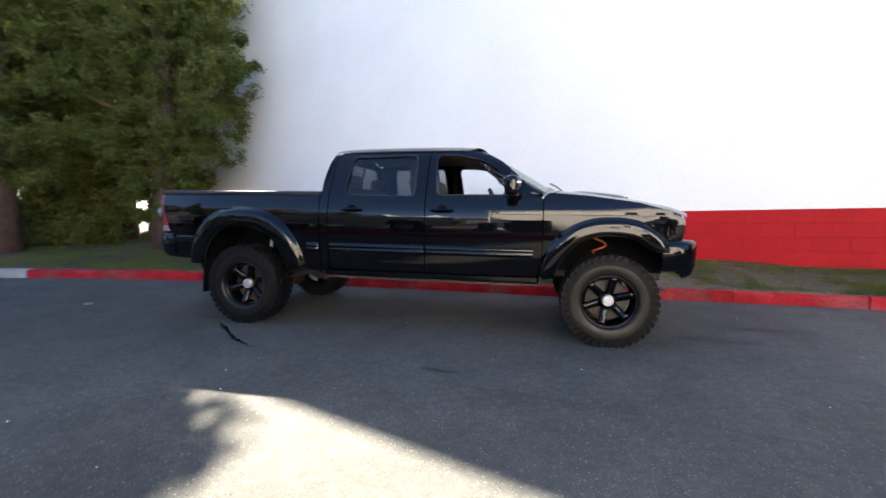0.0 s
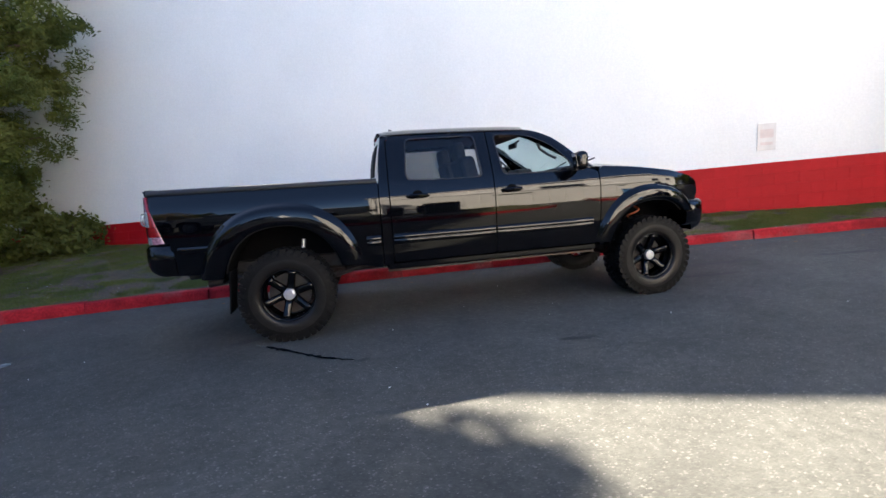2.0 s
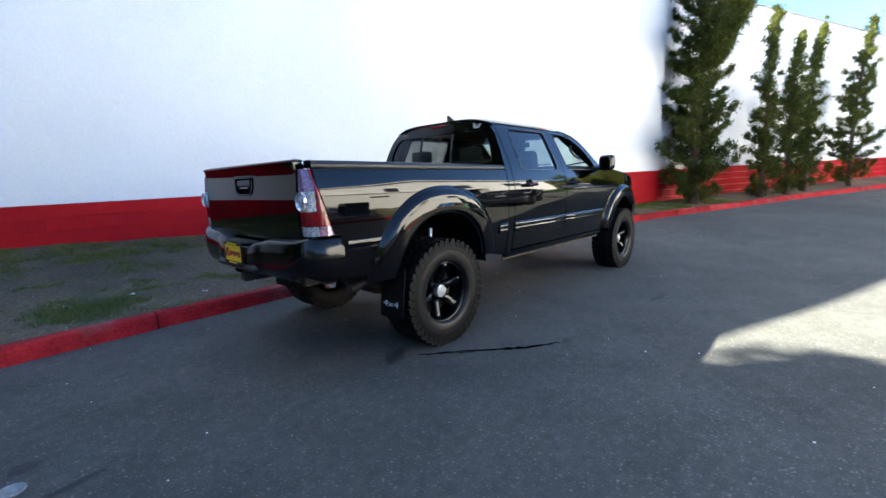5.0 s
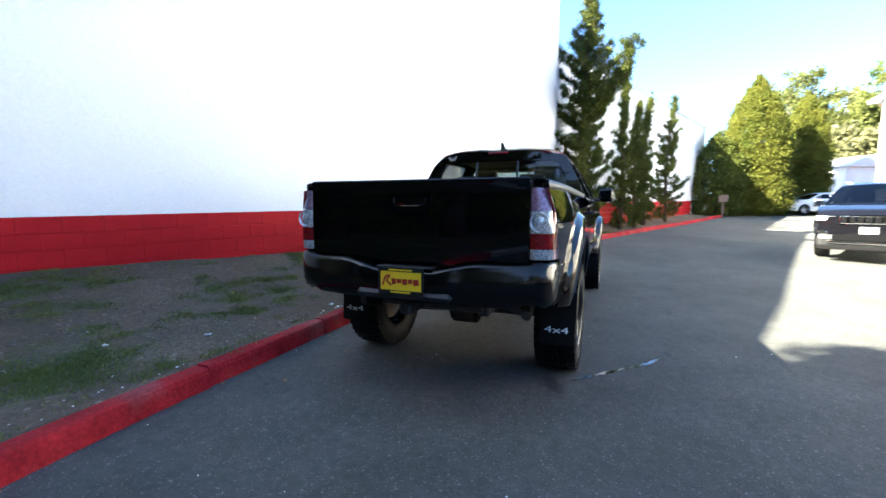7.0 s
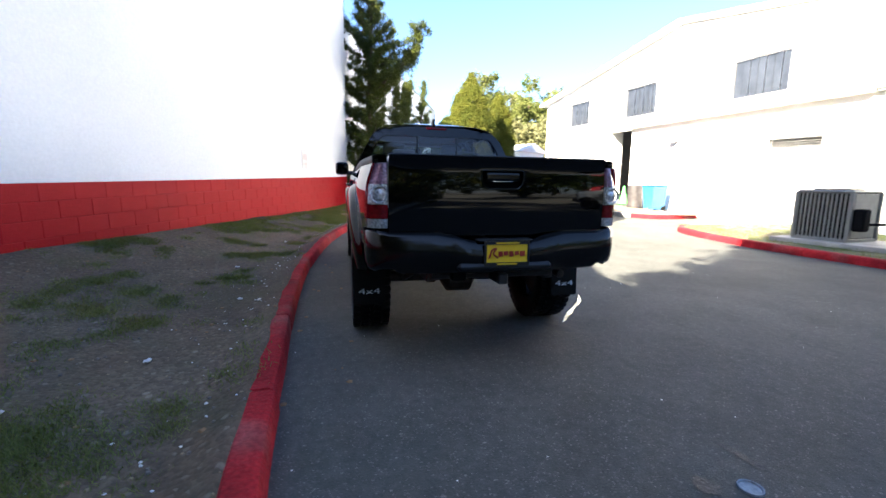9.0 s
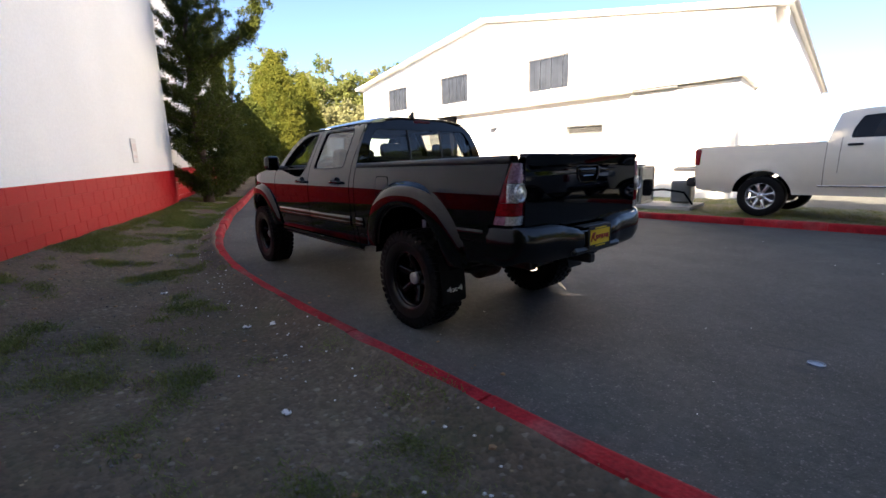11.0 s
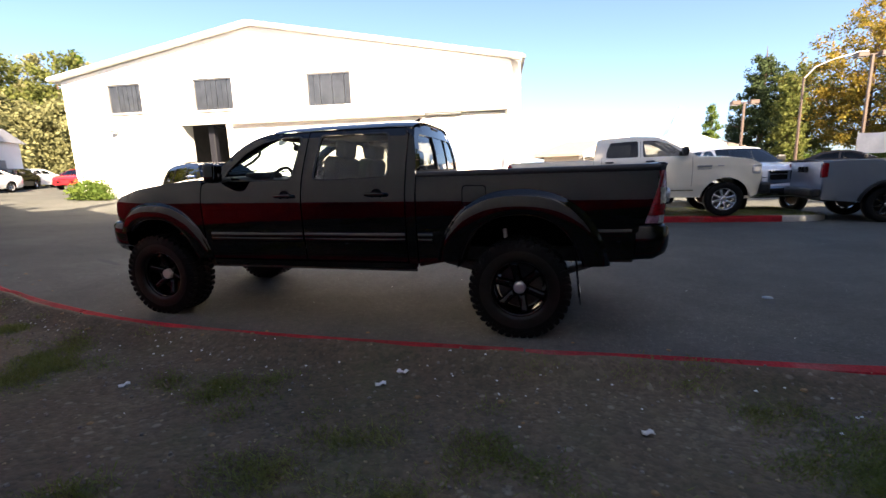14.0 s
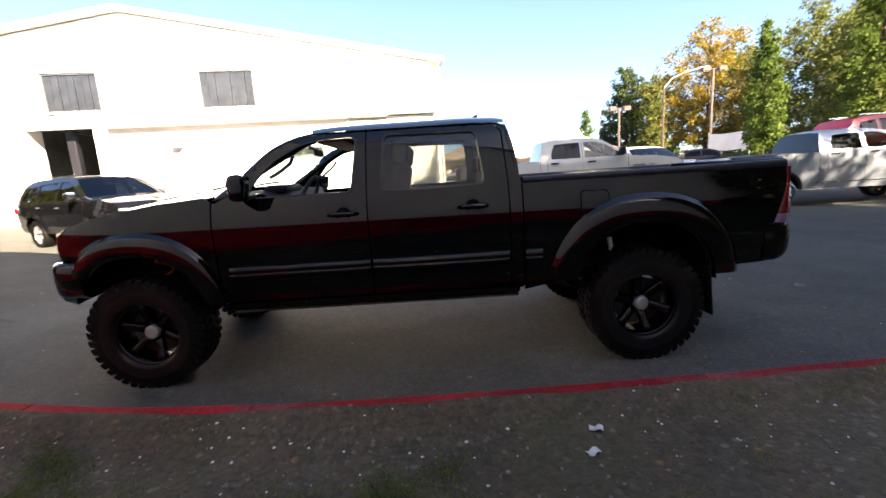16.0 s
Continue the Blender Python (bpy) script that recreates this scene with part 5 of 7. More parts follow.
# ---- other parked vehicles ----
def road_vehicle(name, label, m, paint, spec, category="car", group="parked vehicles"):
    """A car from its side view. spec: top line from tail to nose, sill height, axles, windows, width by height, and pieces of the top."""
    P = thing(name, m, label, category, group)
    top, sill, axles, ar, wr = spec["top"], spec["sill"], spec["axles"], spec["arch"], spec["wheel"]
    low = table(spec["width"])
    x0, x1 = top[0][0], top[-1][0]

    def width(x, z):
        y = low(z)
        y *= 1 - spec.get("nose", 0.10) * max(0, (x - (x1 - 0.75)) / 0.75) ** 2 - spec.get("tail", 0.05) * max(0, ((x0 + 0.5) - x) / 0.5) ** 2
        for ax in axles:
            r = math.hypot(x - ax, z - wr)
            y += spec.get("flare", 0.03) * smoothstep((ar + 0.14 - r) / 0.10)
        return y
    outline = list(top)
    a0 = math.degrees(math.asin(max(-0.9, min(0.9, (sill - wr) / ar))))
    outline += [(x1 - 0.06, sill + 0.05)]
    for ax in sorted(axles, reverse=True):
        outline += arc(ax, wr, ar, a0, 180 - a0, 16)
    outline += [(x0 + 0.03, sill + 0.06)]
    for s in (1, -1):
        side = part("body_side", skin(outline, [rounded(w, 0.04, 3) for w in spec["windows"]], side_place(width, s), 0.09, 0.03), paint, P)
        for w in spec["windows"]:
            part("side_window", skin(rounded(w, 0.04, 3), [], side_place(lambda u, v: width(u, v) - 0.015, s), 0.15, 0), spec.get("front_glass", DEEP_TINT) if w is spec["windows"][-1] else DEEP_TINT, side, "dark side window")
        for xs, za, zb in spec.get("seams", ()):
            part("door_seam", tube([(xs, s * (width(xs, z) + 0.0005), z) for z in [za + (zb - za) * i / 6 for i in range(7)]], 0.005, 4), DARK, side)
        for hx, hz in spec.get("handles", ()):
            part("door_handle", box((hx, s * (width(hx, hz) + 0.015), hz), (0.2, 0.035, 0.04), 0.012), spec.get("handle_mat", BLACK_PLASTIC), side)
        for ax in axles:
            wheel(P, ax, s * (low(wr + 0.25) - 0.13), wr, s, wr, 0.25, wr * 0.62, spec.get("rim", CHROME), spec.get("cap", CHROME), spec.get("spokes", 8), 0, 0.0, 0.03)
            bm = bmesh.new()
            pts = arc(ax, wr, ar + 0.015, 8, 172, 14)
            rows = [[bm.verts.new((u, s * (low(wr + 0.2) - 0.02), v)), bm.verts.new((u, s * 0.45, v))] for u, v in pts]
            for a, b in zip(rows, rows[1:]):
                bm.faces.new((a[0], a[1], b[1], b[0]))
            part("wheel_well", bm, DARK, P)
            if spec.get("flare_mat"):
                part("wheel_flare", tube([(u, s * (width(u, v) - 0.005), v) for u, v in arc(ax, wr, ar + 0.03, 172, 8, 18)], 0.04, 6), spec["flare_mat"], P)
        mx, mz = spec["mirror"]
        mr = part("wing_mirror", box((mx, s * (low(mz) + 0.14), mz + 0.06), (0.13, 0.24, 0.2), 0.05, None, 2), spec.get("mirror_mat", BLACK_PLASTIC), P)
        part("mirror_arm", box((mx + 0.02, s * (low(mz) + 0.01), mz), (0.08, 0.14, 0.06), 0.02), BLACK_PLASTIC, mr)
    # top pieces across the body
    for nm, i0, i1, material in spec["tops"]:
        secs = []
        for i in range(i0, i1 + 1):
            x, z = top[i]
            w = width(x, z)
            steps = 4 if i < i1 else 1
            for k in range(steps):
                t = k / 4
                xx, zz = (x + (top[min(i + 1, len(top) - 1)][0] - x) * t, z + (top[min(i + 1, len(top) - 1)][1] - z) * t) if i < i1 else (x, z)
                w = width(xx, zz)
                secs.append([(xx + spec.get("bow", 0.08) * (1 - q * q) * smoothstep((xx - x1 + 1.2) / 1.2), w * q, zz + 0.035 * (1 - abs(q) ** 2.4)) for q in [j / 6 for j in range(-6, 7)]])
        part(nm, loft(secs), material, P)
    # nose, tail and underside
    for nm, x, sgn in (("nose_panel", x1, 1), ("tail_panel", x0, -1)):
        zt = top[-1][1] if sgn > 0 else top[0][1]
        secs = []
        for z in [sill + 0.05 + (zt - sill - 0.05) * i / 5 for i in range(6)]:
            xx = x - sgn * (0.06 if z < sill + 0.1 else 0.0)
            w = width(xx, z)
            secs.append([(xx + (spec.get("bow", 0.08) if sgn > 0 else 0.03 * sgn) * (1 - q * q), w * q, z) for q in [j / 6 for j in range(-6, 7)]])
        part(nm, loft(secs), paint, P)
    part("underbody", box(((x0 + x1) / 2, 0, sill + 0.1), (x1 - x0 - 0.4, 1.2, 0.2), 0.02), DARK, P)
    cx0, cx1, cz = spec["cabin"]
    part("cabin_tub", box(((cx0 + cx1) / 2, 0, cz - 0.28), (cx1 - cx0, 1.5, 0.5), 0.03), CABIN, P)
    for s in (1, -1):
        part("seat_back", box((cx0 + (cx1 - cx0) * 0.5, s * 0.36, cz + 0.1), (0.14, 0.46, 0.62), 0.06, Matrix.Rotation(-0.2, 3, "Y"), 2), SEAT, P)
    for nm, c, sz, material in spec.get("boxes", ()):
        for s in ((1, -1) if c[1] else (1,)):
            part(nm, box((c[0], c[1] * s, c[2]), sz, min(sz) * 0.3, None, 2), material, P)
    return P


DEEP_TINT = glass("deep_tinted_glass", (0.05, 0.055, 0.06), 0.0, 1.3)
CREAM = mat("white_car_paint", (0.68, 0.62, 0.50), 0.25, vary=0.02, coat=0.6)
SILVER = mat("silver_car_paint", (0.24, 0.27, 0.32), 0.28, 0.55, vary=0.02, coat=0.6)
NAVY_CAR = mat("dark_car_paint", (0.004, 0.004, 0.0052), 0.06, vary=0.0, spec=0.35)
RED_CAR = mat("red_car_paint", (0.45, 0.015, 0.02), 0.2, vary=0.02, coat=0.8)
WHITE_CAR = mat("bright_white_car_paint", (0.75, 0.75, 0.75), 0.25, vary=0.02, coat=0.6)
MARK = mat("grey_badge", (0.25, 0.25, 0.26), 0.4, 0.5)

big_pickup = dict(
    top=[(-3.12, 1.38), (-0.99, 1.38), (-0.97, 1.48), (-0.90, 1.86), (-0.75, 1.915), (0.0, 1.935), (0.42, 1.90), (0.62, 1.84), (1.32, 1.40), (1.9, 1.375), (2.40, 1.30), (2.58, 1.20), (2.63, 1.0)],
    sill=0.45, axles=(-1.9, 1.9), arch=0.50, wheel=0.40, nose=0.10, flare=0.025, bow=0.10,
    width=[(0.5, 0.93), (0.7, 0.985), (0.95, 1.0), (1.2, 0.985), (1.38, 0.955), (1.5, 0.90), (1.7, 0.81), (1.86, 0.72), (1.95, 0.64)],
    windows=[[(-0.70, 1.43), (-0.69, 1.58), (-0.60, 1.80), (0.03, 1.825), (0.03, 1.43)], [(0.14, 1.43), (0.14, 1.825), (0.45, 1.815), (0.70, 1.72), (1.10, 1.45), (1.10, 1.43)]],
    seams=((-0.985, 0.6, 1.36), (0.085, 0.6, 1.85), (1.2, 0.7, 1.40), (-0.80, 0.85, 1.45)), handles=((-0.62, 1.325), (0.30, 1.325)), mirror=(1.02, 1.48), cabin=(-0.85, 1.2, 1.40),
    tops=(("bed_cover", 0, 1, BLACK_PLASTIC), ("rear_window", 1, 3, DEEP_TINT), ("roof", 3, 7, CREAM), ("windscreen", 7, 8, DEEP_TINT), ("bonnet", 8, 12, CREAM)),
    spokes=8, boxes=(("grille", (2.70, 0, 1.02), (0.06, 1.1, 0.36), CHROME), ("grille_mesh", (2.72, 0.27, 1.02), (0.05, 0.46, 0.14), DARK), ("grille_mesh", (2.72, 0.27, 1.14), (0.05, 0.46, 0.08), DARK), ("head_lamp", (2.50, 0.86, 1.07), (0.2, 0.2, 0.22), CLEAR_LENS),
                     ("bumper", (2.70, 0, 0.66), (0.22, 1.9, 0.26), CHROME), ("rear_bumper", (-3.2, 0, 0.66), (0.2, 1.86, 0.2), CHROME),
                     ("tail_lamp", (-3.08, 0.90, 1.18), (0.12, 0.14, 0.34), RED_LENS), ("side_badge", (1.45, 0.995, 1.17), (0.30, 0.02, 0.05), MARK), ("side_badge", (1.45, 0.995, 1.11), (0.28, 0.02, 0.02), MARK), ("side_badge", (1.78, 0.99, 1.175), (0.12, 0.02, 0.025), MARK), ("sill_trim", (0.1, 0.955, 0.62), (2.3, 0.03, 0.03), CHROME)))


def pickup_spec(paint, rim, bumper, flare=None, badge=False):
    s = dict(big_pickup)
    s["tops"] = tuple((n, a, b, paint if m is CREAM else m) for n, a, b, m in s["tops"])
    s["rim"], s["cap"], s["front_glass"] = rim, CHROME, TINT
    s["boxes"] = tuple((n, c, z, bumper if n in ("bumper", "rear_bumper") else m) for n, c, z, m in s["boxes"])
    if flare:
        s["flare_mat"] = flare
    if badge:
        s["boxes"] += tuple(("gate_mark", (-3.165, y, 1.2), (0.02, 0.14, 0.14), DARK) for y in (0.0001,)) + (("gate_mark", (-3.165, 0.2, 1.2), (0.02, 0.13, 0.14), DARK),)
    return s


def open_gate(s):
    """The same truck with its tailgate let down."""
    s["boxes"] += (("tailgate", (-3.40, 0, 0.93), (0.56, 1.52, 0.09), CREAM), ("gate_liner", (-3.40, 0, 0.982), (0.48, 1.36, 0.02), BLACK_PLASTIC), ("gate_handle", (-3.62, 0, 0.885), (0.10, 0.24, 0.03), BLACK_PLASTIC))
    return s


def heading(x, y, dx, dy, z=None):
    return Matrix.Translation((x, y, land(x, y) if z is None else z)) @ Matrix.Rotation(math.atan2(dy, dx), 4, "Z")


STEEL_WHEEL = mat("bright_steel_wheel", (0.55, 0.55, 0.57), 0.25, 0.8, vary=0.1)
road_vehicle("crew_cab_truck", "cream white crew-cab truck with steel wheels parked on grass", heading(-4.12, -8.42, -1, 0.06, 0.145) @ Matrix.Scale(1.03, 4), CREAM, open_gate(pickup_spec(CREAM, STEEL_WHEEL, BLACK_PLASTIC)), "pickup truck")
road_vehicle("crew_cab_truck", "silver crew-cab truck with black flares in dappled shade", heading(-11.2, -8.05, -1, 0.10), SILVER, pickup_spec(SILVER, RIM_BLACK, BLACK_PLASTIC, BLACK_PLASTIC, True), "pickup truck")
road_vehicle("crew_cab_truck", "white crew-cab truck with a broad chrome grille", heading(-7.45, -11.75, -0.24, 0.97), WHITE_CAR, pickup_spec(WHITE_CAR, STEEL_WHEEL, CHROME), "pickup truck")

suv = dict(
    top=[(-2.42, 0.95), (-2.38, 1.14), (-2.27, 1.30), (-2.02, 1.66), (-1.6, 1.735), (-0.5, 1.77), (0.15, 1.745), (0.42, 1.69), (1.16, 1.24), (1.7, 1.18), (2.18, 1.06), (2.34, 0.95)],
    sill=0.40, axles=(-1.455, 1.455), arch=0.45, wheel=0.375, nose=0.14, tail=0.06, flare=0.03, bow=0.12,
    width=[(0.4, 0.88), (0.6, 0.945), (0.85, 0.965), (1.05, 0.95), (1.18, 0.92), (1.4, 0.83), (1.6, 0.74), (1.77, 0.62)],
    windows=[[(-2.0, 1.24), (-1.85, 1.55), (-1.35, 1.60), (-1.35, 1.22)], [(-1.25, 1.22), (-1.25, 1.62), (-0.35, 1.65), (-0.35, 1.20)], [(-0.25, 1.20), (-0.25, 1.65), (0.2, 1.63), (0.80, 1.28), (0.86, 1.19)]],
    seams=((-0.3, 0.55, 1.66), (0.98, 0.6, 1.15), (-1.30, 0.85, 1.62)), handles=((-1.05, 1.05), (-0.12, 1.03)), handle_mat=CHROME, mirror=(0.74, 1.22), mirror_mat=CHROME, cabin=(-1.9, 0.9, 1.15),
    tops=(("rear_window", 1, 3, DEEP_TINT), ("roof", 3, 7, NAVY_CAR), ("windscreen", 7, 8, DEEP_TINT), ("bonnet", 8, 11, NAVY_CAR)), spokes=5, rim=STEEL_WHEEL,
    boxes=(("grille", (2.44, 0, 0.88), (0.06, 0.95, 0.17), CHROME),) + tuple(("grille_slot", (2.47, y, 0.88), (0.04, 0.085, 0.125), DARK) for y in (0.0, 0.13, 0.26, 0.39)) + (
        ("head_lamp", (2.30, 0.70, 0.91), (0.16, 0.34, 0.12), CLEAR_LENS), ("lower_bumper", (2.26, 0, 0.40), (0.34, 1.68, 0.34), BLACK_PLASTIC), ("lower_grille", (2.45, 0, 0.50), (0.05, 1.15, 0.13), DARK), ("chin_trim", (2.45, 0, 0.40), (0.05, 1.3, 0.06), CHROME), ("plate_blank", (2.46, 0, 0.66), (0.03, 0.3, 0.15), GREY_METAL),
        ("fog_lamp", (2.36, 0.74, 0.6), (0.06, 0.16, 0.07), CHROME), ("tail_lamp", (-2.40, 0.80, 1.0), (0.1, 0.3, 0.16), RED_LENS), ("roof_bar", (-0.8, 0.60, 1.79), (1.9, 0.04, 0.04), CHROME)))
road_vehicle("sport_utility_car", "dark glossy sport utility car with chrome grille in sunlight", heading(7.8, -6.7, -0.9, 0.44) @ Matrix.Scale(0.94, 4), NAVY_CAR, suv)


def suv_spec(paint):
    s = dict(suv)
    s["tops"] = tuple((n if n != "rear_window" else "hatch", a, b, paint if m is NAVY_CAR or n == "rear_window" else m) for n, a, b, m in s["tops"])
    return s


sedan = dict(
    top=[(-2.35, 0.85), (-2.28, 1.0), (-1.7, 1.06), (-1.0, 1.40), (-0.5, 1.46), (0.1, 1.44), (0.4, 1.36), (1.15, 1.0), (1.8, 0.92), (2.2, 0.80), (2.32, 0.68)],
    sill=0.26, axles=(-1.4, 1.4), arch=0.38, wheel=0.33, nose=0.14, tail=0.08, flare=0.015, bow=0.12,
    width=[(0.3, 0.86), (0.5, 0.91), (0.75, 0.92), (0.95, 0.89), (1.05, 0.85), (1.25, 0.75), (1.46, 0.58)],
    windows=[[(-1.25, 1.08), (-0.95, 1.30), (-0.35, 1.37), (-0.35, 1.06)], [(-0.27, 1.06), (-0.27, 1.37), (0.1, 1.36), (0.36, 1.27), (0.75, 1.05)]],
    seams=((-0.31, 0.4, 1.38), (0.9, 0.45, 1.0)), handles=((-0.95, 0.9), (-0.05, 0.88)), mirror=(0.62, 1.06), cabin=(-1.2, 0.8, 1.02),
    tops=(("boot_lid", 1, 2, WHITE_CAR), ("rear_window", 2, 3, TINT), ("roof", 3, 6, WHITE_CAR), ("windscreen", 6, 7, CLEAR), ("bonnet", 7, 10, WHITE_CAR)), spokes=5, rim=STEEL_WHEEL,
    boxes=(("head_lamp", (2.2, 0.68, 0.70), (0.18, 0.32, 0.12), CLEAR_LENS), ("tail_lamp", (-2.3, 0.66, 0.88), (0.1, 0.36, 0.13), RED_LENS), ("grille", (2.40, 0, 0.52), (0.05, 1.0, 0.14), DARK)))


def sedan_spec(paint):
    s = dict(sedan)
    s["tops"] = tuple((n, a, b, paint if m is WHITE_CAR else m) for n, a, b, m in s["tops"])
    return s


road_vehicle("saloon_car", "white saloon car parked in the far sunlit lot", heading(30.6, -13.2, -0.35, 0.94), WHITE_CAR, sedan)
road_vehicle("saloon_car", "white saloon car parked behind another", heading(36.5, -19.6, -0.4, 0.9), WHITE_CAR, sedan)
road_vehicle("small_red_car", "red hatchback parked beside the workshop corner", heading(32.3, -20.5, -0.5, 0.86), RED_CAR, sedan_spec(RED_CAR))
road_vehicle("saloon_car", "dark saloon car in the far lot", heading(35.0, -17.6, -0.6, 0.8), NAVY_CAR, sedan_spec(NAVY_CAR))
road_vehicle("saloon_car", "dark saloon car parked below a white banner", heading(-16.4, -22.0, -0.9, 0.45), NAVY_CAR, sedan_spec(NAVY_CAR))
road_vehicle("sport_utility_car", "bright red sport utility car parked on the rise", heading(-16.6, -11.6, -1, 0.05, 0.75), RED_CAR, suv_spec(RED_CAR))
road_vehicle("saloon_car", "blue-grey saloon car behind the cream truck", heading(-1.9, -13.2 - 6, -1, 0.1), SILVER, sedan_spec(SILVER))

# ---- trees ----
def leaf_mat(name, colour, second, glow=0.35):
    m = bpy.data.materials.new(name)
    m.use_nodes = True
    n, l = m.node_tree.nodes, m.node_tree.links
    b = n["Principled BSDF"]
    b.inputs["Roughness"].default_value = 0.6
    b.inputs["Specular IOR Level"].default_value = 0.08
    geo = n.new("ShaderNodeNewGeometry")
    tc = n.new("ShaderNodeTexCoord")
    nz = n.new("ShaderNodeTexNoise")
    nz.inputs["Scale"].default_value = 0.9
    l.new(tc.outputs["Object"], nz.inputs["Vector"])
    add = n.new("ShaderNodeMath")
    add.operation = "MULTIPLY_ADD"
    add.inputs[1].default_value = 0.55
    l.new(geo.outputs["Random Per Island"], add.inputs[0])
    mr = n.new("ShaderNodeMapRange")
    mr.inputs["From Min"].default_value, mr.inputs["From Max"].default_value = 0.3, 0.7
    mr.inputs["To Max"].default_value = 0.5
    l.new(nz.outputs["Fac"], mr.inputs["Value"])
    l.new(mr.outputs["Result"], add.inputs[2])
    mx = n.new("ShaderNodeMix")
    mx.data_type = "RGBA"
    mx.inputs["A"].default_value, mx.inputs["B"].default_value = (*colour, 1), (*second, 1)
    l.new(add.outputs[0], mx.inputs["Factor"])
    l.new(mx.outputs["Result"], b.inputs["Base Color"])
    tr = n.new("ShaderNodeBsdfTranslucent")
    l.new(mx.outputs["Result"], tr.inputs["Color"])
    ms = n.new("ShaderNodeMixShader")
    ms.inputs[0].default_value = glow
    l.new(b.outputs[0], ms.inputs[1])
    l.new(tr.outputs[0], ms.inputs[2])
    l.new(ms.outputs[0], n["Material Output"].inputs["Surface"])
    return m


BARK = mat("bark", (0.085, 0.052, 0.036), 0.9, vary=0.3, scale=8, fine=0.3, fine_scale=40, bump=0.9, bump_scale=25)
CONIFER = leaf_mat("conifer_leaf", (0.028, 0.042, 0.008), (0.10, 0.112, 0.02), 0.22)
CEDAR = leaf_mat("cedar_leaf", (0.05, 0.075, 0.016), (0.165, 0.175, 0.04), 0.3)
GOLDEN = leaf_mat("golden_cypress_leaf", (0.048, 0.066, 0.010), (0.13, 0.128, 0.018), 0.3)
DARK_FIR = leaf_mat("dark_fir_leaf", (0.028, 0.046, 0.02), (0.06, 0.08, 0.03), 0.2)
MAPLE = leaf_mat("maple_leaf", (0.072, 0.098, 0.026), (0.155, 0.158, 0.044), 0.4)
AUTUMN = leaf_mat("autumn_leaf", (0.12, 0.125, 0.025), (0.30, 0.19, 0.03), 0.4)
GREEN = leaf_mat("green_leaf", (0.05, 0.09, 0.018), (0.115, 0.155, 0.03), 0.35)
HILL = leaf_mat("hill_leaf", (0.12, 0.13, 0.06), (0.21, 0.20, 0.09), 0.35)


def leaf_cloud(centres, spread, count, size, seed, aspect=2.0, up=0.0):
    """Many small leaves round clump centres: arrays of vertices and quads."""
    g = np.random.default_rng(seed)
    C = np.repeat(np.asarray(centres, float), count, axis=0)
    S = np.repeat(np.asarray(spread, float), count)[:, None]
    p = C + g.normal(size=C.shape) * S * 0.55
    a = g.normal(size=C.shape)
    a[:, 2] += up
    a /= np.linalg.norm(a, axis=1, keepdims=True)
    b = np.cross(a, g.normal(size=C.shape))
    b /= np.linalg.norm(b, axis=1, keepdims=True) + 1e-9
    sz = size * g.uniform(0.6, 1.3, size=(len(C), 1))
    a, b = a * sz * aspect / 2, b * sz / 2
    V = np.stack([p - a, p + b * 1.0, p + a, p - b * 1.0], 1).reshape(-1, 3)
    F = np.arange(len(V)).reshape(-1, 4)
    return V, F


def cloud_part(name, V, F, material, parent):
    me = bpy.data.meshes.new(name)
    me.vertices.add(len(V))
    me.vertices.foreach_set("co", V.ravel())
    me.loops.add(F.size)
    me.loops.foreach_set("vertex_index", F.ravel().astype(np.int32))
    me.polygons.add(len(F))
    me.polygons.foreach_set("loop_start", np.arange(0, F.size, 4, dtype=np.int32))
    me.polygons.foreach_set("loop_total", np.full(len(F), 4, dtype=np.int32))
    me.update(calc_edges=True)
    me.materials.append(material)
    ob = new(name, me)
    ob.parent = parent
    return ob


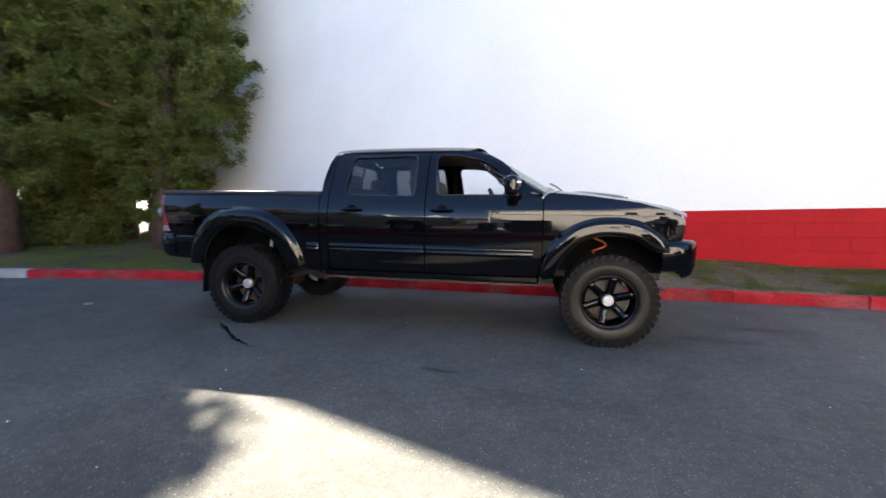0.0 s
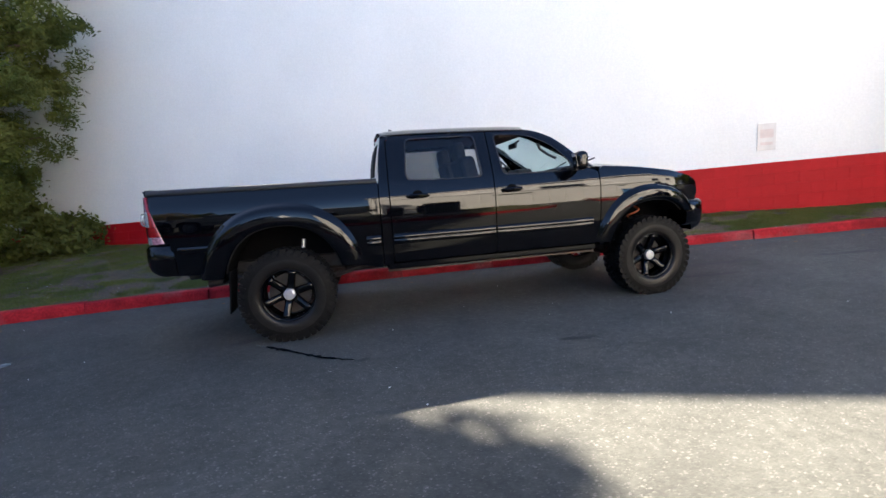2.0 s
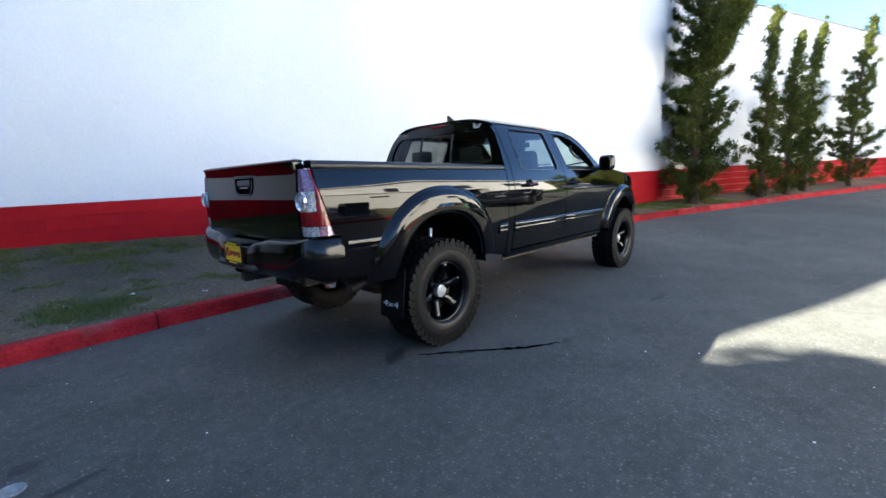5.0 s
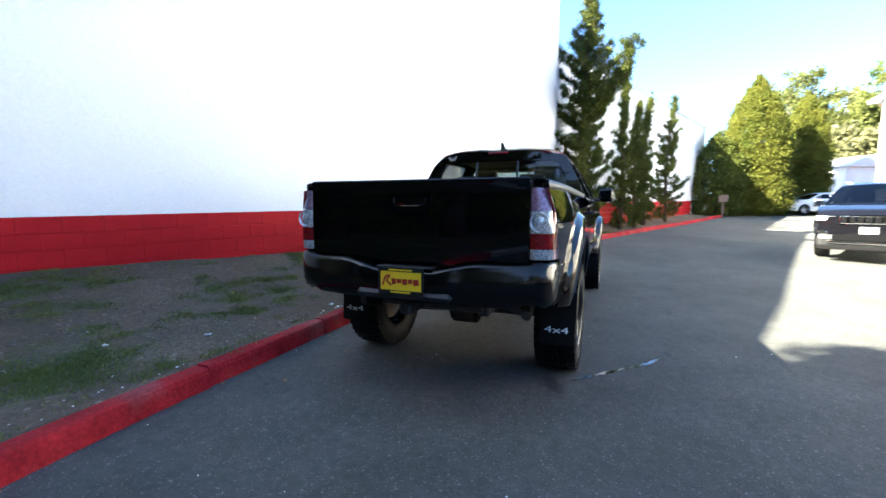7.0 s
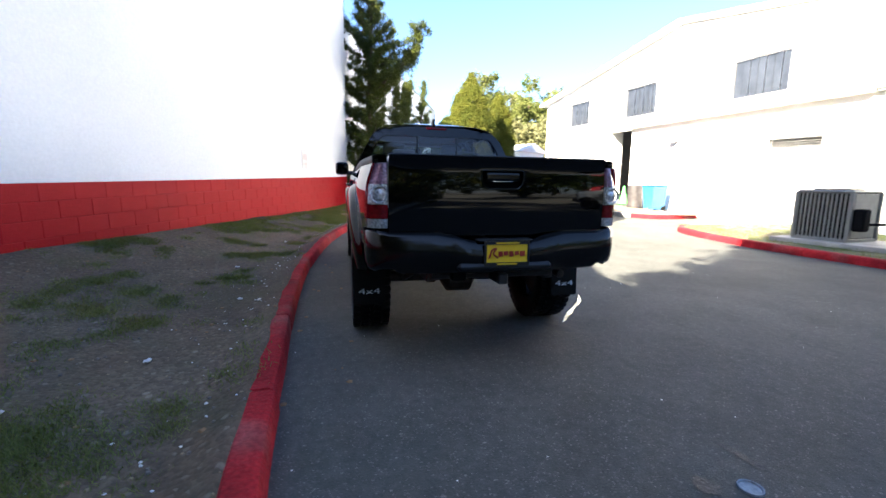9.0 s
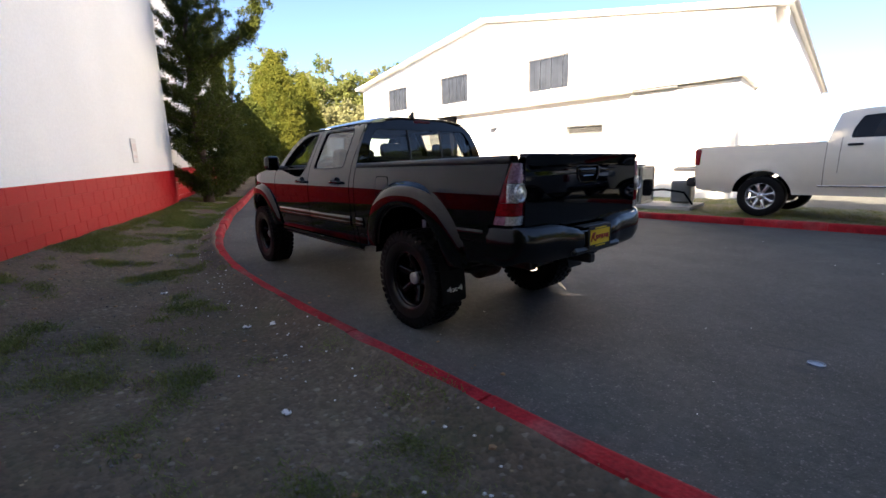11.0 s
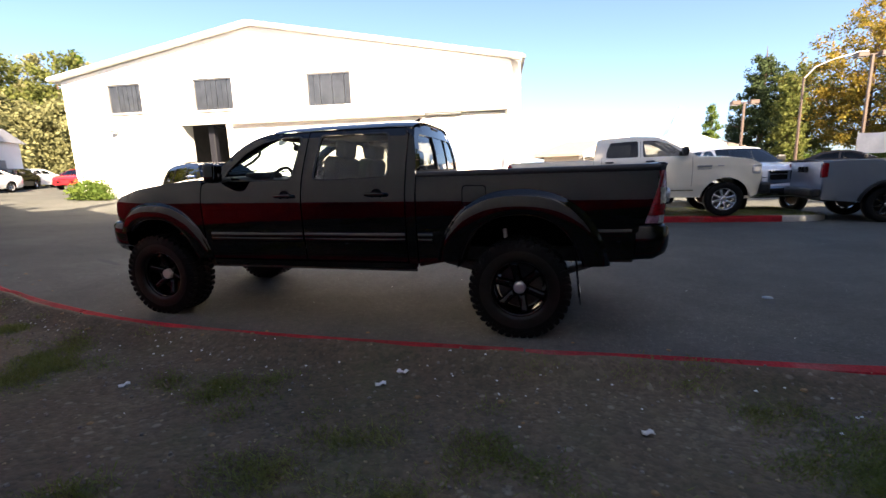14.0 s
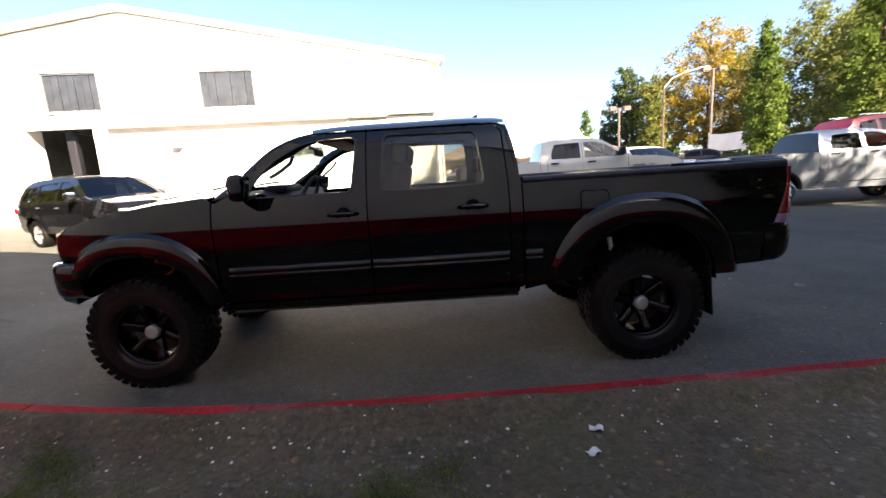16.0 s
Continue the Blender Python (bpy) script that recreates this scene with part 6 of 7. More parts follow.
def tree(name, label, x, y, z, height, profile, material, seed, clumps=500, leaves=22, leaf=0.05, clump=0.22, trunk=0.12, clear=0.3, lean=(0, 0), limbs=24, aspect=2.2,
         fill=0.75, stems=1, rough=0.3, category="tree", group="", up=0.3, tufts=0.55, rise=0.25):
    """A tree: tapered trunk, limbs, and a crown of clumps of small leaves inside an uneven outline. profile: (share of height, radius)."""
    T = thing(name, Matrix.Translation((x, y, z)), label, category, group)
    r = random.Random(seed)
    rad = table(profile)
    nz = lambda a, h: 1 + rough * noise.noise(Vector((math.cos(a) * 1.6 + seed, math.sin(a) * 1.6, h * 0.9))) * 1.6
    bm = bmesh.new()
    axis = lambda t: Vector((lean[0] * t * t + 0.05 * math.sin(t * 5 + seed), lean[1] * t * t + 0.05 * math.cos(t * 4 + seed), t * height))
    for k in range(stems):
        off = Vector((0.25 * math.cos(2.1 * k + seed), 0.25 * math.sin(2.1 * k + seed), 0)) if stems > 1 else Vector()
        pts = [axis(t) + off * (0.3 + t * 2 if stems > 1 else 1) for t in [i / 10 * (1 - 0.12 * k) for i in range(11)]]
        pts[0].z = -0.25
        add_tube(bm, pts, [trunk * (1.25 if i == 0 else 1) * (1 - 0.93 * i / 10) / (1 if stems == 1 else 1.4) for i in range(11)], 9)
    part("trunk", bm, BARK, T, "", True)
    centres, spread = [], []
    bm = bmesh.new()
    arms = []
    for i in range(limbs):
        t = clear + (0.95 - clear) * (i + r.random()) / limbs
        a = i * 2.4 + r.random()
        R = rad(t) * nz(a, t * height) * 0.9
        base = axis(t * 0.93)
        tip = axis(t) + Vector((math.cos(a) * R, math.sin(a) * R, rise * (0.05 + 1.3 * t) * R))
        arms.append((base, tip, R))
        if R > 0.15:
            add_tube(bm, [base, (base + tip) / 2 + Vector((0, 0, -0.04 * R)), tip], [trunk * 0.28 * (1 - t * 0.6), trunk * 0.18 * (1 - t * 0.6), 0.008], 5)
    part("branchwork", bm, BARK, T, "", True)
    most = max(p[1] for p in profile)
    while len(centres) < clumps:
        t = clear + (1 - clear) * r.random()
        R0 = rad(t)
        if r.random() < tufts:
            base, tip, R = arms[int(len(arms) * r.random() ** 1.15)]
            if r.random() * most > R + 0.3:
                continue
            u = 0.14 + 0.91 * r.random() ** 0.7
            centres.append(base.lerp(tip, u) + Vector((r.gauss(0, 0.3), r.gauss(0, 0.3), r.gauss(0, 0.2))) * clump)
            spread.append(clump * r.uniform(0.5, 1.0))
            continue
        if r.random() * max(p[1] for p in profile) > R0 + 0.12:
            continue
        a = r.uniform(0, 2 * math.pi)
        q = r.random() ** (1 - fill) if r.random() < 0.85 else r.random()
        R = R0 * nz(a, t * height) * q
        hole = noise.noise(Vector((math.cos(a) * 2.2 + seed * 3, math.sin(a) * 2.2, t * height * 1.1)))
        if hole < -0.33 and r.random() < 0.8:
            continue
        centres.append(axis(t) + Vector((math.cos(a) * R, math.sin(a) * R, r.uniform(-0.1, 0.1))))
        spread.append(clump * r.uniform(0.6, 1.25) * (0.55 + 0.45 * min(1, R0 / max(p[1] for p in profile))))
    V, F = leaf_cloud([tuple(c) for c in centres], spread, leaves, leaf, seed, aspect, up)
    cloud_part("crown", V, F, material, T)
    return T


def tufted_conifer(label, x, y, z, height, profile, material, seed, arms=90, clump=0.2, leaves=64, leaf=0.03, trunk=0.12, lean=(0, 0), limb=None, group="conifers along the wall"):
    """A slim conifer: branches in loose tiers, each with tight upturned tufts, gaps between them. limb: the line of one long stray branch."""
    T = thing("slim_conifer", Matrix.Translation((x, y, z)), label, "tree", group)
    r = random.Random(seed)
    rad = table(profile)
    axis = lambda t: Vector((lean[0] * t * t + 0.07 * math.sin(t * 6 + seed), lean[1] * t * t + 0.07 * math.cos(t * 5 + seed), t * height))
    part("trunk", tube([tuple(axis(i / 12) - Vector((0, 0, 0.25 if i == 0 else 0))) for i in range(13)], [trunk * (1.2 if i == 0 else 1 - 0.93 * i / 12) for i in range(13)], 9), BARK, T, "", True)
    bm, C, S = bmesh.new(), [], []
    for i in range(arms):
        t = 0.015 + 0.95 * (i + r.random() * 1.5) / arms
        a = i * 2.4 + r.gauss(0, 0.5)
        R = rad(min(1, t)) * r.uniform(0.5, 1.15) * (1 + 0.35 * noise.noise(Vector((math.cos(a), math.sin(a), t * height * 0.8 + seed))))
        base, out = axis(t * 0.97), Vector((math.cos(a), math.sin(a), 0))
        lift = r.uniform(-0.15, 0.2)
        run = [base + out * R * u + Vector((0, 0, R * (lift * u + 0.42 * u ** 3))) for u in (0, 0.35, 0.7, 1.0)]
        if R > 0.12:
            add_tube(bm, run, [trunk * 0.25 * (1 - 0.7 * t), trunk * 0.17 * (1 - 0.7 * t), 0.012, 0.006], 5)
        n = max(2, int(R / (clump * 0.8)))
        for k in range(n):
            u = 0.22 + 0.82 * (k + 0.5 * r.random()) / n
            C.append(base + out * R * u + Vector((r.gauss(0, 0.04), r.gauss(0, 0.04), R * (lift * u + 0.42 * u ** 3) + 0.03)))
            S.append(clump * r.uniform(0.65, 1.1) * (1.1 - 0.4 * u))
    for i in range(int(height * 4)):
        t = r.random() ** 1.1
        C.append(axis(t) + Vector((r.gauss(0, 0.3), r.gauss(0, 0.3), 0)) * rad(t))
        S.append(clump * 0.9 * min(1, 0.35 + rad(t)))
    if limb:
        add_tube(bm, [Vector(p) for p in limb], [0.06, 0.045, 0.03, 0.015, 0.006][:len(limb)], 6)
        line = spline(limb, 0.09)
        for k, p in enumerate(line[4:]):
            for _ in range(3):
                C.append(p + Vector((r.gauss(0, 0.1), r.gauss(0, 0.1), r.gauss(0, 0.07))))
                S.append(0.17 * (1.0 - 0.45 * k / len(line)))
    part("branchwork", bm, BARK, T, "", True, "stuff")
    V, F = leaf_cloud([tuple(c) for c in C], S, leaves, leaf, seed, 5.0, 0.5)
    cloud_part("crown", V, F, material, T)
    return T


spire = [(0.0, 0.5), (0.03, 0.85), (0.12, 1.0), (0.3, 0.95), (0.5, 0.92), (0.6, 0.82), (0.70, 0.5), (0.8, 0.27), (0.91, 0.15), (1.0, 0.03)]
sc = lambda prof, k: [(t, r * k) for t, r in prof]
vz = lambda x, y: verge_z(x, y) - 0.02
tufted_conifer("slim dark green conifer, sunlit tip, one long stray limb", 9.6, 0.0, vz(9.6, 0.0), 9.2, sc(spire, 1.08), CONIFER, 11, 150, 0.15, 130, 0.02, 0.14, (0.1, -0.1),
               [(0.0, 0.0, 3.7), (-0.6, -0.45, 4.05), (-1.25, -0.85, 4.3), (-1.85, -1.1, 4.65), (-2.2, -1.2, 5.2)])
for x, y, h, sd, w in ((12.3, -1.15, 5.9, 21, 0.52), (13.6, -1.65, 5.2, 28, 0.6), (14.9, -2.05, 5.6, 22, 0.62), (17.9, -3.2, 6.2, 23, 0.8)):
    tufted_conifer("slim green conifer with several leaders by the wall", x, y, vz(x, y), h, sc(spire, w), CONIFER, sd, 70, 0.14, 100, 0.021, 0.09, (0.25, -0.15))
column = [(0.0, 0.85), (0.08, 1.0), (0.3, 1.0), (0.5, 0.92), (0.68, 0.74), (0.82, 0.48), (0.93, 0.2), (1.0, 0.03)]
cone = [(0.0, 0.8), (0.08, 1.0), (0.3, 0.95), (0.55, 0.75), (0.8, 0.38), (1.0, 0.04)]
GC = "broad dense golden cypress, sunlit above and shaded at its foot"
tree("golden_cypress", GC, 29.3, -9.25, land(29.3, -9.25), 9.0, sc(column, 2.1), GOLDEN, 31, 3000, 40, 0.06, 0.3, 0.2, 0.01, (0, 0), 20, 2.2, 0.85, 1, 0.1, group="cypresses", tufts=0.03, up=1.2)
tree("golden_cypress", GC, 32.8, -13.0, land(32.8, -13.0), 8.4, sc(column, 1.55), GOLDEN, 32, 2000, 40, 0.06, 0.3, 0.2, 0.01, (0, 0), 20, 2.2, 0.85, 1, 0.1, group="cypresses", tufts=0.03, up=1.2)
tree("golden_cypress", "dark shaded cypress beside the white wing", 28.0, -7.0, land(28.0, -7.0), 5.4, sc(column, 1.7), CONIFER, 33, 900, 40, 0.07, 0.3, 0.15, 0.01, (0, 0), 14, 2.2, 0.9, 1, 0.12, group="cypresses", tufts=0.03, up=1.2)
# big old conifers at the near end of the wall
bigp = [(0.0, 0.2), (0.1, 0.55), (0.16, 0.85), (0.3, 1.0), (0.6, 0.95), (0.8, 0.72), (0.93, 0.4), (1.0, 0.1)]
BIG = "tall shaggy evergreen with reddish trunk by the white wall"
tree("evergreen_tree", BIG, -8.2, 4.7, 0.3, 13.5, sc(bigp, 1.95), CEDAR, 41, 3600, 60, 0.036, 0.17, 0.3, 0.04, (0, 0), 90, 3.6, 0.7, 1, 0.35, group="evergreens at the wall's end", tufts=0.7)
tree("evergreen_tree", BIG, -11.2, 3.0, 0.3, 15.0, sc(bigp, 2.3), CEDAR, 42, 2500, 54, 0.042, 0.19, 0.34, 0.1, (0, 0), 80, 3.4, 0.7, 1, 0.35, group="evergreens at the wall's end", tufts=0.7)
tree("evergreen_tree", BIG, -12.4, 8.6, 0.3, 17.0, sc(bigp, 3.0), CEDAR, 43, 1500, 40, 0.10, 0.42, 0.36, 0.1, (0, 0), 36, 2.2, 0.7, 1, 0.3, group="evergreens at the wall's end")
# added behind the other evergreens to thicken their cast shadow
tree("evergreen_tree", BIG, -11.0, 6.0, 0.3, 15.5, sc(bigp, 2.1), CEDAR, 47, 1300, 40, 0.09, 0.34, 0.3, 0.1, (0, 0), 40, 2.2, 0.7, 1, 0.3, group="evergreens at the wall's end")
tree("evergreen_tree", BIG, -17.0, 4.5, 0.3, 15.0, sc(bigp, 3.2), CEDAR, 44, 650, 34, 0.11, 0.45, 0.36, 0.1, (0, 0), 36, 2.2, 0.7, 1, 0.3, group="evergreens at the wall's end")
# added to close a sunlit gap over the island and cream truck
tree("evergreen_tree", BIG, -14.6, 4.6, 0.3, 16.0, sc(bigp, 2.6), CEDAR, 48, 1300, 40, 0.1, 0.36, 0.32, 0.1, (0, 0), 40, 2.2, 0.7, 1, 0.3, group="evergreens at the wall's end")
tree("evergreen_tree", BIG, -18.5, 10.0, 0.3, 16.0, sc(bigp, 3.4), CEDAR, 45, 600, 34, 0.12, 0.5, 0.36, 0.08, (0, 0), 30, 2.2, 0.7, 1, 0.3, group="evergreens at the wall's end")
tree("evergreen_tree", BIG, -22.0, 1.5, 0.0, 15.0, sc(bigp, 3.4), CEDAR, 46, 550, 34, 0.13, 0.5, 0.36, 0.1, (0, 0), 30, 2.2, 0.7, 1, 0.3, group="evergreens at the wall's end")
for k, (x, y, s0) in enumerate(((-8.2, 6.1, 51), (-10.6, 4.8, 52), (-7.6, 6.5, 53), (-13.8, 2.2, 54))):
    tree("evergreen_shrub", "low dark evergreen shrub under the old trees", x, y, 0.36, 1.25 if k != 2 else 0.8, [(0, 0.5), (0.3, 0.75), (0.7, 0.6), (1, 0.2)], CEDAR, s0, 110, 30, 0.06, 0.2, 0.03, 0.05, (0, 0), 10, 2.2, 0.6, 1, 0.3, "shrub")
# trees behind the car lot
colp = [(0.0, 0.35), (0.12, 0.8), (0.4, 1.0), (0.7, 0.8), (0.9, 0.4), (1.0, 0.08)]
rnd = [(0.0, 0.3), (0.15, 0.75), (0.4, 1.0), (0.65, 0.95), (0.85, 0.62), (1.0, 0.15)]
tree("columnar_tree", "narrow green hornbeam with a bare trunk foot", -16.6, -17.9, land(-16.6, -17.9), 7.2, sc(colp, 0.85), GREEN, 61, 420, 36, 0.09, 0.25, 0.12, 0.17, (0, 0), 24, 1.6, 0.6, 1, 0.2, group="columnar trees")
tree("columnar_tree", "narrow shaded hornbeam beside the car lot", -17.6, -13.3, land(-17.6, -13.3), 8.2, sc(colp, 1.25), GREEN, 62, 420, 36, 0.09, 0.3, 0.14, 0.15, (0, 0), 24, 1.6, 0.6, 1, 0.2, group="columnar trees")
# lighter maple leaf here: the sunlight on this hornbeam is put into its colour
tree("columnar_tree", "narrow sunlit hornbeam beyond the lot", -18.2, -32.0, land(-18.2, -32.0), 7.2, sc(colp, 1.05), MAPLE, 63, 260, 30, 0.13, 0.32, 0.12, 0.12, (0, 0), 16, 1.6, 0.6, 1, 0.2, group="columnar trees")
tree("columnar_tree", "narrow sunlit hornbeam far off", -19.2, -51.0, land(-19.2, -51.0), 7.8, sc(colp, 1.0), GREEN, 64, 200, 26, 0.14, 0.32, 0.12, 0.12, (0, 0), 14, 1.6, 0.6, 1, 0.2, group="columnar trees")
tree("fir_tree", "tall dark fir behind the car lot", -20.8, -43.0, land(-20, -42), 11.5, sc(cone, 3.4), DARK_FIR, 65, 800, 32, 0.12, 0.42, 0.3, 0.1, (0, 0), 70, 2.6, 0.55, 1, 0.4, tufts=0.9, rise=-0.1)
for k, (x, y, h, w, mt, sd) in enumerate(((-24.3, -34.8, 12.3, 4.3, AUTUMN, 71), (-28.2, -36.0, 10.5, 4.2, MAPLE, 72), (-28.4, -28.6, 11.5, 4.0, MAPLE, 73), (-31.5, -25.0, 11.8, 4.0, GREEN, 74), (-26.0, -22.4, 9.0, 3.2, MAPLE, 75), (-33, -19, 11, 4.2, GREEN, 76), (-23.5, -41.5, 9.5, 3.2, MAPLE, 77), (-35, -31, 12.5, 4.6, AUTUMN, 78))):
    tree("maple_tree", "broad maple turning from green to orange" if mt is not GREEN else "broad leafy green maple tree", x, y, land(x, y), h, sc(rnd, w), mt, sd, 720, 30, 0.125, 0.48, 0.22, 0.18, (0, 0), 40, 1.5, 0.6, 1, 0.35, group="maples")
# wooded rise beyond the drive
r = random.Random(9)
for k in range(30):
    back = k >= 13
    a = radians(-19.0 - 20 * (k % 13) / 12 + r.uniform(-0.7, 0.7)) if not back else radians(-17.5 - 23 * (k - 13) / 16 + r.uniform(-0.6, 0.6))
    d = r.uniform(55, 60) if not back else r.uniform(74, 84)
    x, y = -5 + d * math.cos(a), 1 + d * math.sin(a)
    con = back and r.random() < 0.35
    h = r.uniform(6.5, 8.5) if not back else r.uniform(17.5, 21) if con else r.uniform(15.5, 19)
    tree("hillside_tree", "tall green conifer on the wooded rise" if con else "sunlit leafy tree on the wooded rise" if back else "sunlit yellowing shrub-like tree on the wooded rise", x, y, land(x, y) - 0.1, h,
         sc(cone, 3.0) if con else sc(rnd, 4.6 if back else 4.0), GREEN if con else (MAPLE if back and r.random() < 0.6 else HILL), 100 + k, 330, 28, 0.24, 0.75, 0.25, 0.04, (0, 0), 10, 1.6, 0.6, 1, 0.35, group="wooded rise")
for k in range(9):
    a = radians(-128 - 5.5 * k)
    x, y = -2 + 62 * math.cos(a), 3 + 62 * math.sin(a)
    if k > 2:
        tree("hillside_tree", "leafy tree closing the far side of the lot", x, y, land(x, y), r.uniform(8, 12), sc(rnd, 4.2), GREEN if k % 2 else MAPLE, 140 + k, 240, 28, 0.24, 0.7, 0.25, 0.1, (0, 0), 10, 1.6, 0.6, 1, 0.35, group="trees round the lot")
# added trees, mostly out of view, that darken reflections in the pickup's tail
for k, (x, y) in enumerate(((-30, -12), (-34, -4), (-30, 8), (-36, 14), (-26, 16))):
    tree("evergreen_tree", "tall evergreen added on the street side for dark reflections", x, y, 0.2, r.uniform(12, 15), sc(bigp, 3.6), CEDAR, 160 + k, 420, 30, 0.2, 0.6, 0.35, 0.08, (0, 0), 14, 2.2, 0.7, 1, 0.3, group="evergreens by the street")

for k, (x, y, h) in enumerate(((-21, -31.5, 1.5), (-22.3, -28.8, 1.4), (-23, -26.2, 1.6), (-23.5, -23.2, 1.5), (-23.8, -20.0, 1.5), (-22.5, -17.2, 1.4), (-19.8, -33.5, 1.3))):
    tree("hedge_shrub", "rounded green shrub in a row behind the car lot", x, y, land(x, y), h, [(0, 1.3), (0.4, 1.7), (0.8, 1.2), (1, 0.4)], GREEN, 180 + k, 220, 30, 0.09, 0.32, 0.04, 0.05, (0, 0), 10, 1.6, 0.7, 1, 0.25, "shrub", "shrubs behind the lot")
for k, (x, y, h) in enumerate(((-13.5, 6.5, 2.4), (-15.5, 3.4, 2.2), (-17.5, 0.8, 2.2), (-19.5, -1.8, 2.0), (-12.0, 5.0, 1.6), (-20.5, 3.0, 2.6))):
    tree("evergreen_shrub", "dense dark evergreen shrub under the old trees", x, y, 0.15, h, [(0, 1.2), (0.4, 1.6), (0.8, 1.1), (1, 0.3)], CEDAR, 190 + k, 240, 30, 0.09, 0.34, 0.05, 0.03, (0, 0), 10, 2.0, 0.7, 1, 0.3, "shrub", "evergreen shrubs")
tree("evergreen_shrub", "small green shrub by the workshop corner", 19.0, -11.2, land(19.0, -11.2), 0.8, [(0, 0.7), (0.5, 0.85), (1, 0.25)], GREEN, 199, 130, 30, 0.07, 0.25, 0.03, 0.05, (0, 0), 8, 1.8, 0.7, 1, 0.25, "shrub")

# ---- lot fittings ----
TAUPE = mat("taupe_paint", (0.065, 0.042, 0.032), 0.5, vary=0.1)
for x, y, h, sd in ((-19.5, -26.6, 6.85, 1), (-14.7, -30.4, 5.1, 2)):
    L = thing("lot_lamp", Matrix.Translation((x, y, land(x, y))), "brown twin-head car lot lamp on a square pole", "street lamp", "lot lamps")
    part("pole", box((0, 0, h / 2 - 0.1), (0.14, 0.14, h + 0.2), 0.02), TAUPE, L)
    part("cross_arm", box((0, 0, h), (1.1, 0.08, 0.08), 0.02), TAUPE, L)
    for s in (1, -1):
        hd = part("lamp_head", box((s * 0.55, 0, h), (0.55, 0.5, 0.3), 0.04), TAUPE, L)
        part("lamp_glass", box((s * 0.55, 0, h - 0.16), (0.45, 0.4, 0.02)), CLEAR_LENS, hd)
L = thing("street_lamp", Matrix.Translation((-17.2, -28.6, land(-17.2, -28.6))), "tall grey street lamp with a curved arm", "street lamp")
part("pole", tube([(0, 0, -0.2), (0, 0, 3), (0, 0, 6.2)], [0.1, 0.08, 0.06], 10), TAUPE, L)
part("arm", tube([(0, 0, 6.1), (-0.4, 0.3, 6.7), (-1.1, 0.9, 7.0), (-1.9, 1.4, 7.1)], 0.04, 8), STUCCO, L)
part("lamp_head", box((-2.05, 1.5, 7.1), (0.55, 0.26, 0.12), 0.04, Matrix.Rotation(2.5, 3, "Z")), STUCCO, L)
bn = thing("banner", Matrix.Identity(4), "plain white cloth banner tied between posts", "banner")
e0, e1 = Vector((-18.4, -25.0, 0)), Vector((-18.9, -21.9, 0))
secs = []
for j in range(5):
    row = []
    for i in range(13):
        t = i / 12
        p = e0.lerp(e1, t)
        row.append((p.x + 0.05 * math.sin(t * 14 + j), p.y + 0.05 * math.cos(t * 11), 2.95 - 0.05 * math.sin(t * 3.14) * 2 - 1.05 * j / 4))
    secs.append(row)
part("cloth", loft(secs), mat("banner_cloth", (0.7, 0.68, 0.68), 0.8, vary=0.05), bn)
for p in (e0, e1):
    part("post", tube([(p.x, p.y, land(p.x, p.y) - 0.1), (p.x, p.y, 3.05)], 0.03, 8), GREY_METAL, bn)
# low shop far behind the cream truck
ls = thing("low_shop", Matrix.Translation((-9.5, -44, land(-9.5, -44))) @ Matrix.Rotation(-0.1, 4, "Z"), "long low shop with a brown roof, far off", "building", kind="structure")
part("shop_wall", box((0, 0, 1.4), (16, 8, 2.8), 0.05), mat("tan_wall", (0.42, 0.36, 0.3), 0.8, vary=0.08), ls)
part("shop_roof", loft([[(-9, -5, 2.7), (9, -5, 2.7), (9, 5, 2.7), (-9, 5, 2.7)], [(-9, -5, 2.95), (9, -5, 2.95), (9, 5, 2.95), (-9, 5, 2.95)], [(-6, -1, 4.3), (6, -1, 4.3), (6, 1, 4.3), (-6, 1, 4.3)]], True, False), mat("brown_roof", (0.2, 0.16, 0.13), 0.8, vary=0.15), ls)
for i in range(6):
    part("shop_window", box((-6.5 + 2.6 * i, 4.02, 1.5), (1.7, 0.06, 1.2), 0.02), WPANE, ls)
hs = thing("small_house", Matrix.Translation((38.5, -17.0, land(38, -17))) @ Matrix.Rotation(0.5, 4, "Z"), "small white shed with a low roof, far down the drive", "building", kind="structure")
part("house_wall", box((0, 0, 1.6), (5, 4, 3.4), 0.03), STUCCO, hs)
part("house_roof", loft([[(-2.8, -2.3, 3.3), (2.8, -2.3, 3.3), (2.8, 2.3, 3.3), (-2.8, 2.3, 3.3)], [(-2.8, -0.05, 4.2), (2.8, -0.05, 4.2), (2.8, 0.05, 4.2), (-2.8, 0.05, 4.2)]], True, False), ROOF, hs)
part("house_door", box((-2.52, 0.3, 1.0), (0.06, 0.9, 2.0), 0.01), GREY_METAL, hs)
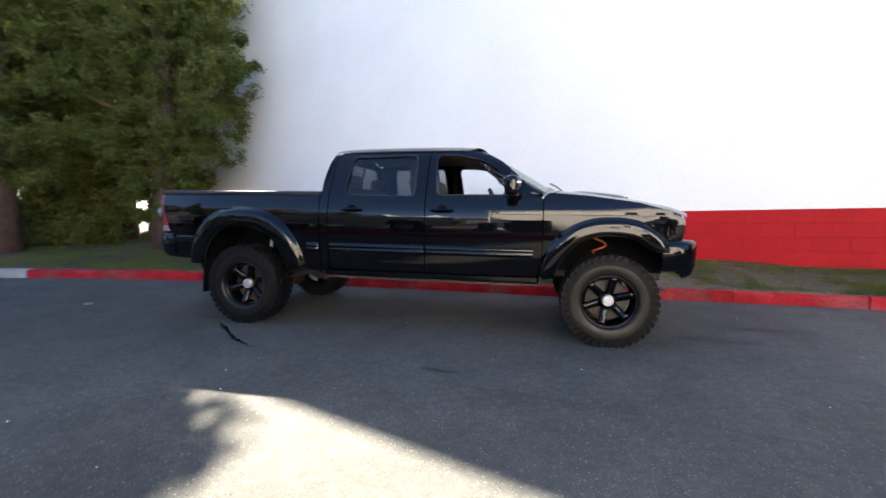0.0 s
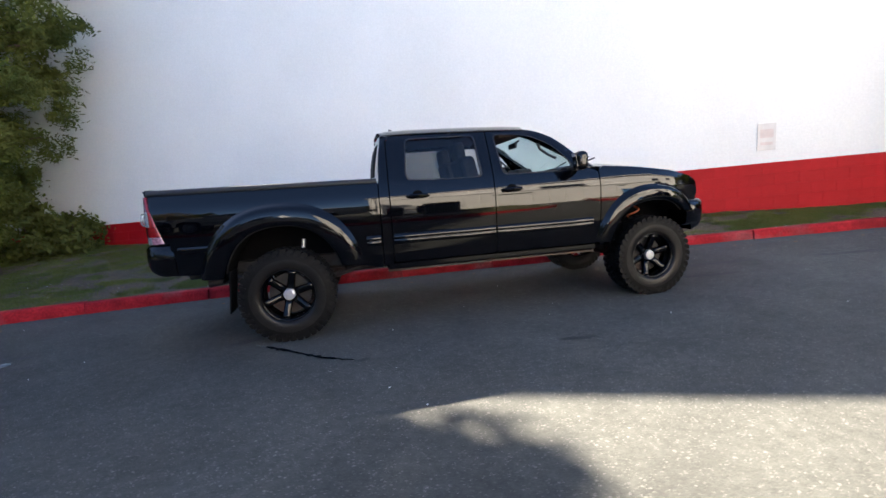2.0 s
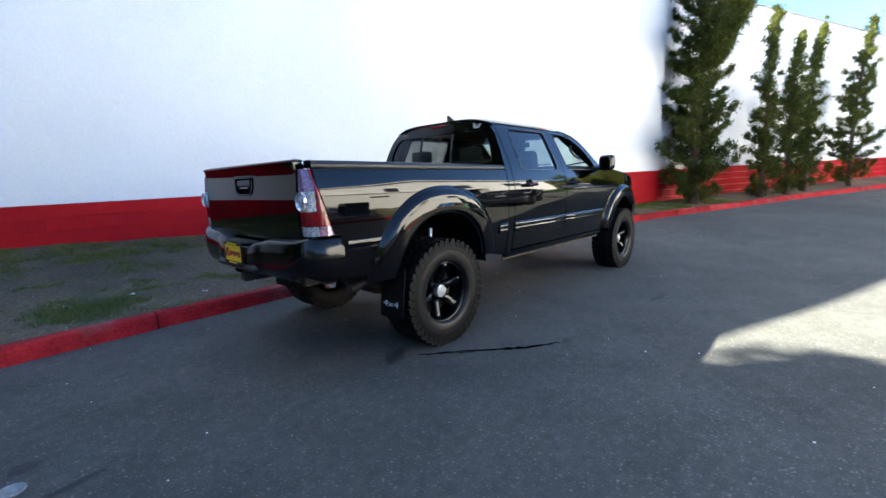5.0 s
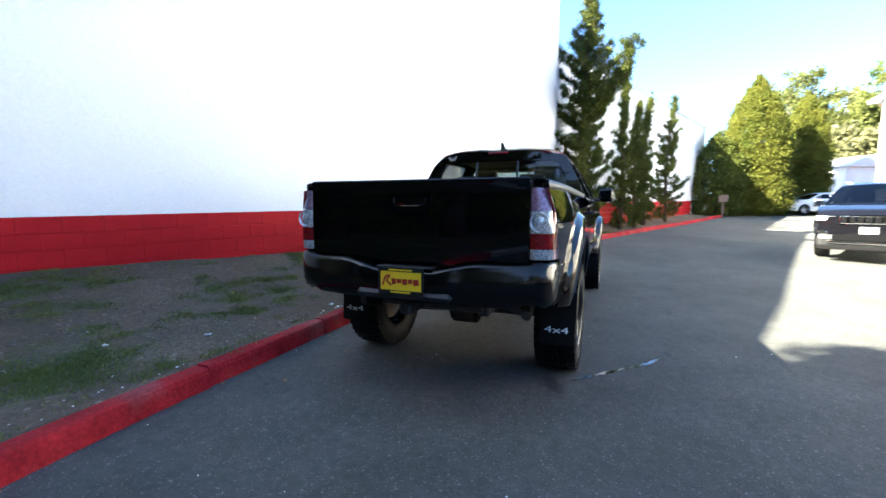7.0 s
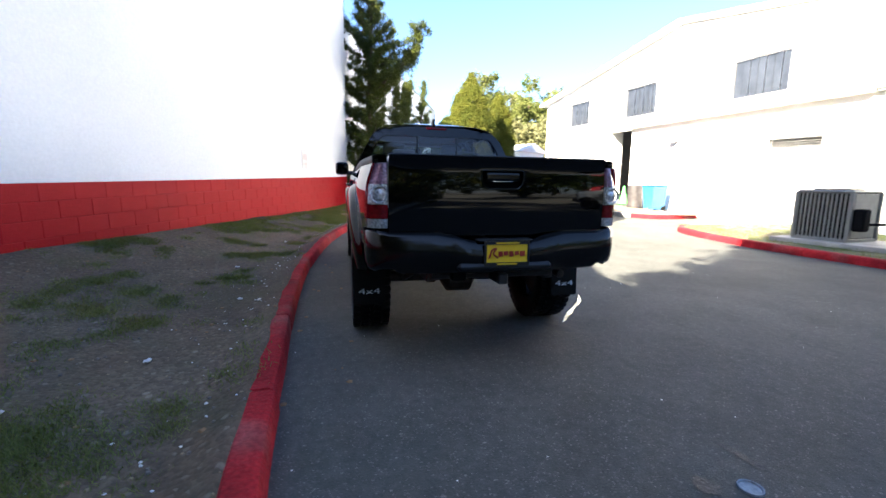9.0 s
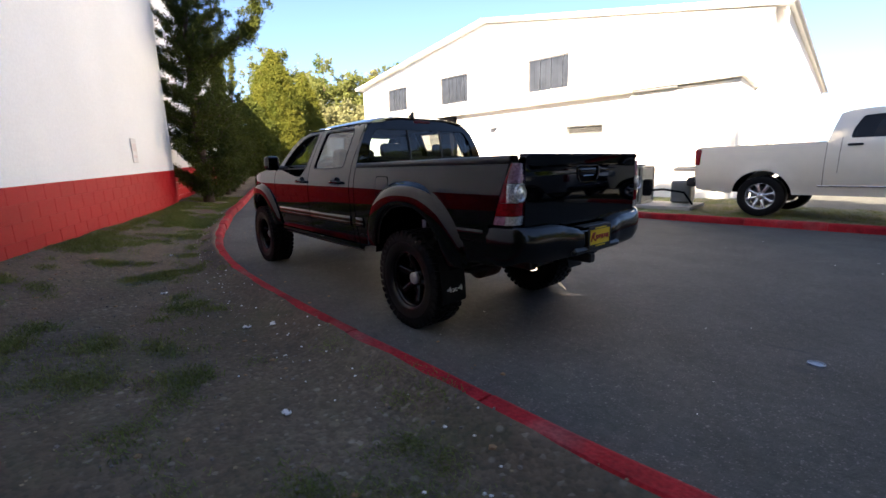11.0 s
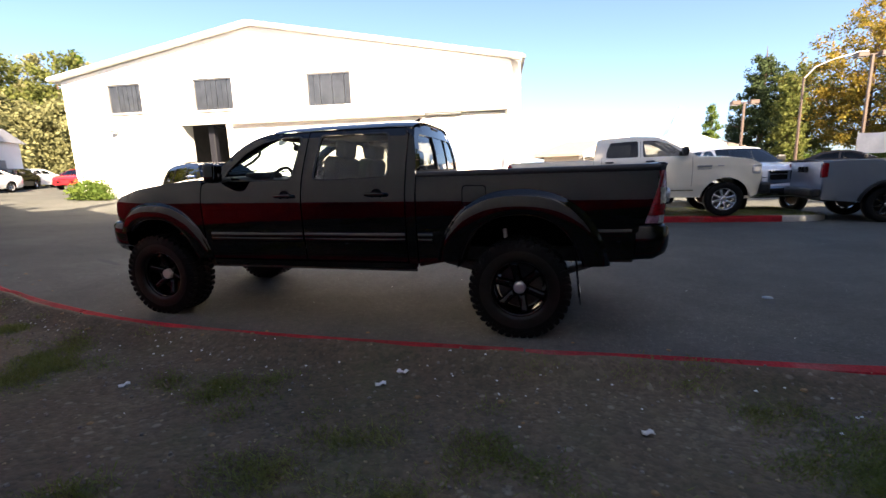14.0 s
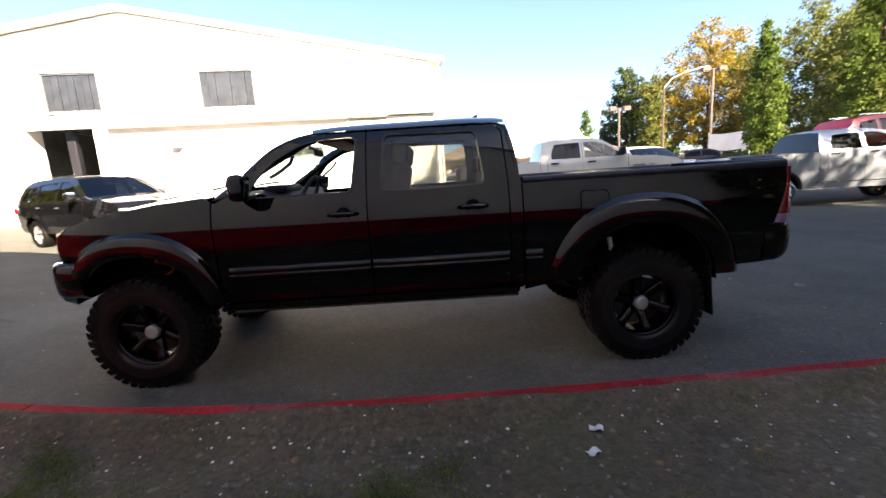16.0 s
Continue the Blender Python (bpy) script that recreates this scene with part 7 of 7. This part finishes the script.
# white lot tents
for k, (x, y) in enumerate(((-6.5, -30.5), (-11.0, -31.5))):
    tn = thing("lot_tent", Matrix.Translation((x, y, land(x, y))), "white peaked canopy tent over the sales lot", "tent", "lot tents")
    part("canopy", loft([[(-2.4, -2.4, 2.3), (2.4, -2.4, 2.3), (2.4, 2.4, 2.3), (-2.4, 2.4, 2.3)], [(-2.4, -2.4, 2.6), (2.4, -2.4, 2.6), (2.4, 2.4, 2.6), (-2.4, 2.4, 2.6)], [(-0.9, -0.9, 3.5), (0.9, -0.9, 3.5), (0.9, 0.9, 3.5), (-0.9, 0.9, 3.5)], [(-0.05, -0.05, 5.4), (0.05, -0.05, 5.4), (0.05, 0.05, 5.4), (-0.05, 0.05, 5.4)]], True, False), WHITE_CAR, tn)
    for sx in (-2.35, 2.35):
        for sy in (-2.35, 2.35):
            part("leg", tube([(sx, sy, -0.1), (sx, sy, 2.35)], 0.05, 8), GREY_METAL, tn)
# sign post at the end of the drive
sp = thing("sign_post", Matrix.Translation((24.3, -6.75, land(24.3, -6.75))), "small brown sign on a wooden post by the kerb", "sign")
part("post", box((0, 0, 0.5), (0.1, 0.1, 1.2), 0.01), TAUPE, sp)
part("board", box((-0.04, 0, 1.15), (0.05, 0.5, 0.42), 0.01), TAUPE, sp)

# ---- ground detail ----
WET = mat("wet_oily_asphalt", (0.006, 0.006, 0.007), 0.06, vary=0.0)
PATCH = mat("dark_asphalt_patch", (0.014, 0.014, 0.015), 0.7, vary=0.3, scale=12, bump=0.4)
STRIPE = mat("worn_white_mark", (0.28, 0.28, 0.27), 0.8, vary=0.3, scale=20)


def ribbon(pts, half, name, material, label, category, jag=0.5, seed=1, lift=0.004):
    r = random.Random(seed)
    line = spline([(a, b, 0) for a, b in pts], 0.04)
    rows = []
    for i, p in enumerate(line):
        d = (line[min(i + 1, len(line) - 1)] - line[max(i - 1, 0)]).normalized()
        nrm = Vector((-d.y, d.x, 0))
        h = half * (1 + jag * r.uniform(-1, 1)) * min(1, 0.2 + 3 * min(i, len(line) - 1 - i) / len(line))
        c = p + nrm * half * jag * r.uniform(-0.8, 0.8)
        rows.append([c - nrm * h + Vector((0, 0, land(c.x, c.y) + lift)), c + nrm * h + Vector((0, 0, land(c.x, c.y) + lift))])
    ob = part(name, loft(rows, False, False), material)
    return tagged(ob, label, category, kind="structure")


ribbon([(-1.25, -1.56), (-1.48, -1.43), (-1.75, -1.2), (-1.95, -1.02), (-2.1, -0.9)], 0.019, "wet_trickle", WET, "thin wet trickle across the asphalt", "stain")


def blotch(x, y, rx, ry, turn, material, name="stain", label="dark oily stain on the asphalt", seed=1):
    n = 26
    pts = []
    for i in range(n):
        a = 2 * math.pi * i / n
        k = 1 + 0.45 * noise.noise(Vector((math.cos(a) * 1.7 + seed * 5, math.sin(a) * 1.7, seed)))
        u, v = rx * k * math.cos(a), ry * k * math.sin(a)
        px, py = x + u * math.cos(turn) - v * math.sin(turn), y + u * math.sin(turn) + v * math.cos(turn)
        pts.append((px, py, land(px, py) + 0.004))
    ob = part(name, raw(pts, [tuple(range(n))]), material)
    return tagged(ob, label, "stain", kind="structure")


blotch(-2.22, -0.79, 0.13, 0.06, 0.6, PATCH, seed=2)
blotch(-1.2, -1.58, 0.06, 0.03, 0.3, PATCH, seed=3)
blotch(-4.12, -0.43, 0.05, 0.05, 0.0, PATCH, seed=4)
blotch(-4.0, -0.75, 0.13, 0.02, 0.2, PATCH, seed=5)
blotch(0.45, -1.75, 0.16, 0.03, -0.2, PATCH, seed=6)
blotch(3.2, -0.2, 0.5, 0.05, -0.25, PATCH, seed=7)
blotch(2.7, -0.6, 0.3, 0.05, -0.3, PATCH, seed=8)
blotch(4.6, -0.7, 0.4, 0.05, -0.3, PATCH, seed=9)
for k, pts in enumerate((((-0.6, -1.85), (0.2, -1.95), (1.4, -2.1), (3.2, -2.6), (5.5, -3.3)), ((-5.6, -1.6), (-4.9, -1.3), (-4.6, -1.2)))):
    ribbon(pts, 0.003, "asphalt_crack", PATCH, "fine dark crack in the asphalt", "crack", 0.9, k + 3)

lid = lathe([(0.0, 0.004), (0.038, 0.004), (0.042, 0.010), (0.048, 0.010), (0.05, 0.002)], "z", 24)
for v in lid.verts:
    v.co = Vector((v.co.x - 4.17, v.co.y - 0.60, v.co.z + land(-4.17, -0.6)))
tagged(part("bottle_lid", lid, mat("cloudy_plastic", (0.16, 0.18, 0.2), 0.15, vary=0.3, scale=40)), "flattened cloudy plastic lid lying on the asphalt", "litter")

# light stones in the asphalt, chips and petals on the dirt
g = np.random.default_rng(4)


def chips(name, pts, size, material, label, category, seed, flat=0.35):
    q = np.random.default_rng(seed)
    V, F = [], []
    for x, y, z in pts:
        o = len(V)
        s = size * q.uniform(0.5, 1.5)
        a0 = q.uniform(0, 6.28)
        ring = [(x + s * q.uniform(0.6, 1) * math.cos(a0 + k * 1.257), y + s * q.uniform(0.6, 1) * math.sin(a0 + k * 1.257)) for k in range(5)]
        for px, py in ring:
            V.append((px, py, z - 0.002))
        for px, py in ring:
            V.append((x + (px - x) * 0.7, y + (py - y) * 0.7, z + s * flat))
        F += [(o + k, o + (k + 1) % 5, o + 5 + (k + 1) % 5, o + 5 + k) for k in range(5)] + [(o + 5, o + 6, o + 7, o + 8, o + 9)]
    ob = part(name, raw(V, F), material)
    return tagged(ob, label, category, kind="stuff")


PALE = mat("pale_stone", (0.15, 0.145, 0.135), 0.8, vary=0.3, scale=30)
PETAL = mat("white_litter", (0.68, 0.68, 0.66), 0.8, vary=0.15, scale=20)
LEAFL = mat("dry_leaf", (0.2, 0.12, 0.05), 0.8, vary=0.4, scale=30)
P1 = []
while len(P1) < 6500:
    x, y = g.uniform(-7.5, 5), g.uniform(-4.6, 2.0)
    if y < kerb_y(x) - 0.03:
        P1.append((x, y, land(x, y)))
chips("asphalt_stones", P1, 0.0032, PALE, "pale stone chips worn out of the asphalt", "gravel", 1, 0.5)
P1 = []
while len(P1) < 120:
    x, y = g.uniform(-7.5, 6), g.uniform(-5.5, 1.4)
    if y < kerb_y(x) - 0.03:
        P1.append((x, y, land(x, y)))
chips("road_litter", P1, 0.007, PETAL, "small white specks of litter on the asphalt", "litter", 2, 0.25)
P1 = []
while len(P1) < 1500:
    x = g.uniform(-8, 7.5)
    y = kerb_y(x) + 0.12 + g.random() * (wall_y(x) - kerb_y(x) - 0.2)
    P1.append((x, y, verge_z(x, y)))
chips("dirt_pebbles", P1, 0.011, mat("pebble", (0.16, 0.14, 0.12), 0.9, vary=0.4, scale=20), "small brown pebbles on the dirt", "gravel", 3, 0.6)
P1 = [p for p in P1 if g.random() < 0.9][:1300]
chips("verge_litter", [(x + 0.06, y + 0.05, z) for x, y, z in P1], 0.009, PETAL, "white petals and paper bits on the dirt", "litter", 5, 0.2)
P1 = []
while len(P1) < 1100:
    x = g.uniform(-8, 7.5)
    y = kerb_y(x) + 0.12 + g.random() * (wall_y(x) - kerb_y(x) - 0.2)
    P1.append((x, y, verge_z(x, y)))
chips("straw_bits", P1, 0.010, mat("dry_straw", (0.24, 0.19, 0.11), 0.9, vary=0.3, scale=20), "tan bits of straw on the dirt", "litter", 8, 0.25)
P1 = []
while len(P1) < 160:
    x = g.uniform(-8, 9)
    y = kerb_y(x) + g.uniform(-0.5, 2.5)
    P1.append((x, y, verge_z(x, y) if y > kerb_y(x) + 0.1 else land(x, y)))
chips("dry_leaves", P1, 0.022, LEAFL, "dry brown leaves scattered by the kerb", "leaves", 6, 0.2)
for x, y, s0, t in ((-1.02, 1.98, 0.033, 0.4), (-1.10, 1.80, 0.035, -0.3), (0.55, 2.35, 0.03, 0.9), (-2.5, 2.2, 0.028, 0.1), (-3.1, 2.6, 0.03, 1.2), (2.6, 2.0, 0.03, 0.2)):
    z = verge_z(x, y)
    rows = [[(x + s0 * (u * math.cos(t) - v * math.sin(t)), y + s0 * (u * math.sin(t) + v * math.cos(t)), z + 0.012 + 0.01 * math.sin(3 * u + 5 * v)) for u in (-1, -0.4, 0.3, 1)] for v in (-0.6, -0.1, 0.6)]
    bm = loft(rows)
    bmesh.ops.solidify(bm, geom=bm.faces[:], thickness=0.002)
    tagged(part("paper_scrap", bm, PETAL), "crumpled white scrap of paper lying on the dirt", "litter", "paper scraps")

# ---- grass ----
GRASS = leaf_mat("grass_blade", (0.10, 0.14, 0.03), (0.21, 0.215, 0.07), 0.4)


def grass(name, points, height, blades, seed, label):
    q = np.random.default_rng(seed)
    pts = np.repeat(np.asarray(points, float), blades, axis=0)
    n = len(pts)
    base = pts + np.c_[q.normal(size=(n, 2)) * 0.05, np.zeros(n)]
    h = height * q.uniform(0.4, 1.2, size=(n, 1))
    lean = np.c_[q.normal(size=(n, 2)) * 0.8, np.ones(n)] * h
    a = q.uniform(0, 6.28, size=n)
    wv = np.c_[np.cos(a), np.sin(a), np.zeros(n)] * 0.0028
    V = np.stack([base - wv, base + wv, base + lean * 0.6 + wv * 0.7, base + lean], 1).reshape(-1, 3)
    ob = cloud_part(name, V, np.arange(len(V)).reshape(-1, 4), GRASS, None)
    return tagged(ob, label, "grass", kind="stuff")


P1 = []
tufts = 0
while tufts < 7000:
    x = g.uniform(-12, 11)
    t = g.random()
    y = kerb_y(x) + 0.16 + t * (wall_y(x) - kerb_y(x) - 0.18)
    patch = 0.7 * noise.noise(Vector((x * 0.8, y * 1.0, 4.2))) + 0.75 * noise.noise(Vector((x * 2.6, y * 2.9, 1.0))) + 0.45 * noise.noise(Vector((x * 7, y * 7, 2.0)))
    lush = (0.36 if x > 2.5 else 0.5 if x < -4.2 else 0.28 if x < -2.8 else 0.2 if x < -0.6 and t > 0.3 else 0.06) + (0.25 if t > 0.88 else 0.0) - (0.25 if t < 0.14 else 0.0)
    if patch + lush < 0.3 + 0.35 * g.random():
        continue
    tufts += 1
    r0 = g.uniform(0.012, 0.05)
    for k in range(int(5 + 260 * r0)):
        px, py = x + g.normal() * r0 * 1.3, y + g.normal() * r0
        if kerb_y(px) + 0.16 < py < wall_y(px) - 0.02:
            P1.append((px, py, verge_z(px, py) - 0.004))
grass("verge_grass", P1, 0.03, 6, 7, "short tufts of green grass on the dirt verge")
P1 = []
while len(P1) < 2600:
    x = g.uniform(-8.3, 4.0)
    f, b = isle_front(x) - 0.16, isle_back(x)
    y = f + (b - f) * g.random()
    P1.append((x, y, land(x, y) + 0.12))
grass("island_grass", P1, 0.06, 10, 8, "short grass on the island")

# ---- single blocks of the red foot ----
bm = bmesh.new()
w, h, e = BL - 0.004, BH - 0.005, 0.004
co = [(0, 0, 0.0), (w, 0, 0.0), (w, 0, h), (0, 0, h)]
vs = [bm.verts.new((u, 0.004, v)) for u, _, v in co] + [bm.verts.new((u + (e if u == 0 else -e), -0.0012, v + (e if v == 0 else -e))) for u, _, v in co]
for f in ((4, 5, 6, 7), (0, 1, 5, 4), (1, 2, 6, 5), (2, 3, 7, 6), (3, 0, 4, 7)):
    bm.faces.new([vs[i] for i in f])
bmesh.ops.recalc_face_normals(bm, faces=bm.faces)
me = bpy.data.meshes.new("red_block")
bm.to_mesh(me)
bm.free()
me.materials.append(RED_WALL)
turn = Matrix.Rotation(WALL_TURN, 4, "Z") @ Matrix.Rotation(-math.atan(SLOPE), 4, "Y")
count = 0
for k in range(1, 6):
    for i in range(64):
        x0 = -13 + (i + 0.5 * (k % 2)) * BL * U.x
        z0 = red_top(x0) - k * BH
        if x0 < -10.39 or x0 > 8.8 or z0 + BH < verge_z(x0, wall_y(x0)) - 0.06:
            continue
        ob = new("red_block", me)
        ob.parent = wall
        ob.matrix_world = Matrix.Translation(wall_point(x0, z0 + 0.0045, 0.001)) @ turn
        count += 1
